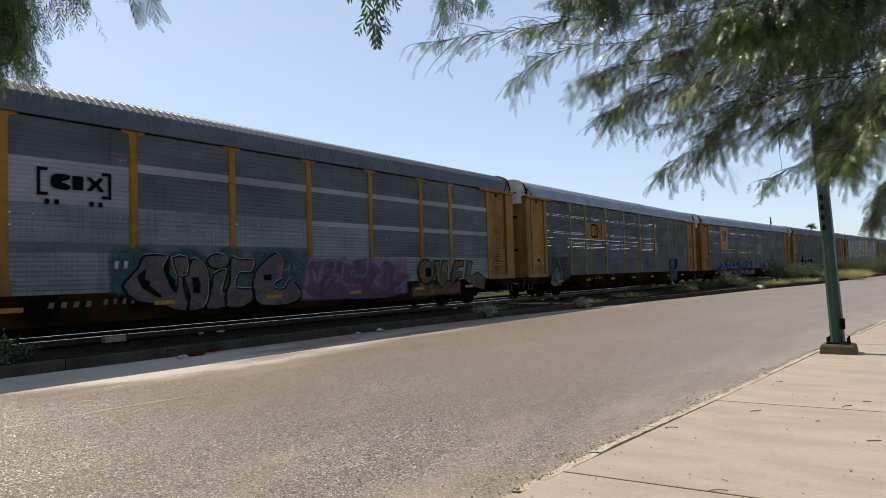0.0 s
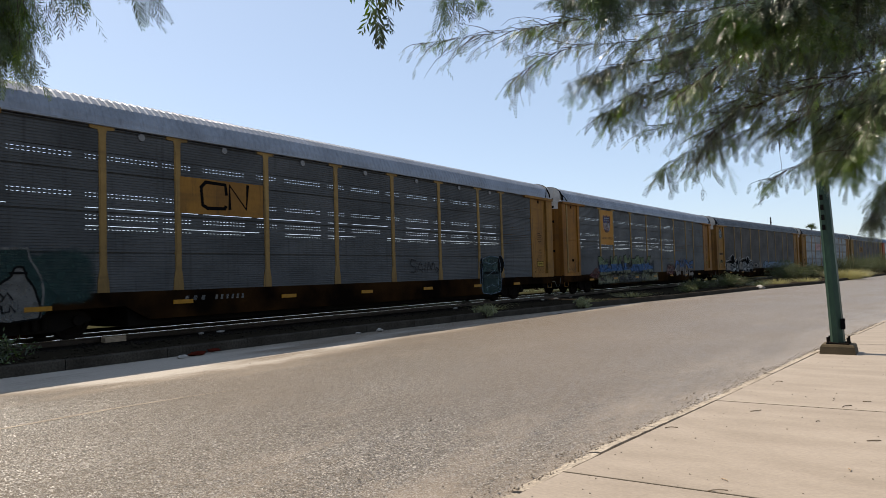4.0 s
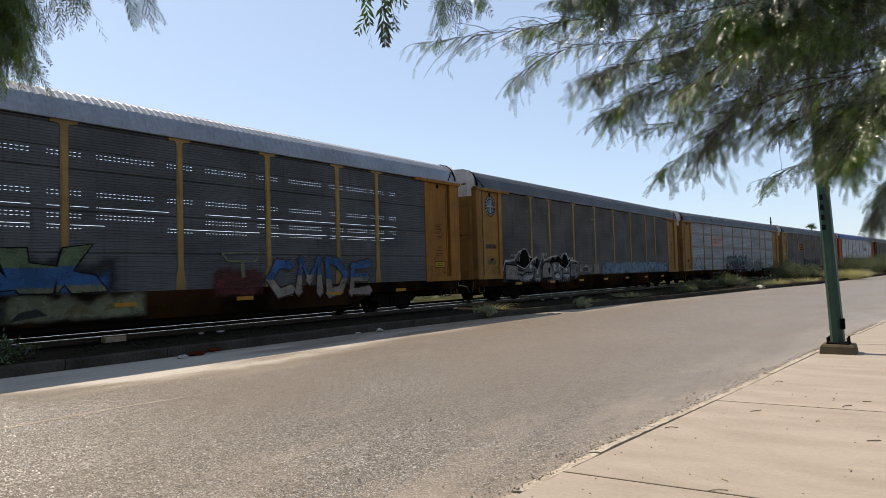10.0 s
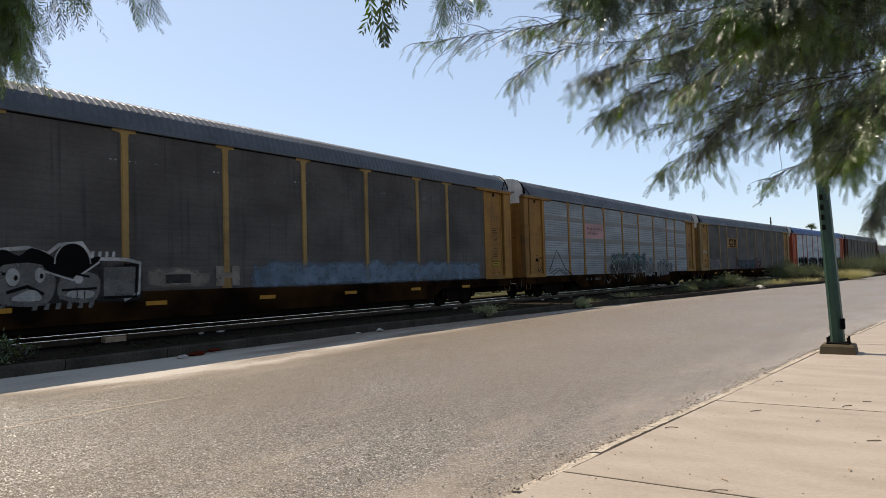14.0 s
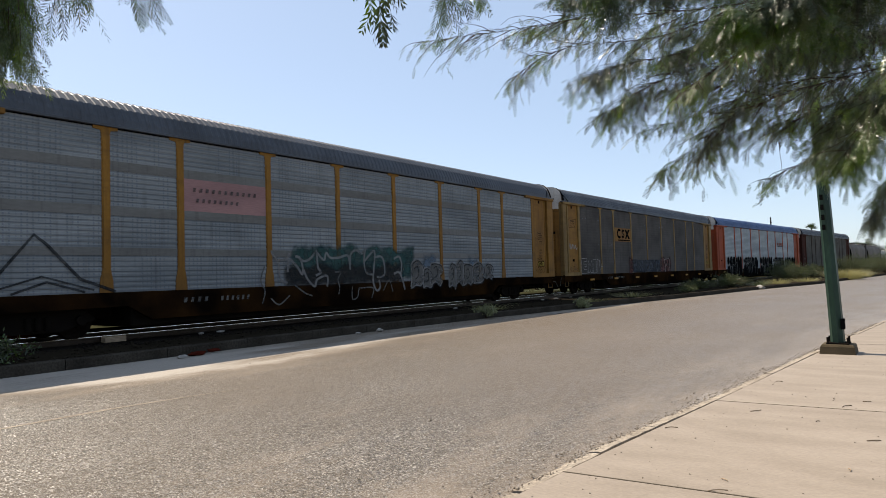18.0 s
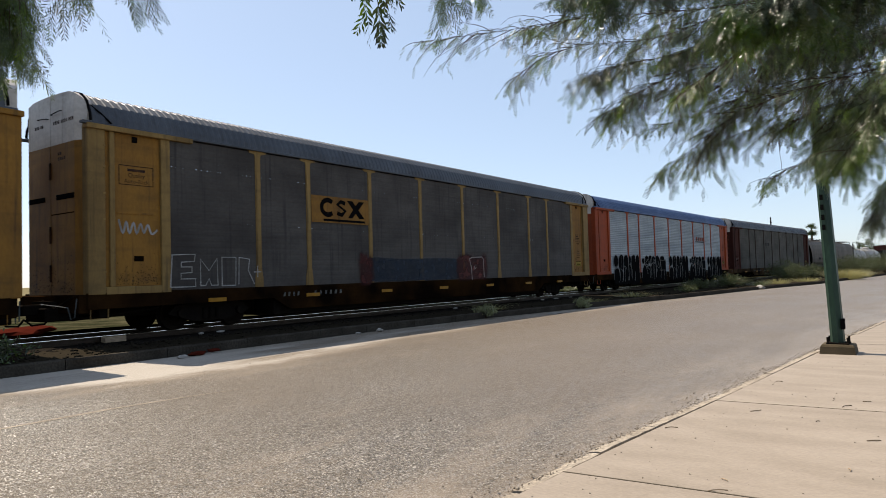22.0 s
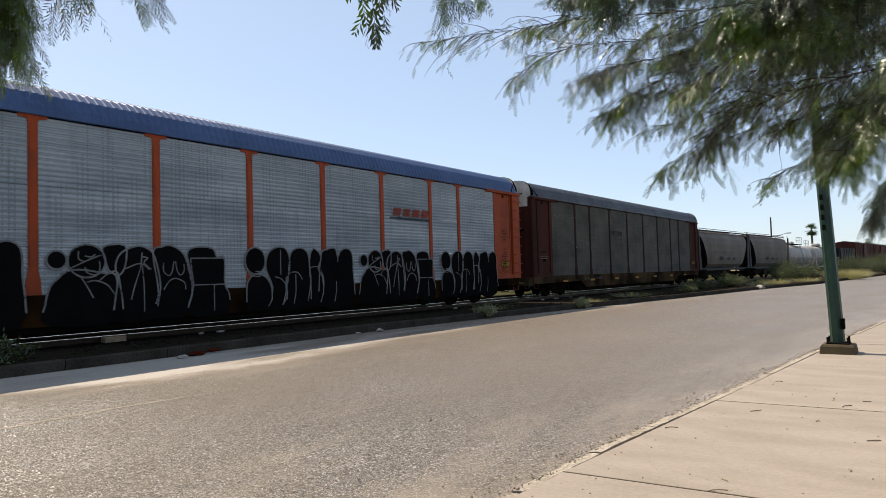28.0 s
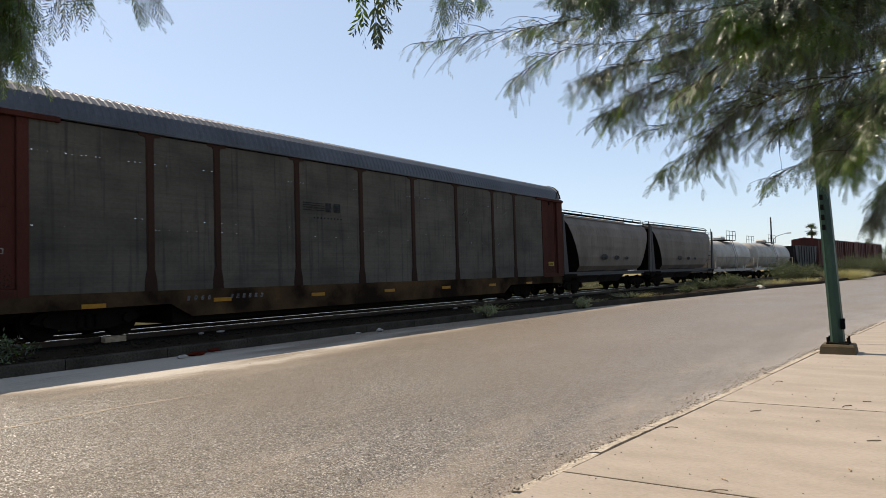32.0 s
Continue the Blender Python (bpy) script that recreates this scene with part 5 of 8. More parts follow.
for i, sp in enumerate(SPECS):
    CARS.append(autorack(sp))
    TRAIN.append((CARS[-1], FIRST + PITCH_LEN * i, 10.2))


# ---- signs and graffiti, car by car ----
def decorate():
    a, b, c, d, e, f, g, h = CARS
    # the bracketed sign
    br = []
    for s, y in ((1, -6.35), (-1, -4.75)):
        br += [rect(*sorted((y, y + s * 0.07)), 3.15, 3.75), rect(*sorted((y, y + s * 0.22)), 3.68, 3.75), rect(*sorted((y, y + s * 0.22)), 3.15, 3.22)]
    sign = spray(a, "sign", br, "black_paint", 1, "black bracket marks")
    part("emblem", flat([ring([(-6.0, 3.32), (-5.7, 3.3), (-5.68, 3.4), (-5.86, 3.46), (-5.7, 3.52), (-5.68, 3.62), (-6.0, 3.62), (-6.08, 3.46)], 3), rect(-5.62, -5.38, 3.31, 3.62), [(-5.32, 3.31), (-5.2, 3.31), (-5.1, 3.42), (-5.02, 3.31), (-4.9, 3.31), (-5.04, 3.47), (-4.92, 3.62), (-5.03, 3.62), (-5.11, 3.52), (-5.2, 3.62), (-5.32, 3.62), (-5.18, 3.47)]], 1), "black_paint", sign, "bold black block emblem")
    part("dot", flat([oval(y, 3.02, 0.06, 0.06, n=12) for y in (-6.15, -5.95, -5.2, -5.0)], 1), "black_paint", sign)
    bars(a, -6.2, -5.15, 0.72, 0.16, 4)
    bars(a, -5.0, -3.7, 0.74, 0.16, 6)
    cloud(a, -4.75, 1.3, 1.0, 2.02, "p_teal", 3, 0, "teal sprayed haze behind letters")

    def letter(outline, fill, holes=(), glow="p_white", label="grey-lilac spray-painted letter with dark outline", rounded=2, line=0.05):
        lp = ring(outline, rounded) if rounded > 1 else outline
        o = spray(a, "graffiti_letter", [lp], fill, 3, label)
        part("black_line", flat(band(lp, line, True) + [h for h in holes], 4), "black_paint", o)
        half = len(lp) // 2
        part("white_line", flat(band([(y - 0.035, z + 0.03) for y, z in lp[:half]], 0.018), 5), glow, o)
        return o
    letter([(-3.94, 1.88), (-3.3, 1.87), (-3.45, 1.62), (-3.26, 1.14), (-3.14, 0.97), (-3.09, 1.37), (-3.22, 1.81), (-2.79, 1.84), (-2.79, 1.39), (-2.94, 1.35), (-2.87, 0.88), (-2.79, 0.73), (-2.86, 0.52), (-3.13, 0.53), (-3.6, 0.7), (-4.17, 0.8), (-4.5, 1.13), (-4.4, 1.31), (-4.11, 1.62)],
           "p_pinkgrey", [[(-3.89, 1.6), (-4.16, 1.39), (-4.02, 1.1), (-3.57, 0.84), (-3.52, 0.91), (-3.85, 1.18), (-3.81, 1.25), (-3.97, 1.32)], [(-3.3, 1.81), (-3.49, 1.57), (-3.26, 1.04), (-3.11, 0.94), (-3.16, 1.28), (-3.33, 1.45)]])
    letter([(-2.68, 1.79), (-2.45, 1.76), (-2.19, 1.46), (-2.18, 0.85), (-2.36, 0.54), (-2.78, 0.51), (-2.75, 0.88), (-2.93, 1.37), (-2.79, 1.47)], "p_pinkgrey", [[(-2.68, 1.34), (-2.51, 1.34), (-2.43, 1.16), (-2.45, 0.94), (-2.65, 0.95)]])
    letter([(-2.02, 1.41), (-1.65, 1.53), (-1.63, 1.35), (-1.79, 0.94), (-1.67, 0.83), (-1.7, 0.53), (-2.27, 0.51), (-2.18, 0.85), (-2.08, 1.21)], "p_pinkgrey")
    dot = letter(oval(-1.89, 1.74, 0.34, 0.2, n=18), "p_pinkgrey", rounded=1)
    part("black_line", flat(band([(-2.03, 1.86), (-1.9, 1.72), (-1.78, 1.87), (-2.03, 1.86)], 0.03), 5), "p_tealdark", dot)
    letter([(-1.43, 1.87), (-1.21, 1.79), (-0.72, 1.79), (-0.74, 1.52), (-0.89, 1.42), (-1.22, 1.42), (-1.35, 1.03), (-0.8, 0.99), (-0.74, 0.82), (-0.91, 0.59), (-1.3, 0.48), (-1.67, 0.55), (-1.7, 0.83), (-1.54, 1.19), (-1.53, 1.61)], "p_pinkgrey")
    letter([(0.08, 1.99), (0.37, 1.71), (0.25, 1.37), (0.3, 1.23), (0.06, 1.15), (-0.01, 0.99), (0.35, 0.95), (0.58, 1.23), (0.95, 0.9), (0.98, 0.67), (0.48, 0.49), (-0.51, 0.52), (-0.74, 0.8), (-0.8, 1.07), (-0.69, 1.44), (-0.41, 1.71)], "p_pinkgrey", [[(-0.42, 1.36), (-0.14, 1.38), (-0.13, 1.21), (-0.39, 1.21)]])
    spray(a, "graffiti_line", band([(0.3, 1.36), (0.36, 1.62)], 0.03) + band([(0.5, 1.4), (0.55, 1.68)], 0.03) + band([(0.34, 1.5), (0.54, 1.53)], 0.03) + band([(0.72, 1.4), (0.74, 1.68)], 0.03) + band([(0.98, 1.62), (0.74, 1.52), (1.04, 1.4)], 0.03), "p_sky", 4, "thin pale sprayed initials")
    # the purple word
    word = ring([(0.88, 1.28), (1.23, 1.57), (1.42, 1.86), (1.93, 1.72), (2.45, 1.78), (2.85, 1.72), (3.27, 1.74), (4.05, 1.86), (4.53, 1.62), (4.98, 1.79), (5.44, 1.53), (6.08, 1.37), (6.14, 1.13), (5.76, 0.89), (5.27, 0.5), (3.02, 0.54), (1.55, 0.59), (1.13, 0.94)], 2)
    purple = spray(a, "graffiti_patch", [word], "p_purple", 1, "purple spray-painted word with lilac outlines")
    cloud(a, 1.0, 6.0, 0.62, 1.75, "p_lilac", 17, 0, "pale lilac overspray")
    strokes = [[(1.42, 1.86), (1.23, 1.47), (1.16, 0.98)], [(1.5, 1.8), (1.93, 1.72), (1.68, 1.09), (1.45, 1.5)], [(2.0, 1.7), (2.45, 1.78), (2.35, 1.41), (1.97, 0.99)], [(2.3, 1.33), (2.6, 1.3), (2.5, 1.1)], [(3.27, 1.67), (2.85, 1.72), (2.75, 1.31), (2.84, 1.02), (3.3, 1.0)], [(3.37, 1.28), (3.81, 1.27), (4.03, 1.86)],
               [(4.13, 1.76), (4.53, 1.62), (4.69, 1.32), (4.28, 1.09), (4.9, 0.77)], [(4.59, 1.71), (4.98, 1.79), (5.44, 1.53), (5.28, 1.06)], [(5.44, 1.43), (6.11, 1.34), (6.14, 1.13), (5.31, 0.7)]]
    for st in strokes:
        part("lilac_line", flat(band(smooth_line(st), 0.11), 2), "p_lilac", purple)
    part("lilac_line", flat(band(oval(3.25, 1.33, 0.11, 0.13, n=14), 0.05, True), 2), "p_lilac", purple)
    part("white_line", flat([ring([(1.68, 1.12), (1.78, 1.6), (1.95, 1.62), (1.85, 1.3)], 2), ring([(1.2, 1.0), (1.24, 1.45), (1.34, 1.45), (1.3, 1.1)], 2)], 3), "p_lilac", purple)
    # the tan and olive word
    q = letter(oval(7.2, 1.36, 0.5, 0.46, n=20), "p_tan", [rect(7.15, 7.5, 1.18, 1.5)], "p_tan", "tan spray-painted letter with dark outline", 1)
    letter([(7.72, 1.77), (8.05, 1.77), (8.11, 1.15), (8.27, 1.77), (8.65, 1.77), (8.5, 1.0), (8.15, 0.72), (7.85, 0.98)], "p_olive", (), "p_olive", "olive spray-painted letter", 1)
    letter([(9.1, 1.77), (9.77, 1.77), (9.69, 1.54), (9.29, 1.51), (9.28, 1.36), (9.61, 1.32), (9.54, 1.13), (9.2, 1.06), (8.87, 0.86), (8.8, 1.2)], "p_tan", (), "p_tan", "tan spray-painted letter with dark outline", 1)
    letter([(9.98, 1.77), (10.4, 1.73), (10.12, 1.12), (10.75, 1.3), (11.38, 1.02), (11.21, 0.55), (10.4, 0.7), (9.8, 0.98)], "p_olive", (), "p_olive", "olive spray-painted letter", 1)
    cloud(a, 6.4, 9.4, 0.5, 0.98, "p_tan", 13, 0)
    bars(a, -4.75, -4.3, 1.55, 0.22, 2, "p_white", 3)
    # the yellow sign with a worn black worm
    plate = spray(b, "sign", [rect(-6.95, -4.33, 2.96, 3.88)], "yellow", 0, "yellow sign panel with black mark")
    part("emblem", flat(band([(-5.56, 3.5), (-5.6, 3.78), (-6.2, 3.8), (-6.34, 3.66), (-6.3, 3.2), (-6.15, 3.12), (-5.62, 3.14), (-5.58, 3.22)], 0.1) + band([(-5.46, 3.12), (-5.46, 3.78), (-4.92, 3.16), (-4.86, 3.84)], 0.1), 1), "black_paint", plate)
    cloud(b, -10.6, -9.2, 0.85, 1.95, "p_tealdark", 21, 0, "dim teal sprayed haze")
    box_tag = spray(b, "graffiti_patch", [[(-11.36, 0.6), (-11.33, 1.99), (-10.5, 2.01), (-10.41, 1.72), (-10.2, 1.4), (-9.9, 1.0), (-10.2, 0.6)]], "p_tealdark", 1, "dark teal sprayed block")
    part("pale_line", flat(band(smooth_line([(-11.42, 0.64), (-11.37, 1.17), (-11.4, 1.48), (-11.52, 1.71), (-11.36, 1.86)]), 0.05) + band([(-11.36, 1.45), (-11.33, 1.99), (-10.5, 2.01), (-10.45, 1.76)], 0.06) + band(smooth_line([(-10.45, 1.76), (-10.31, 1.55), (-10.22, 1.3), (-10.2, 0.98), (-10.27, 0.55)]), 0.045), 3), "p_grey", box_tag, "pale sprayed outline")
    jug = ring([(-11.34, 0.56), (-11.3, 0.99), (-11.14, 1.17), (-10.97, 1.32), (-10.81, 1.44), (-10.75, 1.6), (-10.59, 1.62), (-10.52, 1.4), (-10.4, 1.23), (-10.32, 0.99), (-10.29, 0.54)], 2)
    bottle = part("jug_shape", flat([jug], 2.5), "p_grey", box_tag, "pale painted jug shape")
    part("black_line", flat(band(jug, 0.045) + band([(-10.86, 1.5), (-10.5, 1.5)], 0.05) + band([(-11.03, 1.1), (-10.95, 1.0), (-11.0, 0.92), (-10.88, 1.1), (-10.78, 0.95)], 0.035) + band([(-11.0, 0.85), (-10.98, 0.7), (-10.85, 0.72), (-10.84, 0.85), (-10.74, 0.7)], 0.035), 5), "black_paint", box_tag)
    block = spray(b, "graffiti_patch", [ring([(7.15, 0.42), (8.6, 0.45), (8.62, 1.2), (8.5, 1.92), (7.2, 1.86), (7.18, 1.2)], 2)], "p_tealdark", 3, "dark teal sprayed block with pale outline")
    part("black_line", flat([ring([(8.45, 1.35), (8.75, 1.25), (8.95, 1.6), (8.8, 1.95), (8.45, 1.9)], 3), ring([(7.0, 0.9), (7.2, 0.8), (7.2, 1.75), (7.02, 1.8)], 2), rect(7.3, 8.4, 1.2, 1.3)], 4), "black_paint", block)
    part("white_line", flat(band(ring([(7.15, 0.42), (8.6, 0.45), (8.62, 1.2), (8.5, 1.92), (7.2, 1.86), (7.18, 1.2)], 2), 0.03, True) + band([(7.0, 0.6), (6.95, 1.7), (7.1, 1.95)], 0.03) + band([(8.65, 0.9), (9.0, 1.3), (9.0, 1.75), (8.7, 2.0)], 0.03) + band([(7.35, 1.72), (7.9, 1.62), (8.3, 1.72)], 0.025) + band([(7.4, 0.62), (7.9, 0.75), (8.4, 0.6), (8.45, 1.1), (8.1, 1.35), (7.5, 1.12)], 0.028), 5), "p_sky", block)
    tag = ([(1.9, 1.85), (1.5, 1.9), (1.45, 1.65), (1.85, 1.55), (1.8, 1.35), (1.4, 1.35)], [(2.0, 1.35), (2.3, 1.8), (2.5, 1.35), (2.2, 1.5)], [(2.7, 1.35), (2.75, 1.8)], [(2.9, 1.35), (3.1, 1.8), (3.3, 1.45), (3.5, 1.8), (3.7, 1.4)], [(3.8, 1.3), (4.0, 1.45), (3.75, 1.55)])
    for st in tag:
        spray(b, "graffiti_line", band(smooth_line([(2.3 + (y - 1.4) * 0.66, 1.36 + (z - 1.35) * 0.8) for y, z in st]), 0.045), "p_dim", 1, "dark worn sprayed stroke")
    bars(b, -6.9, -6.2, 0.74, 0.15, 3)
    bars(b, -6.0, -5.0, 0.74, 0.15, 6)
    # the shield sign
    plate = spray(c, "sign", [rect(-8.85, -7.08, 2.72, 4.72)], "sign_orange", 0, "orange sign panel with a striped shield")
    part("shield", flat([ring([(-8.42, 4.42), (-8.15, 4.36), (-7.97, 4.47), (-7.79, 4.36), (-7.52, 4.42), (-7.45, 4.2), (-7.55, 3.62), (-7.97, 3.42), (-8.39, 3.62), (-8.49, 4.2)], 3)], 1), "p_shield", plate, "dark blue shield")
    part("stripe", flat([rect(y, y + 0.055, 3.55 + (0.03 if abs(y + 7.97) > 0.3 else 0), 4.0) for y in (-8.4, -8.29, -8.18, -8.07, -7.96, -7.85, -7.74, -7.63)], 2), "p_white", plate, "white shield stripes")
    part("stripe", flat([rect(y + 0.057, y + 0.105, 3.55, 4.0) for y in (-8.4, -8.29, -8.18, -8.07, -7.96, -7.85, -7.74)], 2), "p_red", plate, "red shield stripes")
    bars(c, -8.35, -7.6, 4.22, 0.09, 5, "p_white", 3)
    bars(c, -8.3, -7.65, 4.08, 0.09, 7, "p_white", 3)
    words("lettering", "BUILDING AMERICA", -7.97, 3.04, 0.13, "p_brown", 2, c, "dark painted words on the sign", 1.6)
    cloud(c, -9.3, -0.3, 1.05, 1.75, "p_dim", 32, 0, "dark sprayed ground")
    zones = ((0.4, 1.14, "p_pale"), (1.14, 1.56, "p_blue"), (1.56, 2.4, "p_green"))
    for k, lp in enumerate((
            [(-9.33, 2.0), (-9.0, 2.03), (-8.69, 1.87), (-8.27, 1.64), (-8.21, 1.85), (-8.01, 1.85), (-8.03, 1.36), (-8.44, 1.3), (-8.74, 1.1), (-7.59, 1.14), (-7.51, 1.04), (-8.37, 0.95), (-9.26, 0.95), (-9.09, 1.31), (-9.28, 1.52)],
            [(-7.61, 2.03), (-7.38, 2.04), (-7.32, 1.64), (-6.99, 2.05), (-6.59, 2.07), (-6.59, 1.71), (-6.78, 1.34), (-6.53, 1.26), (-6.34, 1.75), (-6.19, 2.06), (-5.96, 2.05), (-6.04, 1.79), (-5.83, 1.32), (-5.6, 1.24), (-5.83, 0.98), (-6.21, 1.1), (-6.57, 0.96), (-6.83, 1.19), (-7.06, 1.02), (-7.39, 1.06), (-7.5, 1.35), (-7.61, 1.64)],
            [(-5.56, 2.07), (-5.26, 2.14), (-5.06, 1.92), (-4.86, 1.79), (-4.6, 2.12), (-4.51, 1.76), (-4.82, 1.63), (-5.13, 1.63), (-5.28, 1.31), (-4.52, 1.26), (-4.52, 1.05), (-5.25, 0.99), (-5.64, 1.08), (-5.47, 1.47)],
            [(-4.35, 1.95), (-3.73, 1.88), (-3.45, 2.08), (-3.07, 2.09), (-2.79, 1.79), (-2.68, 1.53), (-2.31, 1.17), (-2.93, 1.13), (-3.16, 1.45), (-3.63, 1.48), (-3.87, 1.15), (-4.31, 1.13), (-4.23, 1.54)],
            [(-2.79, 2.0), (-2.18, 2.01), (-2.14, 1.7), (-1.51, 1.61), (-1.67, 1.06), (-2.32, 1.08), (-2.56, 1.44)],
            [(-1.45, 2.02), (-0.81, 2.12), (-1.1, 1.76), (-1.25, 1.52), (-0.75, 1.42), (-0.47, 1.07), (-1.26, 1.05), (-1.42, 1.24), (-1.59, 1.06), (-1.57, 1.61)])):
        o = part("graffiti_letter", flat(band(lp, 0.085, True), 2 + 0.5 * (k % 2)), "black_paint", c, "green, blue and pale spray-painted letter shape")
        for lo, hi, mt in zones:
            piece = cut(list(lp), lo + 0.04 * (k % 3), hi + 0.04 * (k % 3))
            if len(piece) > 2:
                part("fill", flat([piece], 3), mt, o)
    cloud(c, -9.2, -0.5, 1.12, 1.42, "p_blue", 35, 1)
    cloud(c, -9.4, 0.4, 0.5, 0.95, "p_pale", 38, 1, "pale sprayed lower band")
    rng = random.Random(33)
    for k in range(11):
        y = -9.2 + 0.85 * k + rng.uniform(-0.15, 0.15)
        w, up = rng.uniform(0.3, 0.8), rng.choice((0.5, 0.62, 0.75))
        spray(c, "graffiti_patch", [[(y, up), (y + w, up + rng.uniform(-0.06, 0.1)), (y + w * rng.uniform(0.4, 0.9), up + rng.uniform(0.12, 0.3)), (y + w * rng.uniform(0.1, 0.3), up + rng.uniform(0.1, 0.2))]], rng.choice(("p_dim", "p_olive", "p_brown")), 2, "dark angular sprayed shape" if k == 0 else "")
    spray(c, "graffiti_patch", [ring([(-10.6, 0.95), (-9.4, 0.8), (-9.2, 1.1), (-9.6, 1.4), (-10.2, 1.15)], 3)], "p_darkred", 1, "dull red sprayed smear")
    cloud(c, 2.4, 3.9, 0.85, 1.5, "p_darkred", 34, 0)
    spray(c, "graffiti_line", band([(2.6, 1.95), (3.9, 2.0), (3.7, 1.75), (2.8, 1.75), (2.6, 1.95)], 0.06) + band([(3.25, 1.75), (3.3, 1.3)], 0.12), "p_pale", 2)
    tag_piece(c, "CMDE", 4.0, 8.6, 0.72, 1.85, "p_beige", "p_brown", 0.27, 0.05, 36, 2, label="tan and blue sprayed letter shape", zones=((0.4, 1.2, "p_beige"), (1.2, 2.2, "p_blue")))
    cloud(c, -6.3, -2.6, 0.5, 0.86, "p_dim", 39, 6, "dark overpainted strip")
    bars(c, -5.4, -4.6, 0.62, 0.16, 4, "p_grey", layer=9)
    bars(c, -4.2, -3.2, 0.62, 0.16, 6, "p_grey", layer=9)
    # round sign on the door, and pale cartoon shapes
    disc_sign = part("sign", flat([oval(-12.46, 4.12, 0.42, 0.46, n=28)], -31), "p_navy", d, "round dark sign with a pale blue cross")
    part("emblem", flat([oval(-12.46, 4.12, 0.27, 0.3, n=24)], -30), "p_sky", disc_sign, "pale blue round field")
    part("white_line", flat([rect(-12.5, -12.42, 3.84, 4.4), rect(-12.7, -12.2, 4.08, 4.16)], -29), "p_white", disc_sign)
    part("lettering", flat([rect(-12.46 + 0.345 * math.cos(q) - 0.028, -12.46 + 0.345 * math.cos(q) + 0.028, 4.12 + 0.38 * math.sin(q) - 0.035, 4.12 + 0.38 * math.sin(q) + 0.035) for q in [0.36 * k for k in range(17)]], -29), "p_white", disc_sign, "ring of worn letters")
    part("placard", flat([rect(-12.9, -12.05, 2.3, 2.48)], -30), "p_brown", d, "dark bar on the door")
    part("placard", flat([rect(-12.75, -12.1, 1.62, 1.8)], -30), "p_olive", d, "small yellow placard")
    before = set(d.children_recursive)
    cloud(d, -11.6, -1.9, 0.86, 1.75, "p_dim", 41, 0, "dark sprayed ground")
    spray(d, "graffiti_line", band([(-11.7, 1.3), (-11.4, 1.75), (-10.4, 1.8), (-9.9, 2.15), (-9.2, 2.3), (-8.7, 2.05), (-8.2, 1.8), (-7.7, 1.95), (-7.3, 1.6), (-6.9, 2.1), (-6.7, 1.8), (-5.9, 1.95), (-5.0, 2.02), (-4.5, 1.9), (-4.2, 2.1), (-3.6, 2.15), (-3.3, 1.8), (-2.3, 1.78), (-1.9, 1.7), (-1.95, 1.0), (-2.4, 0.85)], 0.085), "p_white", 1, "ragged white outline")
    for cy, cz, r in ((-9.2, 1.74, 0.58), (-3.85, 1.68, 0.46), (-7.65, 1.66, 0.25)):
        hat = spray(d, "graffiti_hat", [oval(cy, cz, r, r * 0.98, -10, 190, 16)], "black_paint", 3, "black painted hat shape")
        part("brim", flat([ring([(cy - r * 1.6, cz - 0.1), (cy, cz - 0.3), (cy + r * 1.6, cz + 0.1), (cy + r * 1.3, cz + 0.16), (cy, cz - 0.06), (cy - r * 1.3, cz + 0.04)], 3)], 4), "black_paint", hat)
        part("white_line", flat(band([(cy - r * 1.6, cz - 0.15), (cy, cz - 0.35), (cy + r * 1.6, cz + 0.05)], 0.045) + band(oval(cy, cz, r * 1.04, r * 1.02, 0, 180), 0.03), 5), "p_white", hat)
    body = spray(d, "graffiti_letter", [[(-11.4, 0.95), (-10.0, 0.92), (-10.05, 1.55), (-11.35, 1.62)]], "p_beige", 2, "pale blocky painted shape")
    part("black_line", flat(band([(-11.4, 0.95), (-11.35, 1.62), (-10.05, 1.55)], 0.07) + band([(-11.4, 0.92), (-9.9, 0.88)], 0.07), 3), "black_paint", body)
    face = spray(d, "graffiti_letter", [ring([(-10.2, 1.05), (-9.4, 0.82), (-8.5, 0.85), (-8.1, 1.2), (-8.2, 1.6), (-8.7, 1.68), (-8.95, 1.4), (-9.5, 1.25), (-10.0, 1.3)], 4)], "p_grey", 2, "pale curling painted shape")
    part("white_line", flat([ring([(-9.3, 0.9), (-8.5, 0.92), (-8.3, 1.1), (-9.1, 1.05)], 3), oval(-8.5, 1.5, 0.16, 0.1, n=12)], 4), "p_white", face)
    part("black_line", flat(band([(-10.1, 1.18), (-9.5, 1.1), (-9.0, 1.25), (-8.4, 1.2), (-8.15, 1.3)], 0.06) + band([(-9.2, 0.9), (-9.15, 1.03)], 0.03) + band([(-8.95, 0.9), (-8.9, 1.05)], 0.03) + band([(-8.7, 0.9), (-8.65, 1.08)], 0.03), 5), "black_paint", face)
    small = spray(d, "graffiti_letter", [ring([(-8.0, 0.85), (-7.3, 0.8), (-7.25, 1.3), (-7.6, 1.6), (-7.95, 1.35)], 3)], "p_grey", 2, "small grey painted shape")
    part("white_line", flat([oval(-7.65, 1.2, 0.1, 0.12, n=10), rect(-7.9, -7.4, 0.88, 0.95)], 4), "p_white", small)
    dome = spray(d, "graffiti_letter", [[(-7.0, 0.95)] + oval(-6.35, 1.3, 0.62, 0.42, 180, 0, 14) + [(-5.75, 0.95)]], "p_beige", 2, "pale rounded painted shape")
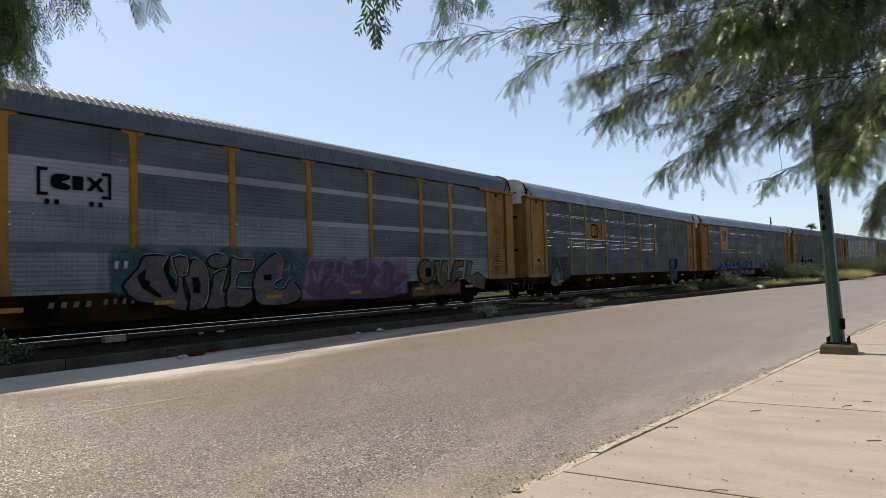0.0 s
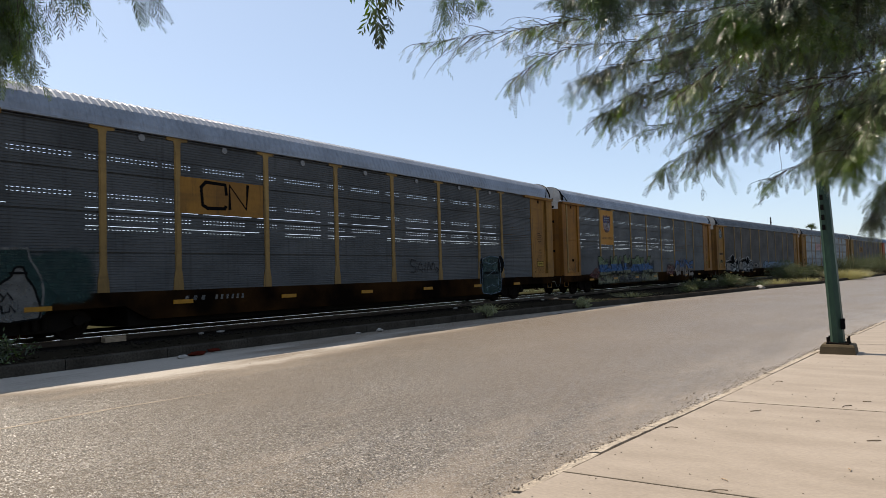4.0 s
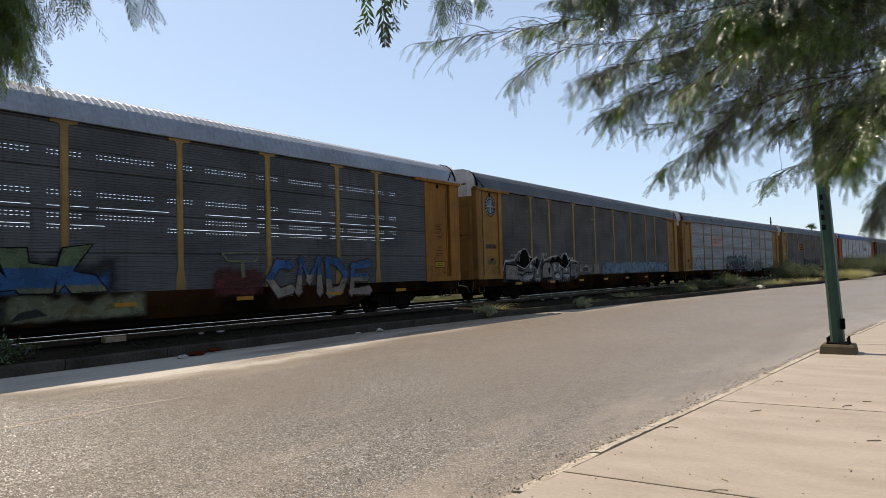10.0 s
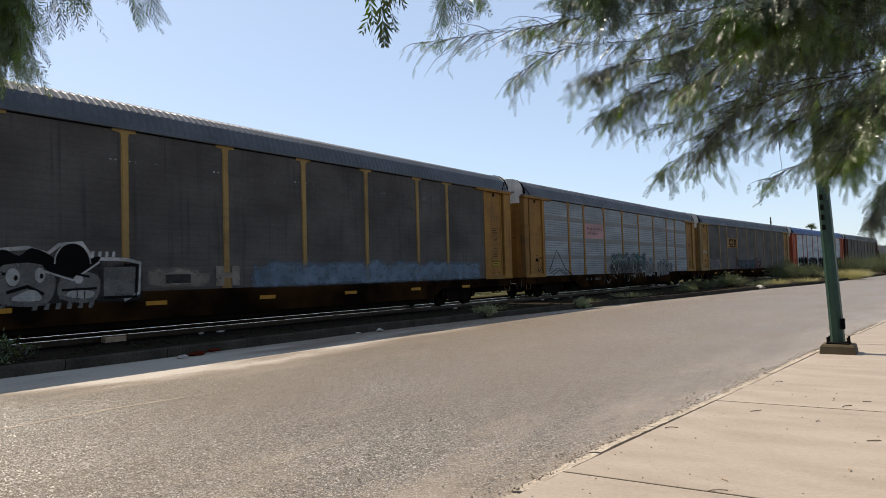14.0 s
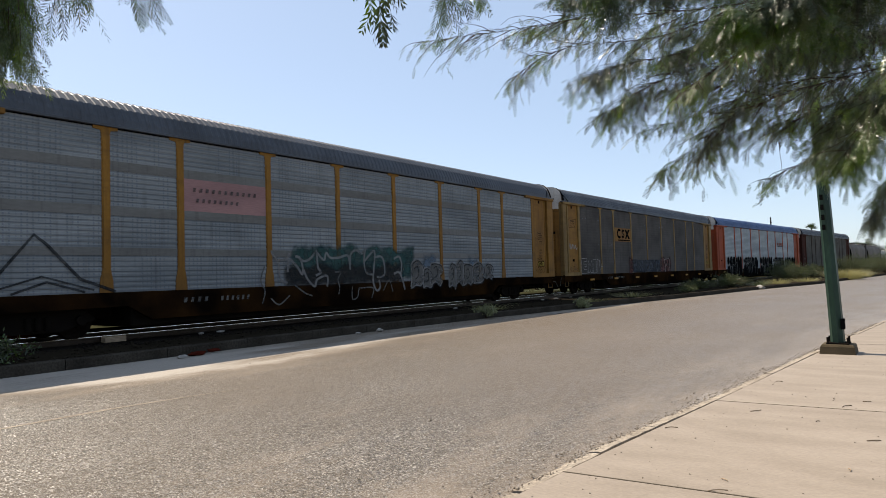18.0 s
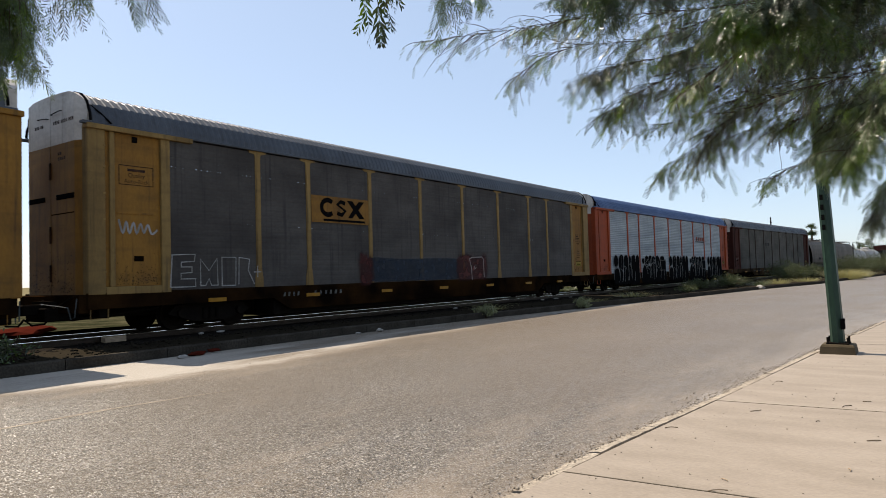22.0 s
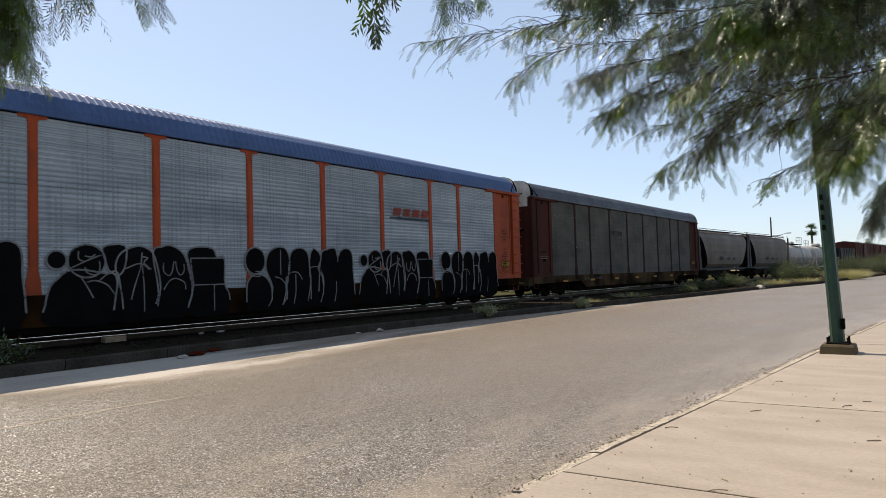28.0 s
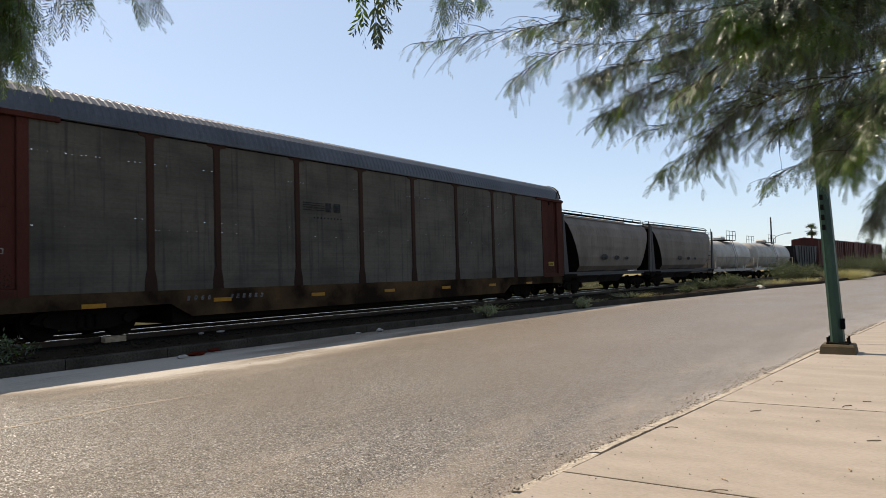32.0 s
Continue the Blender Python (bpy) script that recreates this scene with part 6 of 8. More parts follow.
    part("black_line", flat([oval(-6.1, 1.3, 0.14, 0.17, n=12)] + band([(-7.05, 0.93), (-5.7, 0.93)], 0.06) + band(oval(-6.35, 1.3, 0.65, 0.45, 180, 0, 14), 0.06), 4), "black_paint", dome)
    brow = spray(d, "graffiti_letter", [ring([(-5.7, 0.9), (-4.6, 0.82), (-4.3, 1.3), (-4.6, 1.65), (-5.5, 1.7), (-5.75, 1.3)], 4)], "p_grey", 2, "grey painted shape under a black tuft")
    part("black_line", flat([ring([(-5.95, 1.65), (-5.6, 1.98), (-5.2, 1.85), (-4.9, 2.02), (-4.4, 1.85), (-4.3, 1.62), (-5.0, 1.72)], 3)] + band([(-5.5, 1.1), (-5.0, 1.22), (-4.6, 1.05)], 0.07) + band([(-5.6, 1.5), (-5.2, 1.42)], 0.05), 5), "black_paint", brow)
    part("white_line", flat([oval(-5.35, 1.42, 0.17, 0.18, n=14), oval(-4.7, 1.45, 0.13, 0.16, n=12), ring([(-5.4, 0.95), (-4.7, 0.92), (-4.75, 1.1), (-5.0, 1.14)], 3)], 6), "p_white", brow)
    part("pupil", flat([oval(-5.28, 1.4, 0.05, 0.06, n=8), oval(-4.66, 1.43, 0.05, 0.06, n=8)], 8), "black_paint", brow)
    grin = spray(d, "graffiti_letter", [ring([(-4.2, 0.95), (-3.3, 0.85), (-3.1, 1.3), (-3.4, 1.5), (-4.1, 1.45)], 4)], "p_grey", 2, "grey painted shape under a hat")
    part("white_line", flat([ring([(-4.0, 0.98), (-3.4, 0.92), (-3.3, 1.08), (-3.9, 1.1)], 3), oval(-3.7, 1.35, 0.12, 0.1, n=10)], 4), "p_white", grin)
    part("black_line", flat(band([(-4.15, 1.12), (-3.2, 1.14)], 0.05) + band([(-3.75, 0.92), (-3.74, 1.1)], 0.03) + band([(-3.55, 0.92), (-3.54, 1.1)], 0.03) + band([(-4.0, 1.5), (-3.4, 1.4)], 0.05), 5), "black_paint", grin)
    block = spray(d, "graffiti_letter", [[(-3.0, 0.95), (-2.1, 0.95), (-2.05, 1.62), (-3.0, 1.6)]], "p_grey", 2, "grey blocky painted shape")
    part("black_line", flat(band([(-3.0, 0.92), (-2.05, 0.92), (-2.0, 1.65), (-2.4, 1.65)], 0.07), 4), "black_paint", block)
    bars(d, -10.8, -10.1, 1.95, 0.14, 4, "p_white", 1)
    bars(d, -7.1, -6.3, 2.0, 0.16, 4, "p_white", 1)
    bars(d, -3.4, -2.6, 1.82, 0.16, 4, "p_white", 1)
    for ob in set(d.children_recursive) - before:
        for v in ob.data.vertices:
            v.co.y = -11.45 + (v.co.y + 11.4) * 0.8
    bars(d, -7.5, -6.7, 0.7, 0.17, 4, "p_grey", layer=9)
    bars(d, -6.3, -4.9, 0.7, 0.17, 6, "p_grey", layer=9)
    cloud(d, -3.6, -2.0, 1.15, 1.55, "p_beige", 44, 0, "worn beige sprayed block")
    spray(d, "graffiti_letter", [rect(-3.2, -2.5, 1.2, 1.42)], "p_dim", 1)
    spray(d, "graffiti_letter", [rect(-1.75, -1.5, 1.1, 1.62), rect(-1.25, -1.0, 1.1, 1.62), rect(-1.5, -1.25, 1.3, 1.45)], "p_beige", 0)
    cloud(d, -0.5, 11.1, 1.06, 1.7, "p_sky", 43, 0, "light blue sprayed patch")
    # outlined shapes on the silver car
    bars(e, -6.7, -4.6, 3.5, 0.13, 11, "p_pinkgrey", 0)
    bars(e, -6.6, -5.2, 3.24, 0.12, 8, "p_pinkgrey", 0)
    part("graffiti_line", flat(band(smooth_line([(-12.35, 1.7), (-12.0, 1.95), (-11.9, 1.6), (-12.2, 1.25), (-12.35, 1.45)]), 0.05) + band([(-12.5, 2.02), (-12.3, 2.02)], 0.04) + band([(-12.5, 1.9), (-12.28, 1.9)], 0.04), -30), "p_dim", e, "dark scribble and worn marks")
    spray(e, "graffiti_line", band([(-11.3, 1.25), (-10.45, 2.3), (-10.2, 2.1), (-9.5, 1.35), (-8.7, 1.05)], 0.07) + band([(-11.2, 1.15), (-10.3, 1.42), (-9.2, 1.1)], 0.04) + band([(-10.9, 1.06), (-10.2, 1.3), (-9.4, 1.06)], 0.05), "p_dim", 1, "dark sprayed triangle")
    cloud(e, -3.3, 2.4, 1.2, 2.2, "p_teal", 52, 0, "blue-green sprayed haze")
    cloud(e, 3.1, 3.7, 1.55, 1.95, "p_sky", 53, 0)
    cloud(e, 6.1, 6.7, 1.5, 1.85, "p_sky", 55, 0)
    cloud(e, -3.6, 1.7, 1.05, 1.6, "p_dim", 54, 1, "dark sprayed ground behind white strokes")
    for k, st in enumerate((
            [(-4.15, 2.05), (-4.07, 1.89), (-3.8, 1.78), (-3.56, 1.85), (-3.49, 1.99)], [(-4.07, 1.89), (-3.89, 1.64), (-3.84, 1.23), (-3.57, 1.11)], [(-3.56, 1.43), (-3.53, 1.71), (-3.4, 1.75), (-3.18, 1.57), (-2.99, 1.35), (-2.99, 1.64), (-3.1, 1.85), (-3.26, 1.89)],
            [(-3.1, 1.85), (-2.94, 1.75), (-2.69, 1.81), (-2.38, 2.08)], [(-2.38, 2.01), (-2.35, 1.56), (-2.22, 1.41), (-2.44, 1.31)], [(-2.38, 2.01), (-2.09, 1.78), (-1.99, 2.01), (-1.82, 1.86), (-1.45, 1.86), (-1.06, 1.94), (-0.97, 1.79), (-0.92, 1.47)],
            [(-2.94, 1.49), (-2.78, 1.2), (-2.5, 0.98), (-2.39, 1.19), (-2.01, 1.3), (-1.94, 1.18), (-1.98, 0.96)], [(-0.91, 1.63), (-0.91, 1.94), (-0.66, 2.11), (-0.36, 2.0), (-0.19, 2.15), (-0.26, 1.79), (-0.17, 1.38), (0.15, 1.3)],
            [(-0.22, 1.76), (0.21, 2.09), (0.29, 1.96), (0.22, 1.46), (0.18, 1.05), (0.35, 0.76), (0.53, 0.87), (0.47, 1.12)], [(0.23, 1.87), (0.6, 1.91), (0.75, 1.71), (0.76, 1.28), (0.36, 1.21)], [(1.29, 1.83), (1.58, 1.91), (1.71, 1.62), (1.65, 1.3)], [(1.27, 1.31), (1.56, 1.36), (1.74, 1.09), (1.86, 0.74)],
            [(-1.64, 1.4), (-1.36, 1.4), (-1.5, 1.17), (-1.43, 0.94), (-1.47, 0.71)], [(-0.85, 0.92), (-0.84, 0.53), (-0.6, 0.59), (-0.53, 0.86), (-0.35, 0.87), (0.18, 0.85), (0.08, 0.51)], [(-4.4, 1.6), (-4.55, 1.2), (-4.4, 0.9), (-4.5, 0.55)], [(-4.2, 0.7), (-3.9, 0.5), (-3.5, 0.75)], [(-3.3, 1.05), (-2.9, 0.8), (-2.6, 0.7)], [(0.7, 0.75), (1.0, 1.1), (1.2, 0.7)])):
        spray(e, "graffiti_line", band(smooth_line(st), 0.075 if k < 12 else 0.045), "p_grey" if k > 11 else "p_chalk", 3 + 0.3 * (k % 4), "thick white sprayed stroke" if k < 12 else "thin pale sprayed stroke")
    rng = random.Random(56)
    for k, (y0, y1, low, top) in enumerate(((2.2, 3.0, 0.8, 1.76), (2.95, 3.5, 0.75, 1.5), (3.4, 4.15, 0.85, 1.74), (4.6, 5.15, 0.7, 1.7), (5.1, 5.7, 0.8, 1.78), (5.6, 6.35, 0.78, 1.62), (6.3, 7.2, 0.82, 1.72), (7.3, 7.9, 1.0, 1.66))):
        wd, ht = y1 - y0, top - low
        lp = ring([(y0 + wd * (a + rng.uniform(-0.06, 0.06)), low + ht * (c + rng.uniform(-0.06, 0.06))) for a, c in ((0.0, 0.62), (0.12, 0.92), (0.5, 1.0), (0.9, 0.88), (1.0, 0.55), (0.82, 0.42), (1.0, 0.2), (0.75, 0.0), (0.4, 0.1), (0.1, 0.02), (0.02, 0.3))], 3)
        o = spray(e, "graffiti_letter", [lp], "p_grey", 2 + 0.6 * (k % 3), "pale-outlined bubble letter shape")
        part("white_line", flat(band(lp, 0.05, True), 4 + 0.6 * (k % 3)), "p_chalk", o)
        part("black_line", flat(band([(y + 0.05, z - 0.05) for y, z in lp[3:-6]], 0.04), 4.3 + 0.6 * (k % 3)), "p_dim", o)
        part("black_line", flat(band(smooth_line([(y0 + wd * 0.3, low + ht * 0.7), (y0 + wd * 0.55, low + ht * 0.78), (y0 + wd * 0.6, low + ht * 0.45), (y0 + wd * 0.35, low + ht * 0.3)]), 0.045), 4.3 + 0.6 * (k % 3)), "p_dim", o)
    bars(e, -7.0, -6.2, 0.7, 0.15, 4)
    bars(e, -5.9, -4.9, 0.7, 0.15, 6)
    # yellow sign, red patch
    plate = spray(f, "sign", [rect(-6.9, -4.3, 2.95, 3.78)], "yellow", 0, "yellow sign panel with a dark block emblem")
    part("emblem", flat(band(oval(-6.2, 3.43, 0.27, 0.23, 45, 315), 0.15) + band([(-5.42, 3.6), (-5.62, 3.64), (-5.78, 3.54), (-5.42, 3.36), (-5.58, 3.22), (-5.8, 3.27)], 0.13) + [[(-5.3, 3.14), (-5.1, 3.14), (-4.93, 3.3), (-4.78, 3.14), (-4.5, 3.14), (-4.8, 3.42), (-4.52, 3.7), (-4.78, 3.7), (-4.93, 3.56), (-5.08, 3.7), (-5.34, 3.7), (-5.06, 3.42)], rect(-6.4, -4.5, 3.0, 3.07)], 1), "black_paint", plate, "bold black rounded emblem")
    spray(f, "graffiti_patch", [ring([(-4.45, 1.08), (-1.5, 1.06), (1.25, 1.08), (1.3, 1.5), (1.2, 1.82), (-0.6, 1.86), (-2.6, 1.83), (-4.35, 1.86), (-4.42, 1.45)], 3)], "p_slate", 0, "dull blue painted-over patch")
    cloud(f, -4.75, -4.2, 1.0, 1.95, "p_darkred", 63, 1)
    red = cloud(f, 0.95, 3.1, 1.02, 1.98, "p_darkred", 62, 1, "dark red sprayed haze with a white outlined square")
    part("white_line", flat(band([(1.95, 1.0), (1.92, 1.5), (1.78, 1.84), (1.95, 1.9), (2.72, 1.93), (2.85, 1.84), (2.88, 1.08)], 0.045) + band([(2.1, 1.45), (2.2, 1.62), (2.15, 1.4), (2.28, 1.5)], 0.035), 2), "p_white", red)
    part("red_line", flat(band([(2.0, 1.2), (2.75, 1.2), (2.7, 1.4), (2.05, 1.4), (2.1, 1.65), (2.7, 1.65)], 0.035), 3), "p_red", red)
    spray(f, "graffiti_line", band([(-11.65, 1.1), (-11.6, 1.9), (-10.95, 1.92), (-10.98, 1.74), (-11.35, 1.72), (-11.35, 1.6), (-11.05, 1.6), (-11.05, 1.46), (-11.36, 1.44), (-11.36, 1.3), (-10.95, 1.3), (-10.95, 1.1), (-11.65, 1.1)], 0.035) + band([(-10.8, 1.12), (-10.8, 1.8), (-10.55, 1.5), (-10.3, 1.82), (-10.28, 1.12), (-10.48, 1.12), (-10.55, 1.3), (-10.65, 1.12), (-10.8, 1.12)], 0.035)
          + band([(-10.15, 1.1), (-10.15, 1.85), (-9.7, 1.85), (-9.72, 1.1), (-10.15, 1.1)], 0.035) + band([(-9.62, 1.12), (-9.6, 1.85), (-9.25, 1.8), (-9.3, 1.5), (-9.1, 1.12)], 0.035) + band([(-9.1, 1.45), (-8.85, 1.45)], 0.035) + band([(-8.98, 1.3), (-8.98, 1.62)], 0.035), "p_white", 2, "thin pale outlined tag")
    bars(f, -8.1, -7.4, 0.72, 0.15, 4)
    bars(f, -6.9, -5.6, 0.72, 0.15, 6)
    part("placard", flat(band([(-12.9, 3.55), (-12.05, 3.55), (-12.05, 4.0), (-12.9, 4.0)], 0.03, True) + [rect(-12.7, -12.25, 3.87, 3.93)], -30), "p_brown", f, "framed sign with worn letters")
    words("lettering", "Quality", -12.47, 3.73, 0.1, "p_brown", -30, f)
    words("lettering", "Auto-Rack", -12.47, 3.59, 0.1, "p_brown", -30, f)
    part("graffiti_line", flat(band(smooth_line([(-12.92, 2.72), (-12.82, 2.4), (-12.74, 2.68), (-12.66, 2.4), (-12.56, 2.66), (-12.48, 2.4), (-12.38, 2.64), (-12.3, 2.42), (-12.2, 2.62), (-12.1, 2.4), (-11.95, 2.5)]), 0.05), -29), "p_white", f, "white sprayed scribble")
    # black bubble shapes and the slanted sign
    for y0, y1, design in ((-11.3, -7.22, WORD), (-6.78, -2.15, FIGURE), (-1.66, 2.66, WORD), (2.98, 7.16, FIGURE), (7.52, 11.7, WORD)):
        bubble_word(g, y0, y1, design)
    sign = spray(g, "sign", [[(4.75 + 0.54 * k, 3.36), (5.17 + 0.54 * k, 3.36), (5.25 + 0.54 * k, 3.64), (4.83 + 0.54 * k, 3.64)] for k in range(4)], "p_orange", 1, "slanted orange block letters")
    part("underline", flat([[(4.55, 3.24), (6.9, 3.24), (6.85, 3.31), (4.62, 3.31)]], 1), "p_navy", sign, "dark underline")
    # faint dark sign on the brown car
    part("emblem", flat([rect(-4.0, -3.1, 3.3 + 0.07 * k, 3.33 + 0.07 * k) for k in range(4)] + [rect(-3.05, -2.8, 3.28, 3.56), rect(-2.7, -2.4, 3.28, 3.56)], 0), "p_dim", h, "faint dark striped emblem")
    bars(h, -3.6, -2.3, 3.05, 0.06, 9, "p_dim", 0)
    bars(h, -8.0, -7.2, 0.74, 0.15, 4)
    bars(h, -6.7, -5.5, 0.74, 0.15, 6)
    part("placard", flat(band([(-12.85, 1.9), (-12.1, 1.9), (-12.1, 2.0), (-12.85, 2.0)], 0.02, True), -30), "p_white", h)
    part("lettering", flat([rect(-12.8 + 0.08 * k, -12.75 + 0.08 * k, 2.15, 2.24) for k in range(8)], -30), "p_dim", h)
    spray(h, "graffiti_line", band([(4.6, 3.6), (5.0, 3.9), (4.9, 3.4), (5.2, 3.3)], 0.05) + band([(7.9, 3.8), (8.2, 3.95), (8.15, 3.5)], 0.05), "p_grey", 0)
    # small stencils on doors and ends
    for car, q in ((a, 1), (b, 1), (e, 1), (g, 1), (d, 1), (f, 1), (c, 1)):
        ink = "p_dim" if car is h else "p_brown"
        y = q * 12.45
        part("placard", flat(band([(12.29, 2.81), (12.82, 2.79), (12.82, 3.18), (12.29, 3.17)], 0.022, True) + [rect(12.35, 12.62, 3.06, 3.11), rect(12.35, 12.76, 2.97, 3.01), rect(12.35, 12.7, 2.88, 2.92)], -30), ink, car, "worn framed stencil on the door")
        part("lettering", flat([rect(12.4, 12.74, 2.69, 2.72), rect(12.42, 12.7, 2.63, 2.65), rect(12.45, 12.7, 2.28, 2.31), rect(12.4, 12.74, 2.14, 2.17), rect(12.32, 12.76, 2.04, 2.06), rect(12.32, 12.76, 1.95, 1.97)], -30), ink, car, "worn lines of small writing")
        part("emblem", flat(band(oval(12.25, 1.86, 0.045, 0.05, n=12), 0.02, True), -30), "p_grey", car, "small pale ring")
        if q > 0 and car in (a, e, g):
            rng = random.Random(round(y * 10) + len(car.name))
            spots = [oval(y + rng.gauss(0, 0.16) + 0.05, 1.66 + rng.gauss(0, 0.2), r, r * rng.uniform(0.6, 1.3), n=7) for r in [rng.uniform(0.004, 0.018) for k in range(220)]]
            tagged(part("stain", flat(spots, -33), "grime", car), "greasy dark spatter", kind="stuff")


def lift_apart(ob):
    """Makes each stroke or letter of a painted mark an object of its own."""
    faces = [[tuple(ob.data.vertices[i].co) for i in p.vertices] for p in ob.data.polygons]
    groups = []
    for f in faces:
        keys = {(round(v[1], 3), round(v[2], 3)) for v in f}
        hits = [g for g in groups if g[0] & keys]
        for g in hits:
            groups.remove(g)
        groups.append((keys.union(*(g[0] for g in hits)), [q for g in hits for q in g[1]] + [f]))
    for k, (_, loops) in enumerate(groups):
        me = bpy.data.meshes.new(ob.name.split(".")[0])
        welded = {}
        rims = [tuple(welded.setdefault((round(v[1], 3), round(v[2], 3)), (len(welded), v))[0] for v in f) for f in loops]
        me.from_pydata([v for _, v in welded.values()], [], [r for r in rims if len(set(r)) == len(r)])
        me.materials.append(ob.data.materials[0])
        if k == 0:
            ob.data = me
        else:
            part(ob.name.split(".")[0], me, None, ob.parent)


decorate()
for car in CARS:
    for ob in list(car.children_recursive):
        if ob.get("kind") != "stuff" and ob.name.split(".")[0] in ("white_line", "black_line", "lilac_line", "red_line", "pale_line", "graffiti_line", "stripe", "dot", "pupil", "sign", "placard", "lettering", "underline", "brim", "fill") and 1 < len(ob.data.polygons) < 400 and all(len(p.vertices) == 4 or ob.data.vertices[p.vertices[0]].co.x > 1.4 for p in ob.data.polygons) and max(v.co.x for v in ob.data.vertices) - min(v.co.x for v in ob.data.vertices) < 0.02:
            lift_apart(ob)


# ---- hoppers, tanks and box cars at the end of the train ----
def covered_hopper(length, label):
    t = tagged(new("hopper_car"), label, "rail car", "covered hopper cars")
    h = length / 2 - 0.45
    levels = [(1.15, 1.2, 1.9), (1.42, 1.5, 1.72), (1.52, 2.0, 1.42), (1.56, 2.6, 1.05), (1.54, 3.2, 0.66), (1.44, 3.7, 0.36), (1.25, 4.02, 0.18), (0.95, 4.2, 0.1), (0.5, 4.3, 0.05)]
    bm = bmesh.new()
    sweep(bm, [[(x * sx, y, z) for sx, y in ((-1, -h + in_), (1, -h + in_), (1, h - in_), (-1, h - in_))] for x, z, in_ in levels])
    # black on the sloping sheets stands in for shade in the end recess
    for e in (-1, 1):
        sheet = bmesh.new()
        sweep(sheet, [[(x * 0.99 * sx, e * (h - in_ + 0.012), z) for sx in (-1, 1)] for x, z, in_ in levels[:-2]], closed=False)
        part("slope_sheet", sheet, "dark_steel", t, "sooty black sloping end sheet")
    part("body", bm, "hopper_grey", t, smooth=False)
    for e in (-1, 1):
        bm = bmesh.new()
        sweep(bm, [[(x, e * a, z) for a, z in ((h + 0.35, 1.05), (h + 0.35, 4.25), (h + 0.2, 4.25), (h - 0.2, 1.05))] for x in (-1.5, -1.4)])
        part("end_post", bm, "black_car", t)
        bm = bmesh.new()
        sweep(bm, [[(x, e * a, z) for a, z in ((h + 0.35, 1.05), (h + 0.35, 4.25), (h + 0.2, 4.25), (h - 0.2, 1.05))] for x in (1.4, 1.5)])
        part("end_post", bm, "black_car", t)
        part("platform", boxed(-1.5, 1.5, *sorted((e * (h - 1.2), e * (h + 0.45))), 0.95, 1.08), "dark_steel", t)
        bm = bmesh.new()
        for x in (0.95, 1.35):
            tube(bm, [(x, e * (h + 0.36), 0.7), (x, e * (h + 0.36), 4.5)], 0.025, 5)
        for k in range(10):
            tube(bm, [(0.95, e * (h + 0.36), 0.8 + 0.36 * k), (1.35, e * (h + 0.36), 0.8 + 0.36 * k)], 0.014, 4)
        part("ladder", bm, "dark_steel", t)
        part("coupler", boxed(-0.12, 0.12, *sorted((e * h, e * length / 2)), 0.55, 0.8), "dark_steel", t)
        bogie(t, e * (h - 1.5))
        bm = bmesh.new()
        sweep(bm, [[(x * k, e * 1.9 + q, z) for x, z, k in ((-1, 0.55, 0.5), (1, 0.55, 0.5), (1.2, 1.25, 1), (-1.2, 1.25, 1))] for q in (-1.2, 1.2)])
        part("outlet", bm, "black_car", t)
    part("side_sill", boxed(1.36, 1.46, -h, h, 0.98, 1.18), "black_car", t)
    part("side_sill", boxed(-1.46, -1.36, -h, h, 0.98, 1.18), "black_car", t)
    for x in (0.95, -0.95):
        part("running_board", boxed(x - 0.2, x + 0.2, -h, h, 4.34, 4.38), "dark_steel", t)
        bm = bmesh.new()
        tube(bm, [(x, -h, 4.52), (x, h, 4.52)], 0.025, 5)
        for k in range(9):
            y = -h + 2 * h * k / 8
            tube(bm, [(x, y, 4.3), (x, y, 4.52)], 0.02, 4)
        part("roof_rail", bm, "dark_steel", t)
    part("hatch", boxed(-0.3, 0.3, -h * 0.8, h * 0.8, 4.28, 4.42, bevel=0.04), "hopper_grey", t)
    bm = bmesh.new()
    for c, r in ((-1.6, 0.34), (0.3, 0.26), (1.9, 0.2)):
        bm.faces.new([bm.verts.new((1.575, p, z)) for p, z in oval(c, 1.9 + 0.3 * r, r * 1.5, r * 0.5, n=14)])
    part("graffiti_patch", bm, "p_dim", t)
    return t


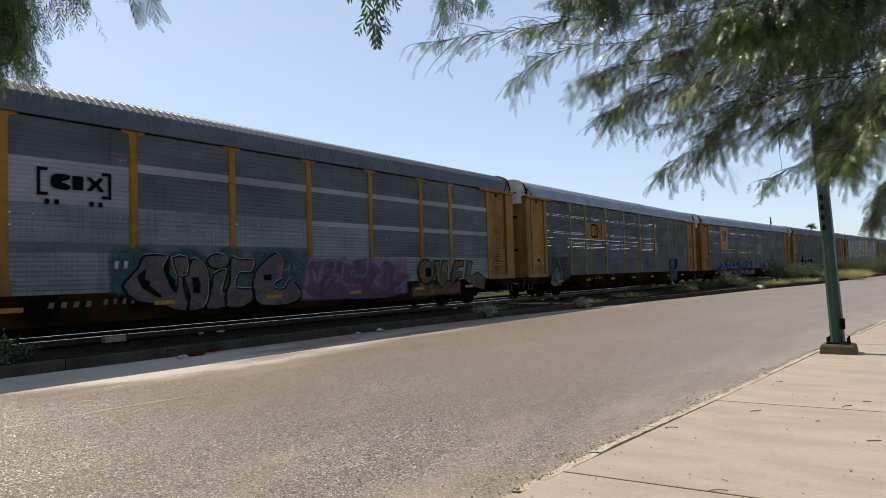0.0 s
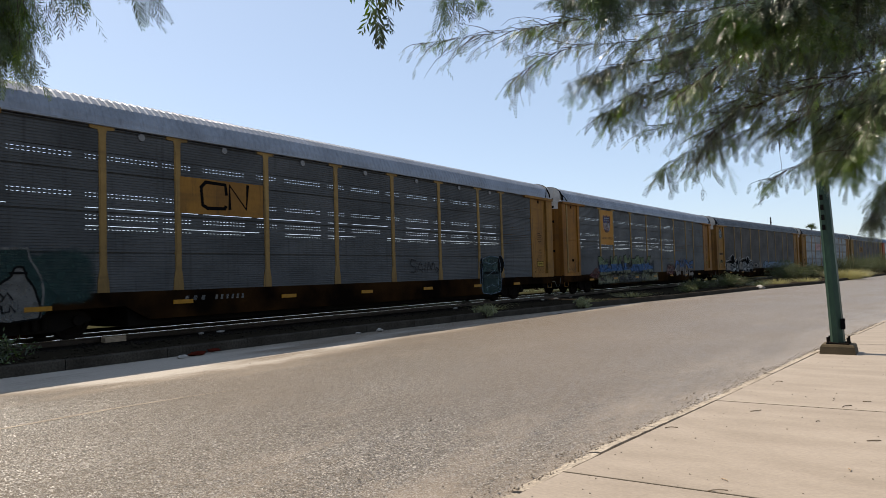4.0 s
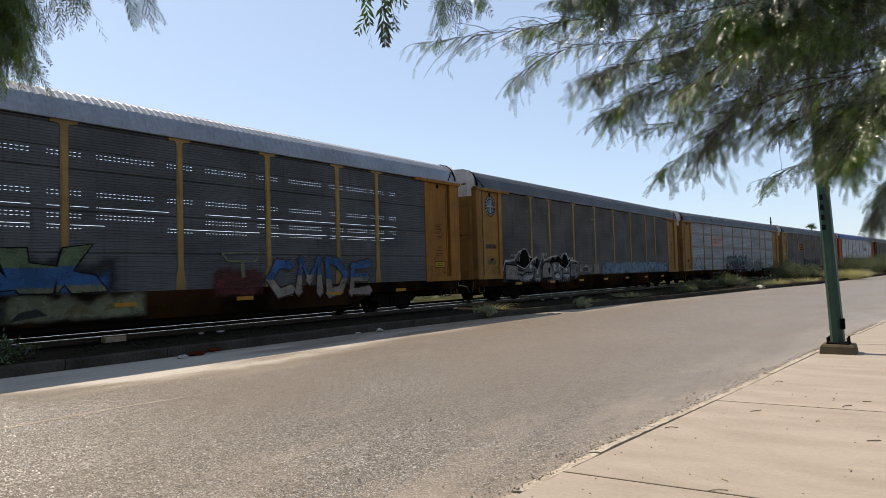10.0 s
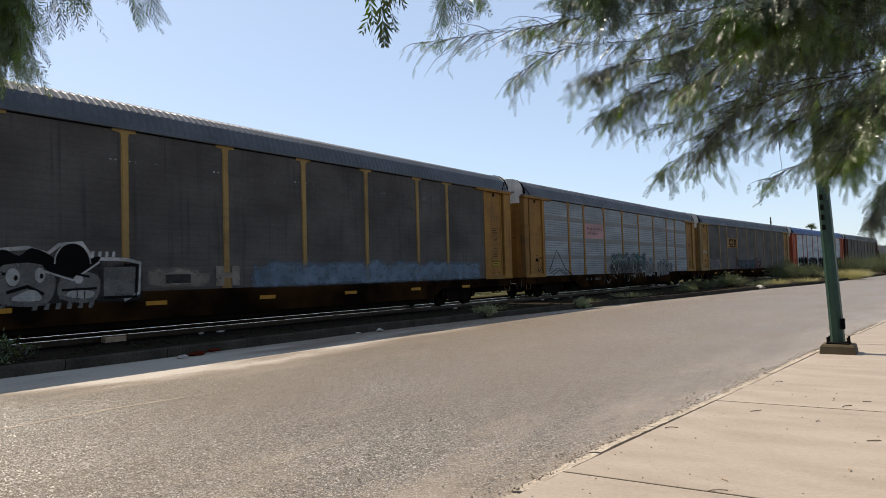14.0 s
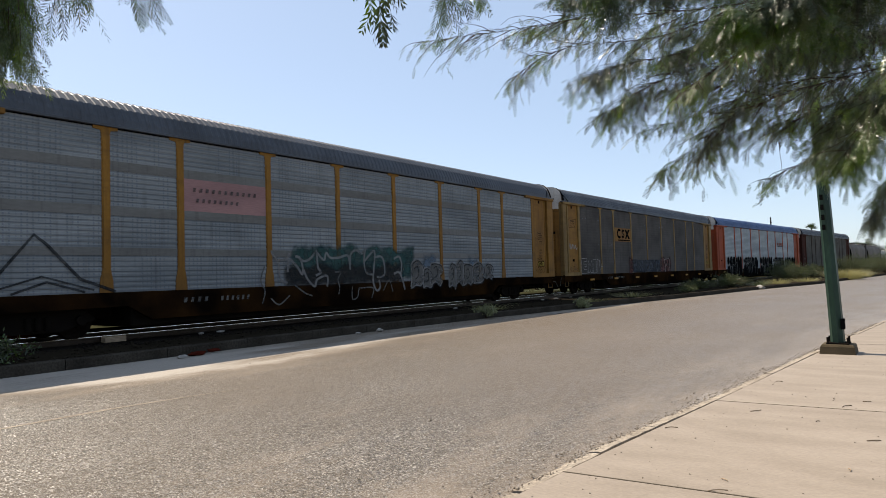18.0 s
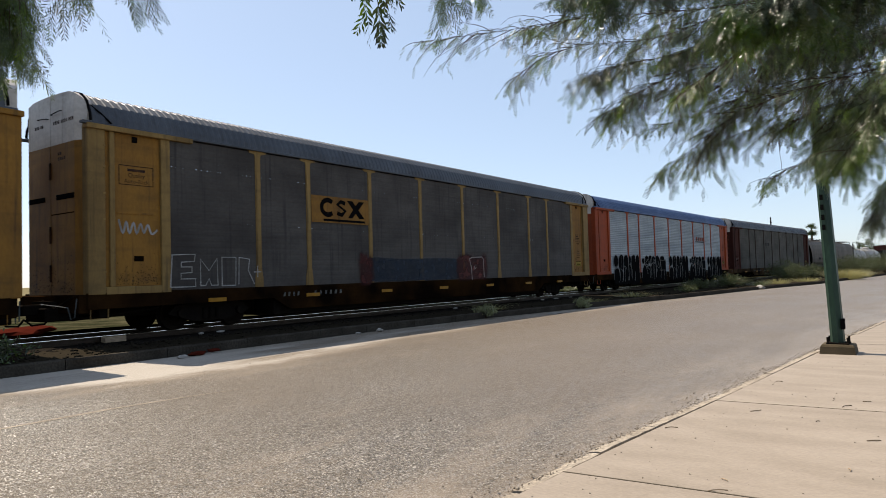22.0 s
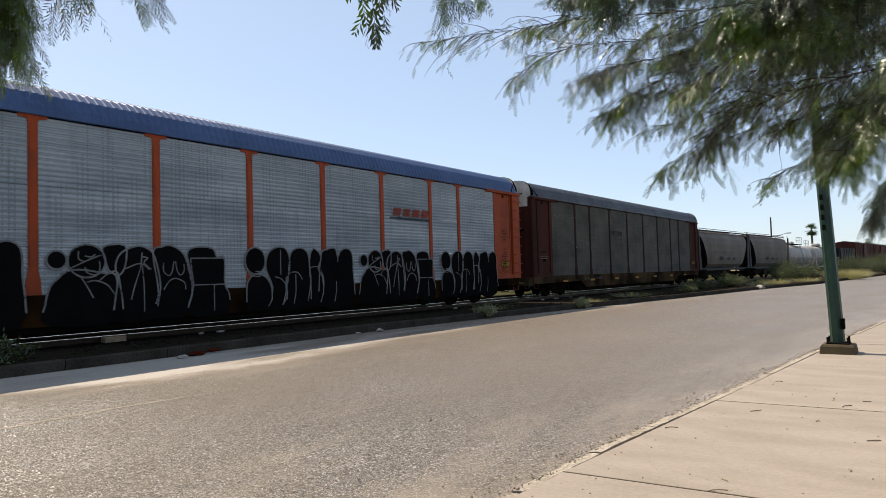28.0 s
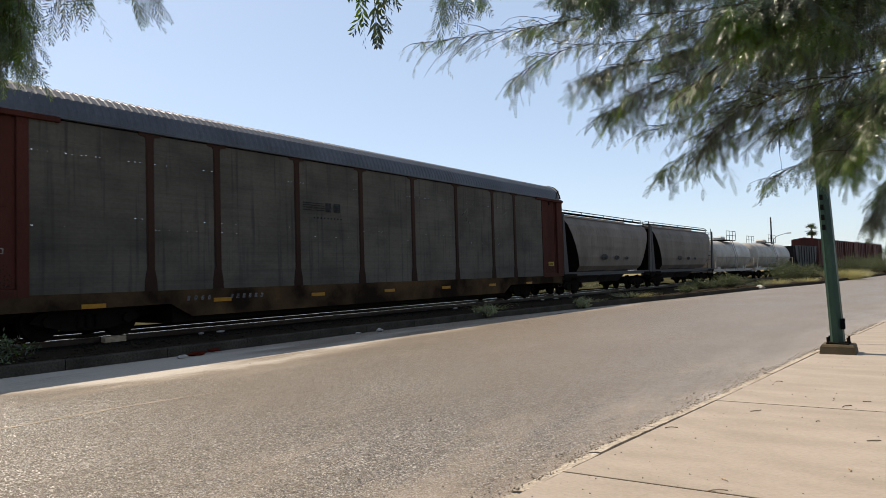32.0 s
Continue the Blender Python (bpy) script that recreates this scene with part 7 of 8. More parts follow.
def tank_car(length, label, mat="tank_white"):
    t = tagged(new("tank_car"), label, "rail car", "tank cars")
    h = length / 2 - 0.7
    bm = bmesh.new()
    n = 28
    secs = [[(r * math.cos(2 * math.pi * k / n), y, 2.3 + r * math.sin(2 * math.pi * k / n)) for k in range(n)] for y, r in ((-h, 0.4), (-h + 0.12, 0.95), (-h + 0.4, 1.3), (-h + 0.6, 1.34), (h - 0.6, 1.34), (h - 0.4, 1.3), (h - 0.12, 0.95), (h, 0.4))]
    sweep(bm, secs)
    part("tank", bm, mat, t, smooth=True)
    for sx in (-1, 1):
        part("side_sill", boxed(*sorted((sx * 1.05, sx * 1.2)), -h - 0.2, h + 0.2, 0.85, 1.08), mat, t)
        bm = bmesh.new()
        tube(bm, [(sx * 1.5, -h, 2.1), (sx * 1.5, h, 2.1)], 0.03, 5)
        for k in range(5):
            y = -h + 2 * h * k / 4
            tube(bm, [(sx * 1.5, y, 2.1), (sx * 1.35, y, 1.0)], 0.025, 4)
        part("grab_rail", bm, "white_paint", t)
        for q in (-0.25, 0.25):
            bm = bmesh.new()
            tube(bm, [(sx * 1.45, q, 0.9), (sx * 1.5, q, 2.3), (sx * 1.1, q, 3.7)], 0.03, 5)
            part("ladder_rail", bm, "white_paint", t)
    part("dome", boxed(-0.45, 0.45, -0.5, 0.5, 3.6, 4.05, bevel=0.12), mat, t)
    part("platform", boxed(-1.1, 1.1, -1.3, 1.3, 3.66, 3.71), "dark_steel", t)
    bm = bmesh.new()
    for x in (-1.1, 1.1):
        for z in (4.1, 4.5):
            tube(bm, [(x, -1.3, z), (x, 1.3, z)], 0.02, 4)
        for y in (-1.3, -0.45, 0.45, 1.3):
            tube(bm, [(x, y, 3.7), (x, y, 4.5)], 0.02, 4)
    part("railing", bm, "dark_steel", t)
    for e in (-1, 1):
        part("end_sill", boxed(-1.3, 1.3, *sorted((e * h, e * (h + 0.35))), 0.75, 1.0), mat, t)
        part("coupler", boxed(-0.12, 0.12, *sorted((e * h, e * length / 2)), 0.55, 0.8), "dark_steel", t)
        part("cradle", boxed(-1.1, 1.1, *sorted((e * (h - 2.2), e * (h - 1.4))), 0.8, 1.25), mat, t)
        bogie(t, e * (h - 1.6))
    return t


def open_hopper(length, label):
    t = tagged(new("gondola_car"), label, "rail car")
    h = length / 2 - 0.4
    bm = bmesh.new()
    sweep(bm, [[(x, a, z) for a, z in ((-h, 3.45), (-h + 1.6, 1.1), (h - 1.6, 1.1), (h, 3.45), (h - 0.15, 3.45), (h - 1.7, 1.3), (-h + 1.7, 1.3), (-h + 0.15, 3.45))] for x in (-1.5, 1.5)])
    part("body", bm, "black_car", t)
    for sx in (-1, 1):
        bm = bmesh.new()
        sweep(bm, [[(x, a, z) for a, z in ((-h, 3.5), (-h + 0.4, 1.9), (-h + 1.6, 1.0), (h - 1.6, 1.0), (h - 0.4, 1.9), (h, 3.5))] for x in (sx * 1.46, sx * 1.54)])
        part("side", bm, "black_car", t)
        for k in range(7):
            y = -h + 1.5 + (2 * h - 3) * k / 6
            part("rib", boxed(*sorted((sx * 1.54, sx * 1.62)), y - 0.05, y + 0.05, 1.1, 3.45), "black_car", t)
    for e in (-1, 1):
        part("platform", boxed(-1.5, 1.5, *sorted((e * (h - 1.5), e * (h + 0.2))), 0.85, 1.0), "dark_steel", t)
        bm = bmesh.new()
        for x in (-1.4, 1.4):
            tube(bm, [(x, e * (h + 0.1), 1.0), (x, e * (h + 0.1), 3.5)], 0.04, 5)
        part("end_post", bm, "black_car", t)
        part("coupler", boxed(-0.12, 0.12, *sorted((e * h, e * length / 2)), 0.55, 0.8), "dark_steel", t)
        bogie(t, e * (h - 1.4))
    return t


def box_car(length, label, mat, roof):
    t = tagged(new("box_car"), label, "rail car", "red box cars")
    h = length / 2 - 0.45
    bm = bmesh.new()
    sweep(bm, [[(x, y, z) for x, z in ((-1.5, 1.0), (1.5, 1.0), (1.5, 4.4), (-1.5, 4.4))] for y in (-h, h)])
    part("body", bm, mat, t)
    bm = bmesh.new()
    sweep(bm, [[(x, y, z) for x, z in ((-1.55, 4.402), (1.55, 4.402), (1.5, 4.52), (0, 4.75), (-1.5, 4.52))] for y in (-h - 0.05, h + 0.05)])
    part("roof", bm, roof, t)
    for sx in (-1, 1):
        for k in range(13):
            y = -h + 0.1 + (2 * h - 0.2) * k / 12
            part("rib", shared("boxrib_%s" % mat, lambda: boxed(-0.03, 0.03, -0.05, 0.05, 1.05, 4.35), mat), None, t, loc=(sx * 1.53, y, 0))
        part("sliding_door", boxed(*sorted((sx * 1.57, sx * 1.63)), -1.6, 1.6, 1.1, 4.3, bevel=0.02), mat, t)
    part("underframe", boxed(-1.3, 1.3, -h, h, 0.7, 1.0), "dark_steel", t)
    for e in (-1, 1):
        part("coupler", boxed(-0.12, 0.12, *sorted((e * h, e * length / 2)), 0.55, 0.8), "dark_steel", t)
        bogie(t, e * (h - 1.7))
    return t


TAIL = [
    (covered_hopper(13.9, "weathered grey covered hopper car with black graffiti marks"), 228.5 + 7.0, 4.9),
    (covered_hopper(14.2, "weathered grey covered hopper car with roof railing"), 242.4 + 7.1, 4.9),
    (tank_car(12.2, "dusty white tank car with railed dome platform"), 256.6 + 6.1, 3.8),
    (tank_car(14.2, "dusty pale tank car with stained belly"), 268.8 + 7.1, 4.8),
    (open_hopper(11.0, "black open hopper car with sloped ends"), 283.0 + 5.5, 3.7),
    (box_car(16.5, "rusty red box car with ribbed sides", "red_car", "red_car"), 294.0 + 8.25, 6.0),
    (box_car(16.5, "faded red box car with ribbed sides", "red_car", "red_car"), 310.5 + 8.25, 6.0),
    (box_car(16.5, "dark red box car with ribbed sides", "red_car", "red_car"), 327.0 + 8.25, 6.0),
]
TRAIN += TAIL


# ---- plants ----
SWAY = []


def leaf_shape(length, pairs, leaflet, width, droop):
    """One feather-like leaf hanging along -z: a thin stalk and paired leaflets, as points and faces."""
    v, f = [], []

    def quad(a, b, c, d):
        f.append(tuple(range(len(v), len(v) + 4)))
        v.extend((a, b, c, d))
    w = 0.0012
    quad((-w, 0, 0), (w, 0, 0), (w * 0.4, 0, -length), (-w * 0.4, 0, -length))
    for i in range(pairs):
        t = 0.14 + 0.86 * i / (pairs - 1)
        s = leaflet * (0.65 + 0.7 * math.sin(math.pi * min(1, t * 0.9 + 0.1)))
        for k in (-1, 1):
            a = Vector((0, 0, -length * t))
            d = Vector((k * math.cos(droop), 0.15 * ((i * 7) % 5 - 2), -math.sin(droop)))
            u = Vector((-d.z, 0, d.x)).normalized() * width * (1 if k > 0 else -1)
            quad(tuple(a), tuple(a + d * s * 0.5 + u), tuple(a + d * s), tuple(a + d * s * 0.5 - u))
    return np.array(v), np.array(f)


class Leaves:
    """Gathers leaves, and links them as one mesh."""

    def __init__(self):
        self.v, self.f, self.n = [], [], 0

    def add(self, shape, place, rot, scale=1.0):
        v, f = shape
        r = np.array(rot.to_matrix())
        self.v.append((v * scale) @ r.T + np.array(place))
        self.f.append(f + self.n)
        self.n += len(v)

    def link(self, name, mat, parent, label="", loc=(0, 0, 0)):
        me = bpy.data.meshes.new(name)
        if self.v:
            me.from_pydata((np.concatenate(self.v) - np.array(loc)).tolist(), [], np.concatenate(self.f).tolist())
        me.materials.append(M[mat])
        ob = new(name, me)
        ob.parent = parent
        ob.location = loc
        return tagged(ob, label, kind="stuff")


FINE = [leaf_shape(0.09 + 0.015 * k, 7 + k, 0.0175, 0.0029, 0.35 + 0.12 * (k % 3)) for k in range(4)]
BROAD = [leaf_shape(0.17 + 0.03 * k, 8 + k, 0.042, 0.0032, 0.85 + 0.1 * k) for k in range(3)]
WIDE = [leaf_shape(0.15 + 0.03 * k, 5 + k, 0.055, 0.0075, 0.9 + 0.1 * k) for k in range(3)]


def spline(pts, n):
    """Points of a smooth line through pts."""
    pts = [Vector(p) for p in pts]
    out = []
    for i in range(len(pts) - 1):
        p0, p1, p2, p3 = pts[max(i - 1, 0)], pts[i], pts[i + 1], pts[min(i + 2, len(pts) - 1)]
        for j in range(n):
            t = j / n
            out.append(0.5 * (2 * p1 + (p2 - p0) * t + (2 * p0 - 5 * p1 + 4 * p2 - p3) * t * t + (3 * p1 - p0 - 3 * p2 + p3) * t ** 3))
    return out + [pts[-1]]


def bough(tree, pts, seed, r0, twigs, reach, dense, mat, bare=0.0, sway=0.08, shapes=FINE, scale=0.84):
    """A limb with drooping side twigs and hanging leaves."""
    rng = random.Random(seed)
    line = spline(pts, 8)
    foot = Vector(pts[0])
    bm = bmesh.new()
    n = len(line)
    tube(bm, [p - foot for p in line], [r0 * (1 - 0.86 * i / (n - 1)) for i in range(n)], 6)
    lv = Leaves()

    def hang(p, d, k, size=1.0):
        for _ in range(k):
            side = Vector((rng.gauss(0, 1), rng.gauss(0, 1), rng.gauss(0, 0.35)))
            way = (Vector((0, 0, -0.9)) + 0.5 * side + 0.55 * d).normalized()
            q = (-way).to_track_quat("Z", "X") @ Euler((0, 0, rng.uniform(0, 6.28))).to_quaternion()
            lv.add(rng.choice(shapes), p + side * 0.006, q, size * scale * rng.uniform(0.6, 1.2))
    for k in range(twigs):
        t = (k + rng.random()) / twigs
        t = 0.08 + 0.92 * t
        i = min(int(t * (n - 1)), n - 2)
        p = line[i].lerp(line[i + 1], t * (n - 1) - i)
        d = (line[i + 1] - line[i]).normalized()
        side = d.cross(Vector((0, 0, 1))).normalized() * rng.choice((-1, 1))
        way = (d * rng.uniform(0.35, 1.0) + side * rng.uniform(0.0, 0.9) + Vector((0, 0, rng.uniform(-0.85 + 0.5 * t, 0.35)))).normalized()
        size = reach * rng.uniform(0.45, 1.2) * (1 - 0.6 * t)
        pts2, q = [p], p.copy()
        m = 7
        for j in range(m):
            way = (way + Vector((rng.gauss(0, 0.2), rng.gauss(0, 0.2), -0.05 - 0.012 * j + rng.gauss(0, 0.1)))).normalized()
            q = q + way * size / m
            pts2.append(q.copy())
        tube(bm, [a - foot for a in pts2], [0.0024 * (1 - 0.7 * j / m) for j in range(m + 1)], 3)
        for a, b in zip(pts2, pts2[1:]):
            for s in range(dense):
                if rng.random() > bare:
                    hang(a.lerp(b, (s + rng.random()) / dense), (b - a).normalized(), 1, 1.08 - 0.38 * t)
    for i in range(n // 3, n - 1):
        hang(line[i], (line[i + 1] - line[i]).normalized(), 1 if rng.random() < 0.6 else 0, 0.7)
    limb = part("branch", bm, "twig", tree, loc=foot)
    lv.link("leaves", mat, limb, "drooping feathery leaves", (0, 0, 0))
    limb.children[0].location = -foot
    if sway:
        SWAY.append((limb, tuple(foot), sway, seed))
    return limb


def trunk(tree, pts, radii):
    part("trunk", tube(bmesh.new(), spline(pts, 4), [radii[0] + (radii[1] - radii[0]) * i / ((len(pts) - 1) * 4) for i in range((len(pts) - 1) * 4 + 1)], 12), "bark", tree)


def right_tree():
    t = tagged(new("pepper_tree"), "feathery green tree with drooping boughs over the pavement", "tree")
    trunk(t, [(1.75, 6.0, 0.0), (1.7, 5.95, 1.2), (1.45, 5.85, 2.4), (0.95, 5.6, 3.2)], (0.17, 0.07))
    for pts in ([(1.45, 5.85, 2.4), (0.8, 5.5, 2.6), (0.22, 5.21, 2.44)], [(1.6, 5.9, 1.8), (0.8, 5.0, 2.3), (0.27, 4.24, 2.39)], [(0.95, 5.6, 3.2), (0.5, 4.4, 3.1), (0.06, 3.28, 2.74)], [(0.95, 5.6, 3.2), (0.5, 5.5, 3.3), (0.08, 5.32, 3.18)]):
        part("limb", tube(bmesh.new(), spline(pts, 5), [0.045 - 0.035 * i / ((len(pts) - 1) * 5) for i in range((len(pts) - 1) * 5 + 1)], 8), "bark", t)
    b = bough
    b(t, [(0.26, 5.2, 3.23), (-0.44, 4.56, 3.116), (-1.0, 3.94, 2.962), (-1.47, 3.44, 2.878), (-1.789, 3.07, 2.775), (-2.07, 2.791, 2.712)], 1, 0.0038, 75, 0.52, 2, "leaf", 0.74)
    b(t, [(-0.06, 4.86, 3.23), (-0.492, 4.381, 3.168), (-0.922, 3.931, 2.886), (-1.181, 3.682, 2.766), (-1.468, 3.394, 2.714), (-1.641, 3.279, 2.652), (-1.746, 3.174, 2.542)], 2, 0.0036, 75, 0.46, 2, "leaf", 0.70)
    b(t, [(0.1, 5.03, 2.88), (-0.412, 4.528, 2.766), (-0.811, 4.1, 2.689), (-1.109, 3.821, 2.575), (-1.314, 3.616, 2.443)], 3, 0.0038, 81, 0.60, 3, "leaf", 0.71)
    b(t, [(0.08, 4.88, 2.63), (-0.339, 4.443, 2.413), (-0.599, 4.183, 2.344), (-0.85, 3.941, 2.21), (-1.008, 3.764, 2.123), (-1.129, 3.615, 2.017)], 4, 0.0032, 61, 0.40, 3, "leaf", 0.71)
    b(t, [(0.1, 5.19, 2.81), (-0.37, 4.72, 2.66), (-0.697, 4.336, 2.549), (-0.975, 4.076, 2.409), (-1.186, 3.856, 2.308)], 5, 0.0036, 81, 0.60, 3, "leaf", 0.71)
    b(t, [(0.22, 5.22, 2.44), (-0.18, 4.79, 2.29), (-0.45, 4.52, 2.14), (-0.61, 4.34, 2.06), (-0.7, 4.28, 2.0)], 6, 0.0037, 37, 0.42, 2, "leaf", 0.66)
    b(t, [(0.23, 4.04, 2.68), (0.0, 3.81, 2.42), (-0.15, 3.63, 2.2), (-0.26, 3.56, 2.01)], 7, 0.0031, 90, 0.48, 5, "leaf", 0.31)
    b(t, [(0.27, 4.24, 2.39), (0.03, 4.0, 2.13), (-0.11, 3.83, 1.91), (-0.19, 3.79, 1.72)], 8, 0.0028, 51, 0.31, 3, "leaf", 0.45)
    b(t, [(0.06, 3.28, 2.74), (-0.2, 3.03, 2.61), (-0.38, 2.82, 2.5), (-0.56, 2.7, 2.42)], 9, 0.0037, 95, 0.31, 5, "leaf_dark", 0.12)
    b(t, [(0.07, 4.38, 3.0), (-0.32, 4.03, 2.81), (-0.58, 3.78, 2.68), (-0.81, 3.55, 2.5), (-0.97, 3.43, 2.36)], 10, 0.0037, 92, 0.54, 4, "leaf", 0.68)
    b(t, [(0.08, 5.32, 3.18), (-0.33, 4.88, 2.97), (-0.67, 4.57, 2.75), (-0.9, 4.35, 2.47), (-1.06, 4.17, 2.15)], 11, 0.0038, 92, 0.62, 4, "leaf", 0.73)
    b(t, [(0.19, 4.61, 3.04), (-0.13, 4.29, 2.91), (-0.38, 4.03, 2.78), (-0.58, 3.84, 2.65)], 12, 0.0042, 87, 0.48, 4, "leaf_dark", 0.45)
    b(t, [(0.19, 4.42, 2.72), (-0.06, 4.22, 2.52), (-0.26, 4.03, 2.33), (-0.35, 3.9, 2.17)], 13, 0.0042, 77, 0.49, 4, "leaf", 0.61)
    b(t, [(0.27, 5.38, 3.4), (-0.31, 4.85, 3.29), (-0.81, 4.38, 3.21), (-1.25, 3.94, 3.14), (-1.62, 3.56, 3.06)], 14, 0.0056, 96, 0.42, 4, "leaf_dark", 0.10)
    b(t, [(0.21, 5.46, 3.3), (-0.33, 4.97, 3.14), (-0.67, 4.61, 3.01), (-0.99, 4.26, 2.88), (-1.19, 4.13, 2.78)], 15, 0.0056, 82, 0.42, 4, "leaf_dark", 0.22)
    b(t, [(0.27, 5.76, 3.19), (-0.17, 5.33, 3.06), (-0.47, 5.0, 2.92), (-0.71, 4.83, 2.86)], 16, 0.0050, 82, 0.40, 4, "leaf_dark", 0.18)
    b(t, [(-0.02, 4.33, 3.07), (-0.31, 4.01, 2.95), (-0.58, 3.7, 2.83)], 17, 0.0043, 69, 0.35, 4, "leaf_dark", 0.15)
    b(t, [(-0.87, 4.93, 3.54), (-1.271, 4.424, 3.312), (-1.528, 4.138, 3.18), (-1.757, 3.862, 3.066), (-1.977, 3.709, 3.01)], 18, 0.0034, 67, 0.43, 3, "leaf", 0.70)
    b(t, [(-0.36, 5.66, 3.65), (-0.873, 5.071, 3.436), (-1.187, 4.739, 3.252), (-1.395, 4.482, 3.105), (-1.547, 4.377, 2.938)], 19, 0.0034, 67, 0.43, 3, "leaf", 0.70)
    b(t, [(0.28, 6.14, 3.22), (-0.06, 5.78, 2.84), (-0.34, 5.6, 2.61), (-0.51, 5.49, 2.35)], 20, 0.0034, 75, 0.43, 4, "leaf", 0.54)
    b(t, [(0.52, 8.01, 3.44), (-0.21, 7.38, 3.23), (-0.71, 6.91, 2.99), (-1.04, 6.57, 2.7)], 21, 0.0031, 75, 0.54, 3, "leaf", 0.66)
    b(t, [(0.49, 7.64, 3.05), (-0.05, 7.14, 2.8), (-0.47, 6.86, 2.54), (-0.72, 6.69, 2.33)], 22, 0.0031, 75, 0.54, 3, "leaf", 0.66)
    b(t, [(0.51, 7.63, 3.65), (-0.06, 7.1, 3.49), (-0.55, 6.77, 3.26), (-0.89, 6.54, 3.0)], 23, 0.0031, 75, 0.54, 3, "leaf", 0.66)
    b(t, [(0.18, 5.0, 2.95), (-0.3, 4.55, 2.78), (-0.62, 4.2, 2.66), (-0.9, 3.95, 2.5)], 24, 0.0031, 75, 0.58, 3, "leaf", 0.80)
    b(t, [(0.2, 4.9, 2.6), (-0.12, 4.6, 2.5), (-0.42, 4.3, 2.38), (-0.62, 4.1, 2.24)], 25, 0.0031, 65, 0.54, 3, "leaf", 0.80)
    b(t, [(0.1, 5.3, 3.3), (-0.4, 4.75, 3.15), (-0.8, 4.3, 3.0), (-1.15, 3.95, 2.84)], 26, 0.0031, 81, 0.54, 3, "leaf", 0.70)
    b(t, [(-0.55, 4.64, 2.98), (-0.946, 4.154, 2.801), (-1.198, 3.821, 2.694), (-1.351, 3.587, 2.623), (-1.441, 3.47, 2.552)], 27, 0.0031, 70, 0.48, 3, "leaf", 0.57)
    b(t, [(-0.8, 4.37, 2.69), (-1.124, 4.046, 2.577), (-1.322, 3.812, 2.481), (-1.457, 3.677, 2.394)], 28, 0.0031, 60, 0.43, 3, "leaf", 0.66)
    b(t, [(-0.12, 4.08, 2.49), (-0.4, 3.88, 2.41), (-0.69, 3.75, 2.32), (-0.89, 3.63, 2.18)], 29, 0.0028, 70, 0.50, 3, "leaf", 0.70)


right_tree()


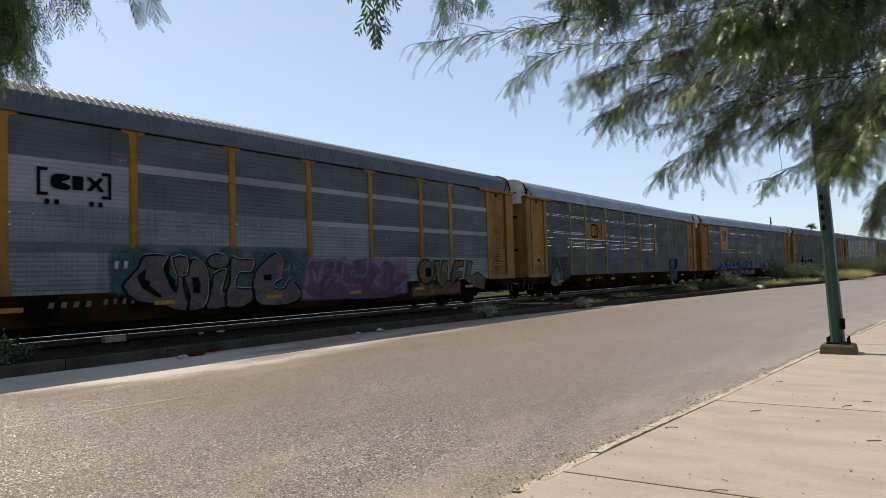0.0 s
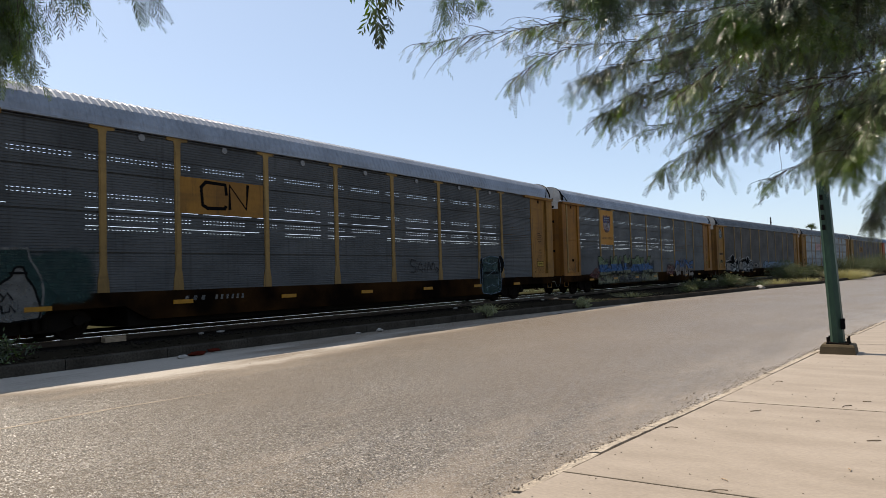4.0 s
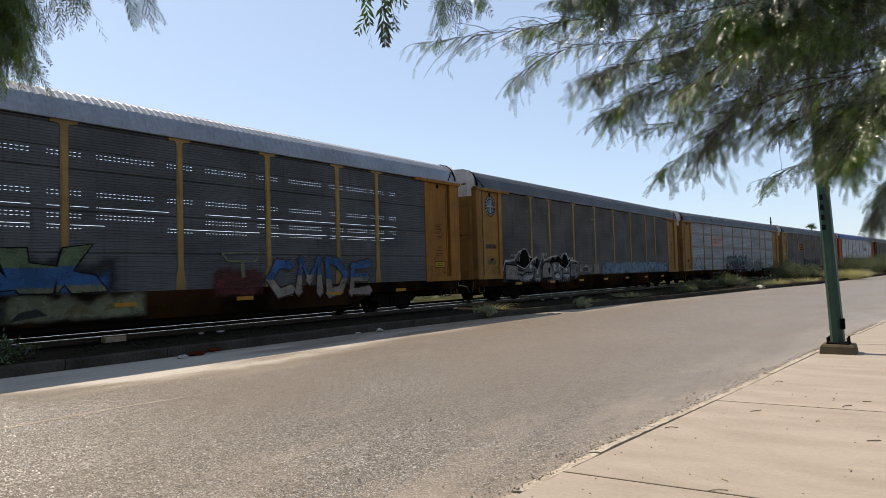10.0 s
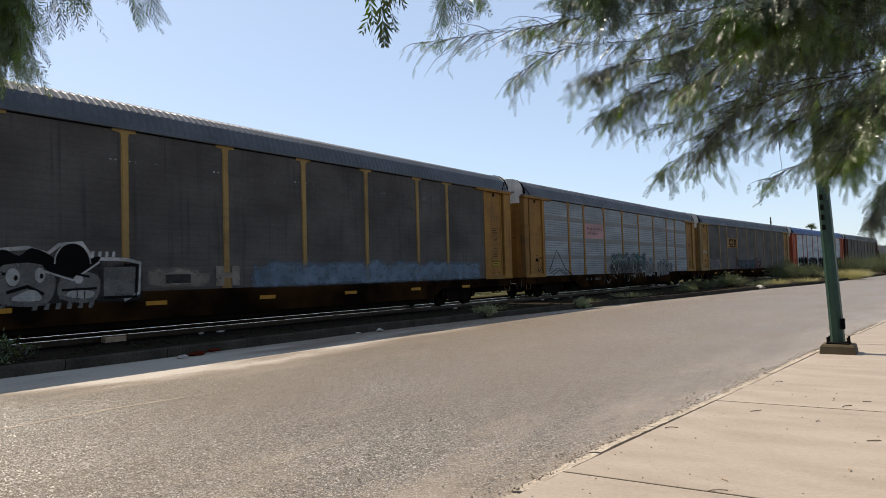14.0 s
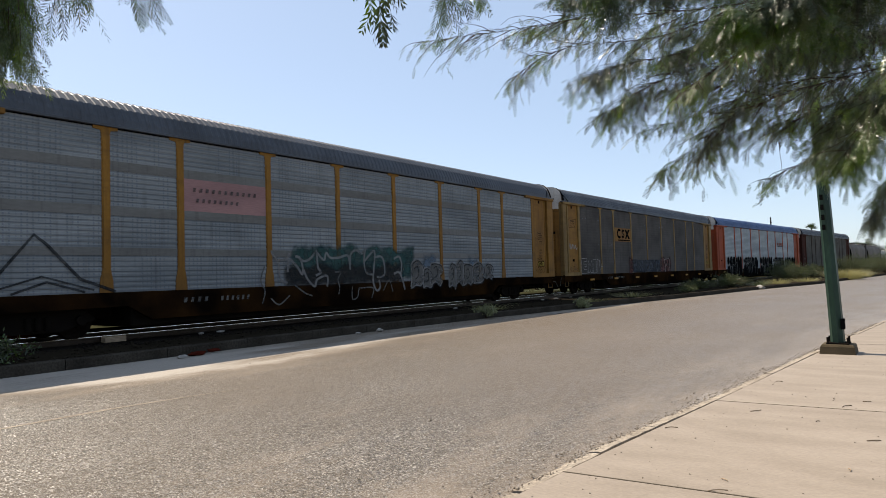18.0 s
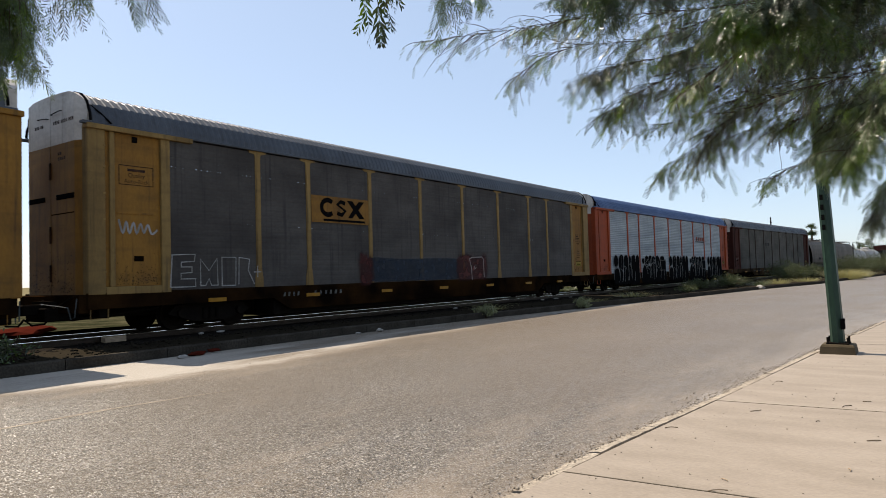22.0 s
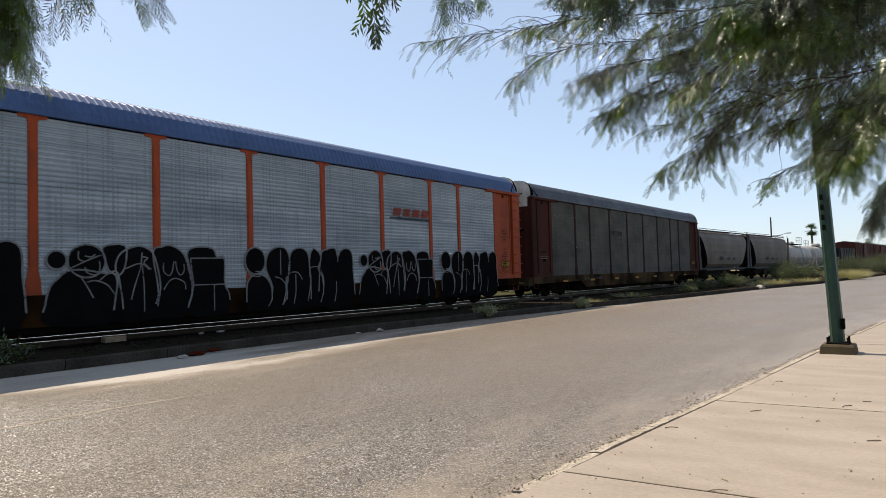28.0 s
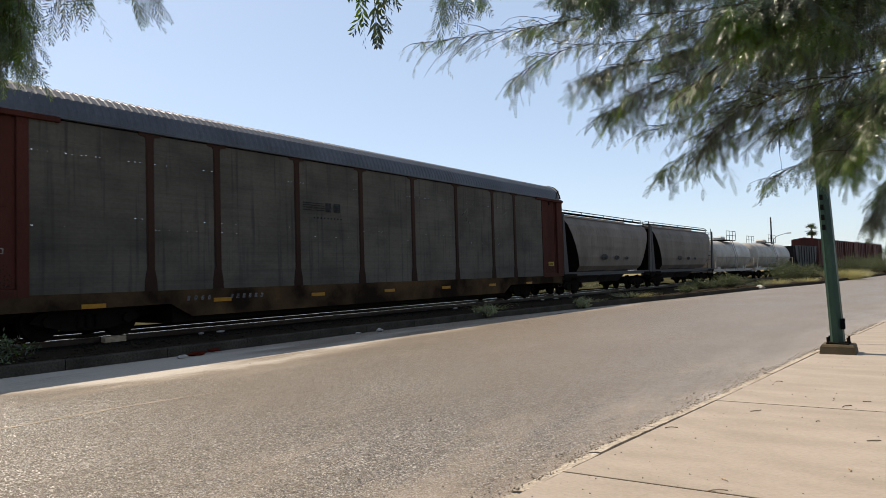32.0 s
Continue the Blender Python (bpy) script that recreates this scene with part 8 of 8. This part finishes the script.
def near_tree():
    """The tree behind the viewer, whose twigs hang in from above."""
    t = tagged(new("pepper_tree"), "overhanging tree with dark hanging sprigs, beside the pavement", "tree")
    trunk(t, [(1.8, -2.2, 0.0), (1.7, -2.1, 1.5), (1.2, -1.6, 3.0), (0.5, -0.8, 3.7)], (0.2, 0.09))
    limb = [(0.5, -0.8, 3.7), (-0.6, 0.6, 3.75), (-1.6, 1.3, 3.55), (-2.7, 1.45, 3.4), (-3.6, 1.35, 3.3)]
    part("limb", tube(bmesh.new(), spline(limb, 6), [0.07 - 0.055 * i / 24 for i in range(25)], 8), "bark", t)
    limb2 = [(0.5, -0.8, 3.7), (-0.1, 1.2, 3.8), (-0.8, 2.8, 3.6), (-1.5, 3.2, 3.4), (-1.9, 2.95, 3.3)]
    part("limb", tube(bmesh.new(), spline(limb2, 6), [0.06 - 0.045 * i / 24 for i in range(25)], 8), "bark", t)

    def sprig(top, tip, seed, count, shapes, mat, scale, spread, size):
        rng = random.Random(seed)
        top, tip = Vector(top), Vector(tip)
        lv = Leaves()
        bm = bmesh.new()
        for k in range(count):
            end = tip + Vector((rng.gauss(0, spread), rng.gauss(0, spread), rng.uniform(0, 0.25 * (top.z - tip.z))))
            mid = top.lerp(end, 0.5) + Vector((rng.gauss(0, spread * 0.4), rng.gauss(0, spread * 0.4), 0.02))
            line = spline([top, mid, end], 6)
            tube(bm, [p - top for p in line], [0.004 * (1 - 0.07 * i) for i in range(len(line))], 4)
            for i, p in enumerate(line[3:]):
                for _ in range(2):
                    side = Vector((rng.gauss(0, 1), rng.gauss(0, 1), 0))
                    way = (Vector((0, 0, -1)) + 0.45 * side).normalized()
                    q = (-way).to_track_quat("Z", "X") @ Euler((0, 0, rng.uniform(0, 6.28))).to_quaternion()
                    lv.add(rng.choice(shapes), p, q, scale * rng.uniform(0.6, 1.1))
        br = part("sprig", bm, "twig", t, loc=top)
        lv.link("leaves", mat, br, "dark hanging leaves", (0, 0, 0)).location = -top
        SWAY.append((br, tuple(top), size, seed))
    # attached above the view, tips hang into it
    sprig((-3.5, 1.36, 3.33), (-3.46, 1.36, 2.58), 21, 26, BROAD, "leaf_dark", 0.78, 0.07, 0.35)
    sprig((-3.55, 1.36, 3.32), (-3.4, 1.42, 2.53), 22, 15, BROAD, "leaf", 0.78, 0.06, 0.35)
    sprig((-2.95, 1.45, 3.38), (-3.0, 1.48, 2.70), 23, 7, BROAD, "leaf_dark", 0.8, 0.05, 0.8)
    sprig((-2.5, 1.44, 3.43), (-2.55, 1.56, 2.65), 24, 5, BROAD, "leaf_dark", 0.7, 0.04, 0.9)
    sprig((-1.5, 1.25, 3.57), (-1.545, 1.68, 2.34), 25, 3, WIDE, "leaf_dark", 0.62, 0.03, 0.7)
    sprig((-1.4, 1.2, 3.6), (-1.38, 1.69, 2.285), 26, 5, WIDE, "leaf_dark", 0.68, 0.03, 0.7)
    sprig((-1.25, 3.1, 3.47), (-1.27, 3.21, 2.84), 27, 7, BROAD, "leaf_dark", 0.8, 0.06, 0.5)
    sprig((-1.8, 3.02, 3.32), (-1.77, 2.87, 2.87), 28, 4, BROAD, "leaf", 0.75, 0.04, 0.5)
    sprig((-0.75, 2.75, 3.6), (-0.66, 4.1, 3.15), 29, 6, BROAD, "leaf_dark", 0.8, 0.12, 0.4)
    sprig((-0.6, 2.5, 3.65), (-0.44, 4.2, 3.05), 30, 7, BROAD, "leaf_dark", 0.8, 0.13, 0.4)
    sprig((-1.72, 2.62, 3.33), (-1.74, 2.64, 2.72), 31, 7, BROAD, "leaf_dark", 0.8, 0.05, 0.4)
    sprig((-1.17, 3.01, 3.26), (-1.18, 3.04, 2.64), 32, 10, BROAD, "leaf_dark", 0.85, 0.06, 0.4)
    sprig((-1.21, 2.98, 3.34), (-1.22, 3.00, 2.72), 33, 7, BROAD, "leaf_dark", 0.8, 0.05, 0.4)


near_tree()


def shrub(place, r, h, seed, count, mat="bush", label="dusty grey-green shrub on the verge", name="shrub", cat="shrub"):
    """Many thin stems with small leaves."""
    rng = random.Random(seed)
    t = tagged(new(name), label, cat, "verge shrubs")
    t.location = place
    bm, lv = bmesh.new(), Leaves()
    small = (np.array([(0, 0, 0), (0.012, 0, 0.03), (0, 0, 0.075), (-0.012, 0, 0.03)]), np.array([(0, 1, 2, 3)]))
    for k in range(count):
        a, u = rng.uniform(0, 6.28), rng.random() ** 0.6
        tip = Vector((math.cos(a) * r * u, math.sin(a) * r * u, h * rng.uniform(0.45, 1.05) * (1 - 0.45 * u * u)))
        root = Vector((tip.x * 0.15, tip.y * 0.15, 0))
        mid = root.lerp(tip, 0.5) + Vector((0, 0, 0.12 * h))
        line = spline([root, mid, tip], 3)
        tube(bm, line, [0.008 * (1 - 0.1 * i) for i in range(len(line))], 3)
        for p in line[2:]:
            for _ in range(7):
                o = Vector((rng.gauss(0, 0.07 * r + 0.02), rng.gauss(0, 0.07 * r + 0.02), rng.gauss(0, 0.06 * h + 0.01)))
                lv.add(small, p + o, Euler((rng.uniform(0, 6.28), rng.uniform(0, 6.28), rng.uniform(0, 6.28))), rng.uniform(0.7, 1.5) * (0.7 + 0.5 * h))
    tagged(part("stem", bm, "twig", t), kind="stuff")
    lv.link("leaves", mat, t)
    return t


def tuft(place, r, h, seed, count, mat="dry_grass", label="tuft of dry yellow grass at the kerb"):
    """A clump of long thin blades."""
    rng = random.Random(seed)
    v, f = [], []
    for k in range(count):
        a, u = rng.uniform(0, 6.28), rng.random() ** 0.5
        p = Vector((math.cos(a) * r * u * 0.6, math.sin(a) * r * u * 0.6, 0))
        d = Vector((math.cos(a) * u * r * rng.uniform(0.4, 1.1), math.sin(a) * u * r * rng.uniform(0.4, 1.1), 0))
        s = Vector((-math.sin(a), math.cos(a), 0)) * 0.008
        hh = h * rng.uniform(0.5, 1.05)
        n = len(v)
        v += [p - s, p + s, p + d * 0.4 + s * 0.7 + Vector((0, 0, hh * 0.65)), p + d * 0.4 - s * 0.7 + Vector((0, 0, hh * 0.65)), p + d + Vector((0, 0, hh))]
        f += [(n, n + 1, n + 2, n + 3), (n + 3, n + 2, n + 4)]
    me = bpy.data.meshes.new("grass_tuft")
    me.from_pydata([tuple(q) for q in v], [], f)
    me.materials.append(M[mat])
    ob = tagged(new("grass_tuft", me), label, "grass", "verge grass tufts", "stuff")
    ob.location = place
    return ob


shrub((-12.25, 19.6, 0.0), 0.38, 0.5, 1, 26, "pale_weed", "small pale weed growing at the kerb", "weed", "weed")
shrub((-11.35, 25.6, 0.0), 0.34, 0.45, 2, 24, "pale_weed", "small pale weed growing at the kerb", "weed", "weed")
# darker leaves here stand in for the train's shade on the shrub
shrub((-13.1, 5.0, 0.1), 0.7, 0.6, 3, 45, "leaf_dark")
shrub((-11.0, 49.0, 0.1), 1.5, 0.95, 4, 110)
shrub((-12.3, 46.0, 0.1), 1.2, 0.7, 5, 70)
shrub((-11.0, 39.0, 0.1), 0.6, 0.55, 6, 40)
shrub((-9.6, 68.0, 0.1), 1.9, 1.7, 7, 110)
shrub((-11.0, 72.0, 0.1), 1.9, 2.0, 8, 110)
shrub((-9.4, 78.0, 0.1), 1.6, 1.6, 9, 80)
shrub((-7.0, 93.0, 0.1), 2.6, 2.6, 10, 130)
shrub((-5.3, 99.0, 0.1), 2.4, 2.4, 11, 120)
shrub((-4.2, 110.0, 0.1), 2.8, 2.9, 12, 130)
tuft((-6.2, 74.0, 0.05), 2.4, 1.05, 13, 1500)
tuft((-6.0, 84.0, 0.05), 2.2, 0.7, 14, 500)
tuft((-8.3, 64.0, 0.1), 1.6, 0.4, 15, 300)
tuft((-9.6, 58.0, 0.1), 1.6, 0.45, 16, 300)
tuft((-12.3, 34.0, 0.1), 1.4, 0.3, 17, 260)
tuft((-12.0, 28.0, 0.1), 0.8, 0.25, 18, 120)
tuft((-9.8, 53.0, 0.1), 1.3, 0.4, 19, 200, "bush", "low green weeds on the verge")
tuft((-13.6, 22.0, 0.1), 1.0, 0.25, 20, 150)
rng = random.Random(77)
for k in range(26):
    y = rng.uniform(22, 60)
    tuft((track(y)[0] - rng.uniform(3.3, 9), y, 0.17), rng.uniform(0.5, 1.2), rng.uniform(0.2, 0.45), 100 + k, 110, rng.choice(("leaf_dark", "bush")), "low weedy growth beyond the track")


# ---- far things beyond the track ----
def palm(place, h):
    t = tagged(new("fan_palm"), "tall fan palm with a shaggy crown, far off", "palm")
    t.location = place
    part("trunk", tube(bmesh.new(), [(0, 0, 0), (0.1, 0, h * 0.5), (0, 0, h)], [0.3, 0.24, 0.2], 8), "palm_trunk", t)
    rng = random.Random(9)
    for k in range(64):
        a, e = rng.uniform(0, 6.28), rng.uniform(-1.1, 1.3)
        d = Vector((math.cos(a) * math.cos(e), math.sin(a) * math.cos(e), math.sin(e)))
        s = d.cross(Vector((0, 0, 1))).normalized()
        bm = bmesh.new()
        root = Vector((0, 0, h))
        c = root + d * 0.75
        for j in range(7):
            q = (j - 3) / 3
            tip = c + (d * (1 - 0.35 * abs(q)) + s * q * 0.9).normalized() * rng.uniform(0.8, 1.1)
            bm.faces.new([bm.verts.new(p) for p in (c - s * 0.12, c + s * 0.12, tip)])
        bm.faces.new([bm.verts.new(p) for p in (root - s * 0.03, root + s * 0.03, c + s * 0.03, c - s * 0.03)])
        part("frond", bm, "leaf_dark", t)
    return t


palm((-20.3, 169.5, -0.1), 9.3)
t = tagged(new("utility_pole"), "plain dark utility pole far beyond the train", "pole")
t.location = (-22.0, 131.2, -0.1)
part("shaft", tube(bmesh.new(), [(0, 0, 0), (0, 0, 10.2)], [0.17, 0.11], 8), "dark_steel", t)
part("crossarm", boxed(-0.08, 0.08, -0.5, 0.5, 9.2, 9.35), "dark_steel", t)
t = tagged(new("street_lamp"), "grey street lamp with a curved arm, far off", "lamp")
t.location = (-23.6, 142.8, -0.1)
part("shaft", tube(bmesh.new(), [(0, 0, 0), (0, 0, 6.6)], [0.12, 0.08], 8), "hopper_grey", t)
part("arm", tube(bmesh.new(), spline([(0, 0, 6.6), (0.6, 0.4, 7.3), (2.2, 1.4, 7.8)], 5), 0.05, 6), "hopper_grey", t)
part("lamp_head", boxed(2.1, 2.9, 1.25, 1.6, 7.72, 7.9, bevel=0.04), "hopper_grey", t)


def far_tree(place, h, r, seed):
    """A far tree: trunk, limbs and a crown of many small clumps."""
    rng = random.Random(seed)
    t = tagged(new("tree"), "dark rounded broadleaf tree in the distance", "tree", "far trees")
    t.location = place
    bm = tube(bmesh.new(), [(0, 0, 0), (0.1, 0, h * 0.5)], [0.25, 0.15], 7)
    for k in range(6):
        a = rng.uniform(0, 6.28)
        tube(bm, [(0.1, 0, h * 0.35), (math.cos(a) * r * 0.6, math.sin(a) * r * 0.6, h * rng.uniform(0.6, 0.85))], [0.1, 0.03], 5)
    part("trunk", bm, "bark", t)
    lv = Leaves()
    leaf = (np.array([(0, -0.09, 0), (0.22, 0, 0.04), (0, 0.09, 0), (-0.22, 0, 0.04)]), np.array([(0, 1, 2, 3)]))
    for k in range(60):
        a, e, u = rng.uniform(0, 6.28), rng.uniform(-0.5, 1.5), rng.uniform(0.5, 1.05)
        c = Vector((math.cos(a) * math.cos(e) * r * u, math.sin(a) * math.cos(e) * r * u, h * 0.62 + math.sin(e) * h * 0.36 * u))
        for _ in range(22):
            lv.add(leaf, c + Vector((rng.gauss(0, 0.35), rng.gauss(0, 0.35), rng.gauss(0, 0.28))), Euler((rng.uniform(0, 6.28), rng.uniform(0, 6.28), 0)), rng.uniform(0.7, 1.3))
    lv.link("crown", "leaf_dark", t)
    return t


for k, (x, y, h, r) in enumerate(((-14.0, 232, 8.6, 3.6), (-8.0, 236, 7.6, 3.0), (-34, 246, 7.0, 3.2), (-3, 250, 7.5, 3.6), (6, 262, 8.2, 4.0), (-24, 240, 6.2, 2.8), (-45, 210, 6.0, 3.0), (-60, 190, 6.5, 3.2), (-52, 150, 5.5, 2.6))):
    far_tree((x, y, -0.12), h, r, 40 + k)


# ---- litter and small things ----
def crumpled(name, place, size, seed, mat, label, cat="litter"):
    """A crumpled scrap: a squashed, dented lump."""
    rng = random.Random(seed)
    bm = bmesh.new()
    bmesh.ops.create_icosphere(bm, subdivisions=2, radius=1)
    for v in bm.verts:
        k = 1 + 0.45 * noise.noise(v.co * 1.7 + Vector((seed, 0, 0)))
        v.co = Vector((v.co.x * size[0] * k, v.co.y * size[1] * k, (v.co.z * k + 0.75) * size[2]))
    ob = tagged(part(name, bm, mat), label, cat)
    ob.location = place
    ob.rotation_euler = (0, 0, rng.uniform(0, 3))
    return ob


crumpled("rag", (-12.35, 8.5, 0.0), (0.14, 0.26, 0.04), 1, "red_plastic", "crumpled red rag against the kerb")
crumpled("rag", (-12.42, 8.95, 0.02), (0.08, 0.14, 0.04), 2, "red_plastic", "crumpled red rag against the kerb")
crumpled("paper_scrap", (-12.2, 8.05, 0.0), (0.1, 0.2, 0.03), 3, "white_paint", "crumpled white paper scrap by the kerb")
crumpled("paper_scrap", (-12.35, 14.25, 0.0), (0.09, 0.13, 0.05), 4, "white_paint", "crumpled white paper scrap by the kerb")
crumpled("paper_scrap", (-12.4, 13.45, 0.0), (0.06, 0.08, 0.03), 5, "white_paint", "small pale scrap by the kerb")
crumpled("paper_scrap", (-11.0, 22.3, 0.0), (0.15, 0.3, 0.02), 6, "white_paint", "flat pale scrap on the road edge")
crumpled("white_stone", (-8.85, 48.0, 0.0), (0.22, 0.3, 0.16), 7, "white_paint", "white painted stone at the kerb", "stone")
crumpled("red_tarp", (-19.9, 8.3, 0.15), (0.5, 1.5, 0.16), 8, "red_plastic", "heap of red sheeting beyond the track", "tarp")
crumpled("red_tarp", (-20.2, 6.3, 0.15), (0.5, 1.2, 0.14), 9, "red_plastic", "heap of red sheeting beyond the track", "tarp")
t = tagged(part("timber_block", boxed(-0.1, 0.1, -0.26, 0.26, 0.0, 0.14, bevel=0.012), "pale_timber"), "short pale timber block beside the rail", "timber")
t.location = (-15.75, 8.6, 0.14)
for k, (x, y) in enumerate(((-15.5, 11.4), (-15.5, 10.8), (-15.45, 22.5), (-15.4, 30.0), (-15.4, 31.5), (-15.3, 33.0))):
    crumpled("paper_scrap", (x, y, 0.14), (0.05, 0.12, 0.03), 20 + k, "white_paint", "pale scrap on the ballast")


def stick(place, length, turn, seed, mat="dry_twig", label="small dry twig lying on the pavement"):
    rng = random.Random(seed)
    pts = [(-length / 2, 0, 0.004), (0, rng.uniform(-0.02, 0.02), 0.009), (length / 2, rng.uniform(-0.015, 0.015), 0.004)]
    ob = tagged(part("twig", tube(bmesh.new(), spline(pts, 3), 0.004, 5), mat), label, "twig", "twigs on the pavement")
    ob.location = place
    ob.rotation_euler = (0, 0, turn)
    return ob


for k, (x, y, s, a) in enumerate(((-2.0, 6.41, 0.12, 0.5), (-1.49, 7.56, 0.14, 0.9), (-0.73, 8.21, 0.16, 1.0), (-0.42, 6.72, 0.12, 0.6), (-0.52, 5.69, 0.07, 2.0), (-1.21, 5.02, 0.06, 2.4), (-1.19, 4.75, 0.13, 0.55), (-0.9, 8.62, 0.06, 1.8), (-0.58, 8.57, 0.08, 0.2), (-1.6, 9.6, 0.08, 0.4), (-0.9, 7.3, 0.05, 1.1))):
    stick((x, y, 0.016), s, a, k, "pale_timber" if k in (4, 5, 6) else "dry_twig")


def scattered(name, count, spot, lo, hi, mat, label, seed):
    """Loose stones, joined into one."""
    rng = random.Random(seed)
    v, f = [], []
    base = bmesh.new()
    bmesh.ops.create_icosphere(base, subdivisions=1, radius=1)
    bv = np.array([p.co[:] for p in base.verts])
    bf = np.array([[p.index for p in q.verts] for q in base.faces])
    base.free()
    for k in range(count):
        x, y, z = spot(rng)
        s = lo + (hi - lo) * rng.random() ** 3
        w = bv * (s * np.array([rng.uniform(0.7, 1.3), rng.uniform(0.7, 1.3), rng.uniform(0.4, 0.9)])) * (1 + 0.25 * np.array([[rng.uniform(-1, 1)] for _ in bv]))
        f.append(bf + len(bv) * k)
        v.append(w + np.array([x, y, z + s * 0.3]))
    me = bpy.data.meshes.new(name)
    me.from_pydata(np.concatenate(v).tolist(), [], np.concatenate(f).tolist())
    me.materials.append(M[mat])
    return tagged(new(name, me), label, "gravel", kind="stuff")


def kerb_spot(rng):
    y = rng.uniform(2.5, 20)
    return along(NEAR_KERB, y) + 0.03 - abs(rng.gauss(0, 0.1)) * (1.35 if 3 < y < 5.6 or 7.5 < y < 11 else 0.7), y, 0.004


scattered("kerb_gravel", 4200, kerb_spot, 0.003, 0.0105, "stone", "loose pale gravel along the kerb", 31)
scattered("road_gravel", 500, lambda r: (r.uniform(-11, -2.5), 3 + 18 * r.random() ** 1.5, 0.012), 0.004, 0.014, "stone", "scattered small stones on the road", 32)
scattered("pavement_grit", 520, lambda r: (lambda y: (along(NEAR_KERB, y) + 0.2 + 3.5 * r.random() ** 1.5, y, 0.015))(r.uniform(3.5, 14)), 0.003, 0.009, "stone", "scattered grit on the pavement", 33)
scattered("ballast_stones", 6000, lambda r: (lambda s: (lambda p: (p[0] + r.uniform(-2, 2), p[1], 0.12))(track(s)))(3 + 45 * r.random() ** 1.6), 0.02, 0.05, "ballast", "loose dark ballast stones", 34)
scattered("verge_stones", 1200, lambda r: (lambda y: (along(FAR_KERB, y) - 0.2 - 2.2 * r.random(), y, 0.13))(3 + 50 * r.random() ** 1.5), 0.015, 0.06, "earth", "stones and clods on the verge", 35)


# ---- moving things ----
def gone(t):
    """Metres that the slowly braking train has run by t seconds."""
    return SPEED * t + 0.13 - 0.66 * ((t - 15.5) / 16) ** 2


def motions():
    for car, s0, base in TRAIN:
        rows = []
        for k in range(33):
            s = s0 - gone(k)
            xa, ya, _ = track(s - base)
            xb, yb, _ = track(s + base)
            rows.append((float(k), pose((xa + xb) / 2, (ya + yb) / 2, RAIL_TOP, 0, 0, -math.degrees(math.atan2(xb - xa, yb - ya)))))
        walk(car, rows)
    for wheelset, a in WHEELS:
        walk(wheelset, [(0.1 * k, pose(0, a, 0.42, math.degrees(gone(0.1 * k) / 0.42))) for k in range(321)])
    for sprig, m, size, phase in SWAY:
        rng = random.Random(phase)
        rows = []
        for k in range(65):
            t = 0.5 * k
            a = size * (math.sin(1.9 * t + phase) + 0.6 * math.sin(3.1 * t + 2.3 * phase))
            b = size * (math.cos(1.6 * t + 1.7 * phase) + 0.4 * math.sin(2.7 * t + phase))
            rows.append((t, Matrix.Translation(m) @ pose(0, 0, 0, a, b, 0)))
        walk(sprig, rows)


motions()
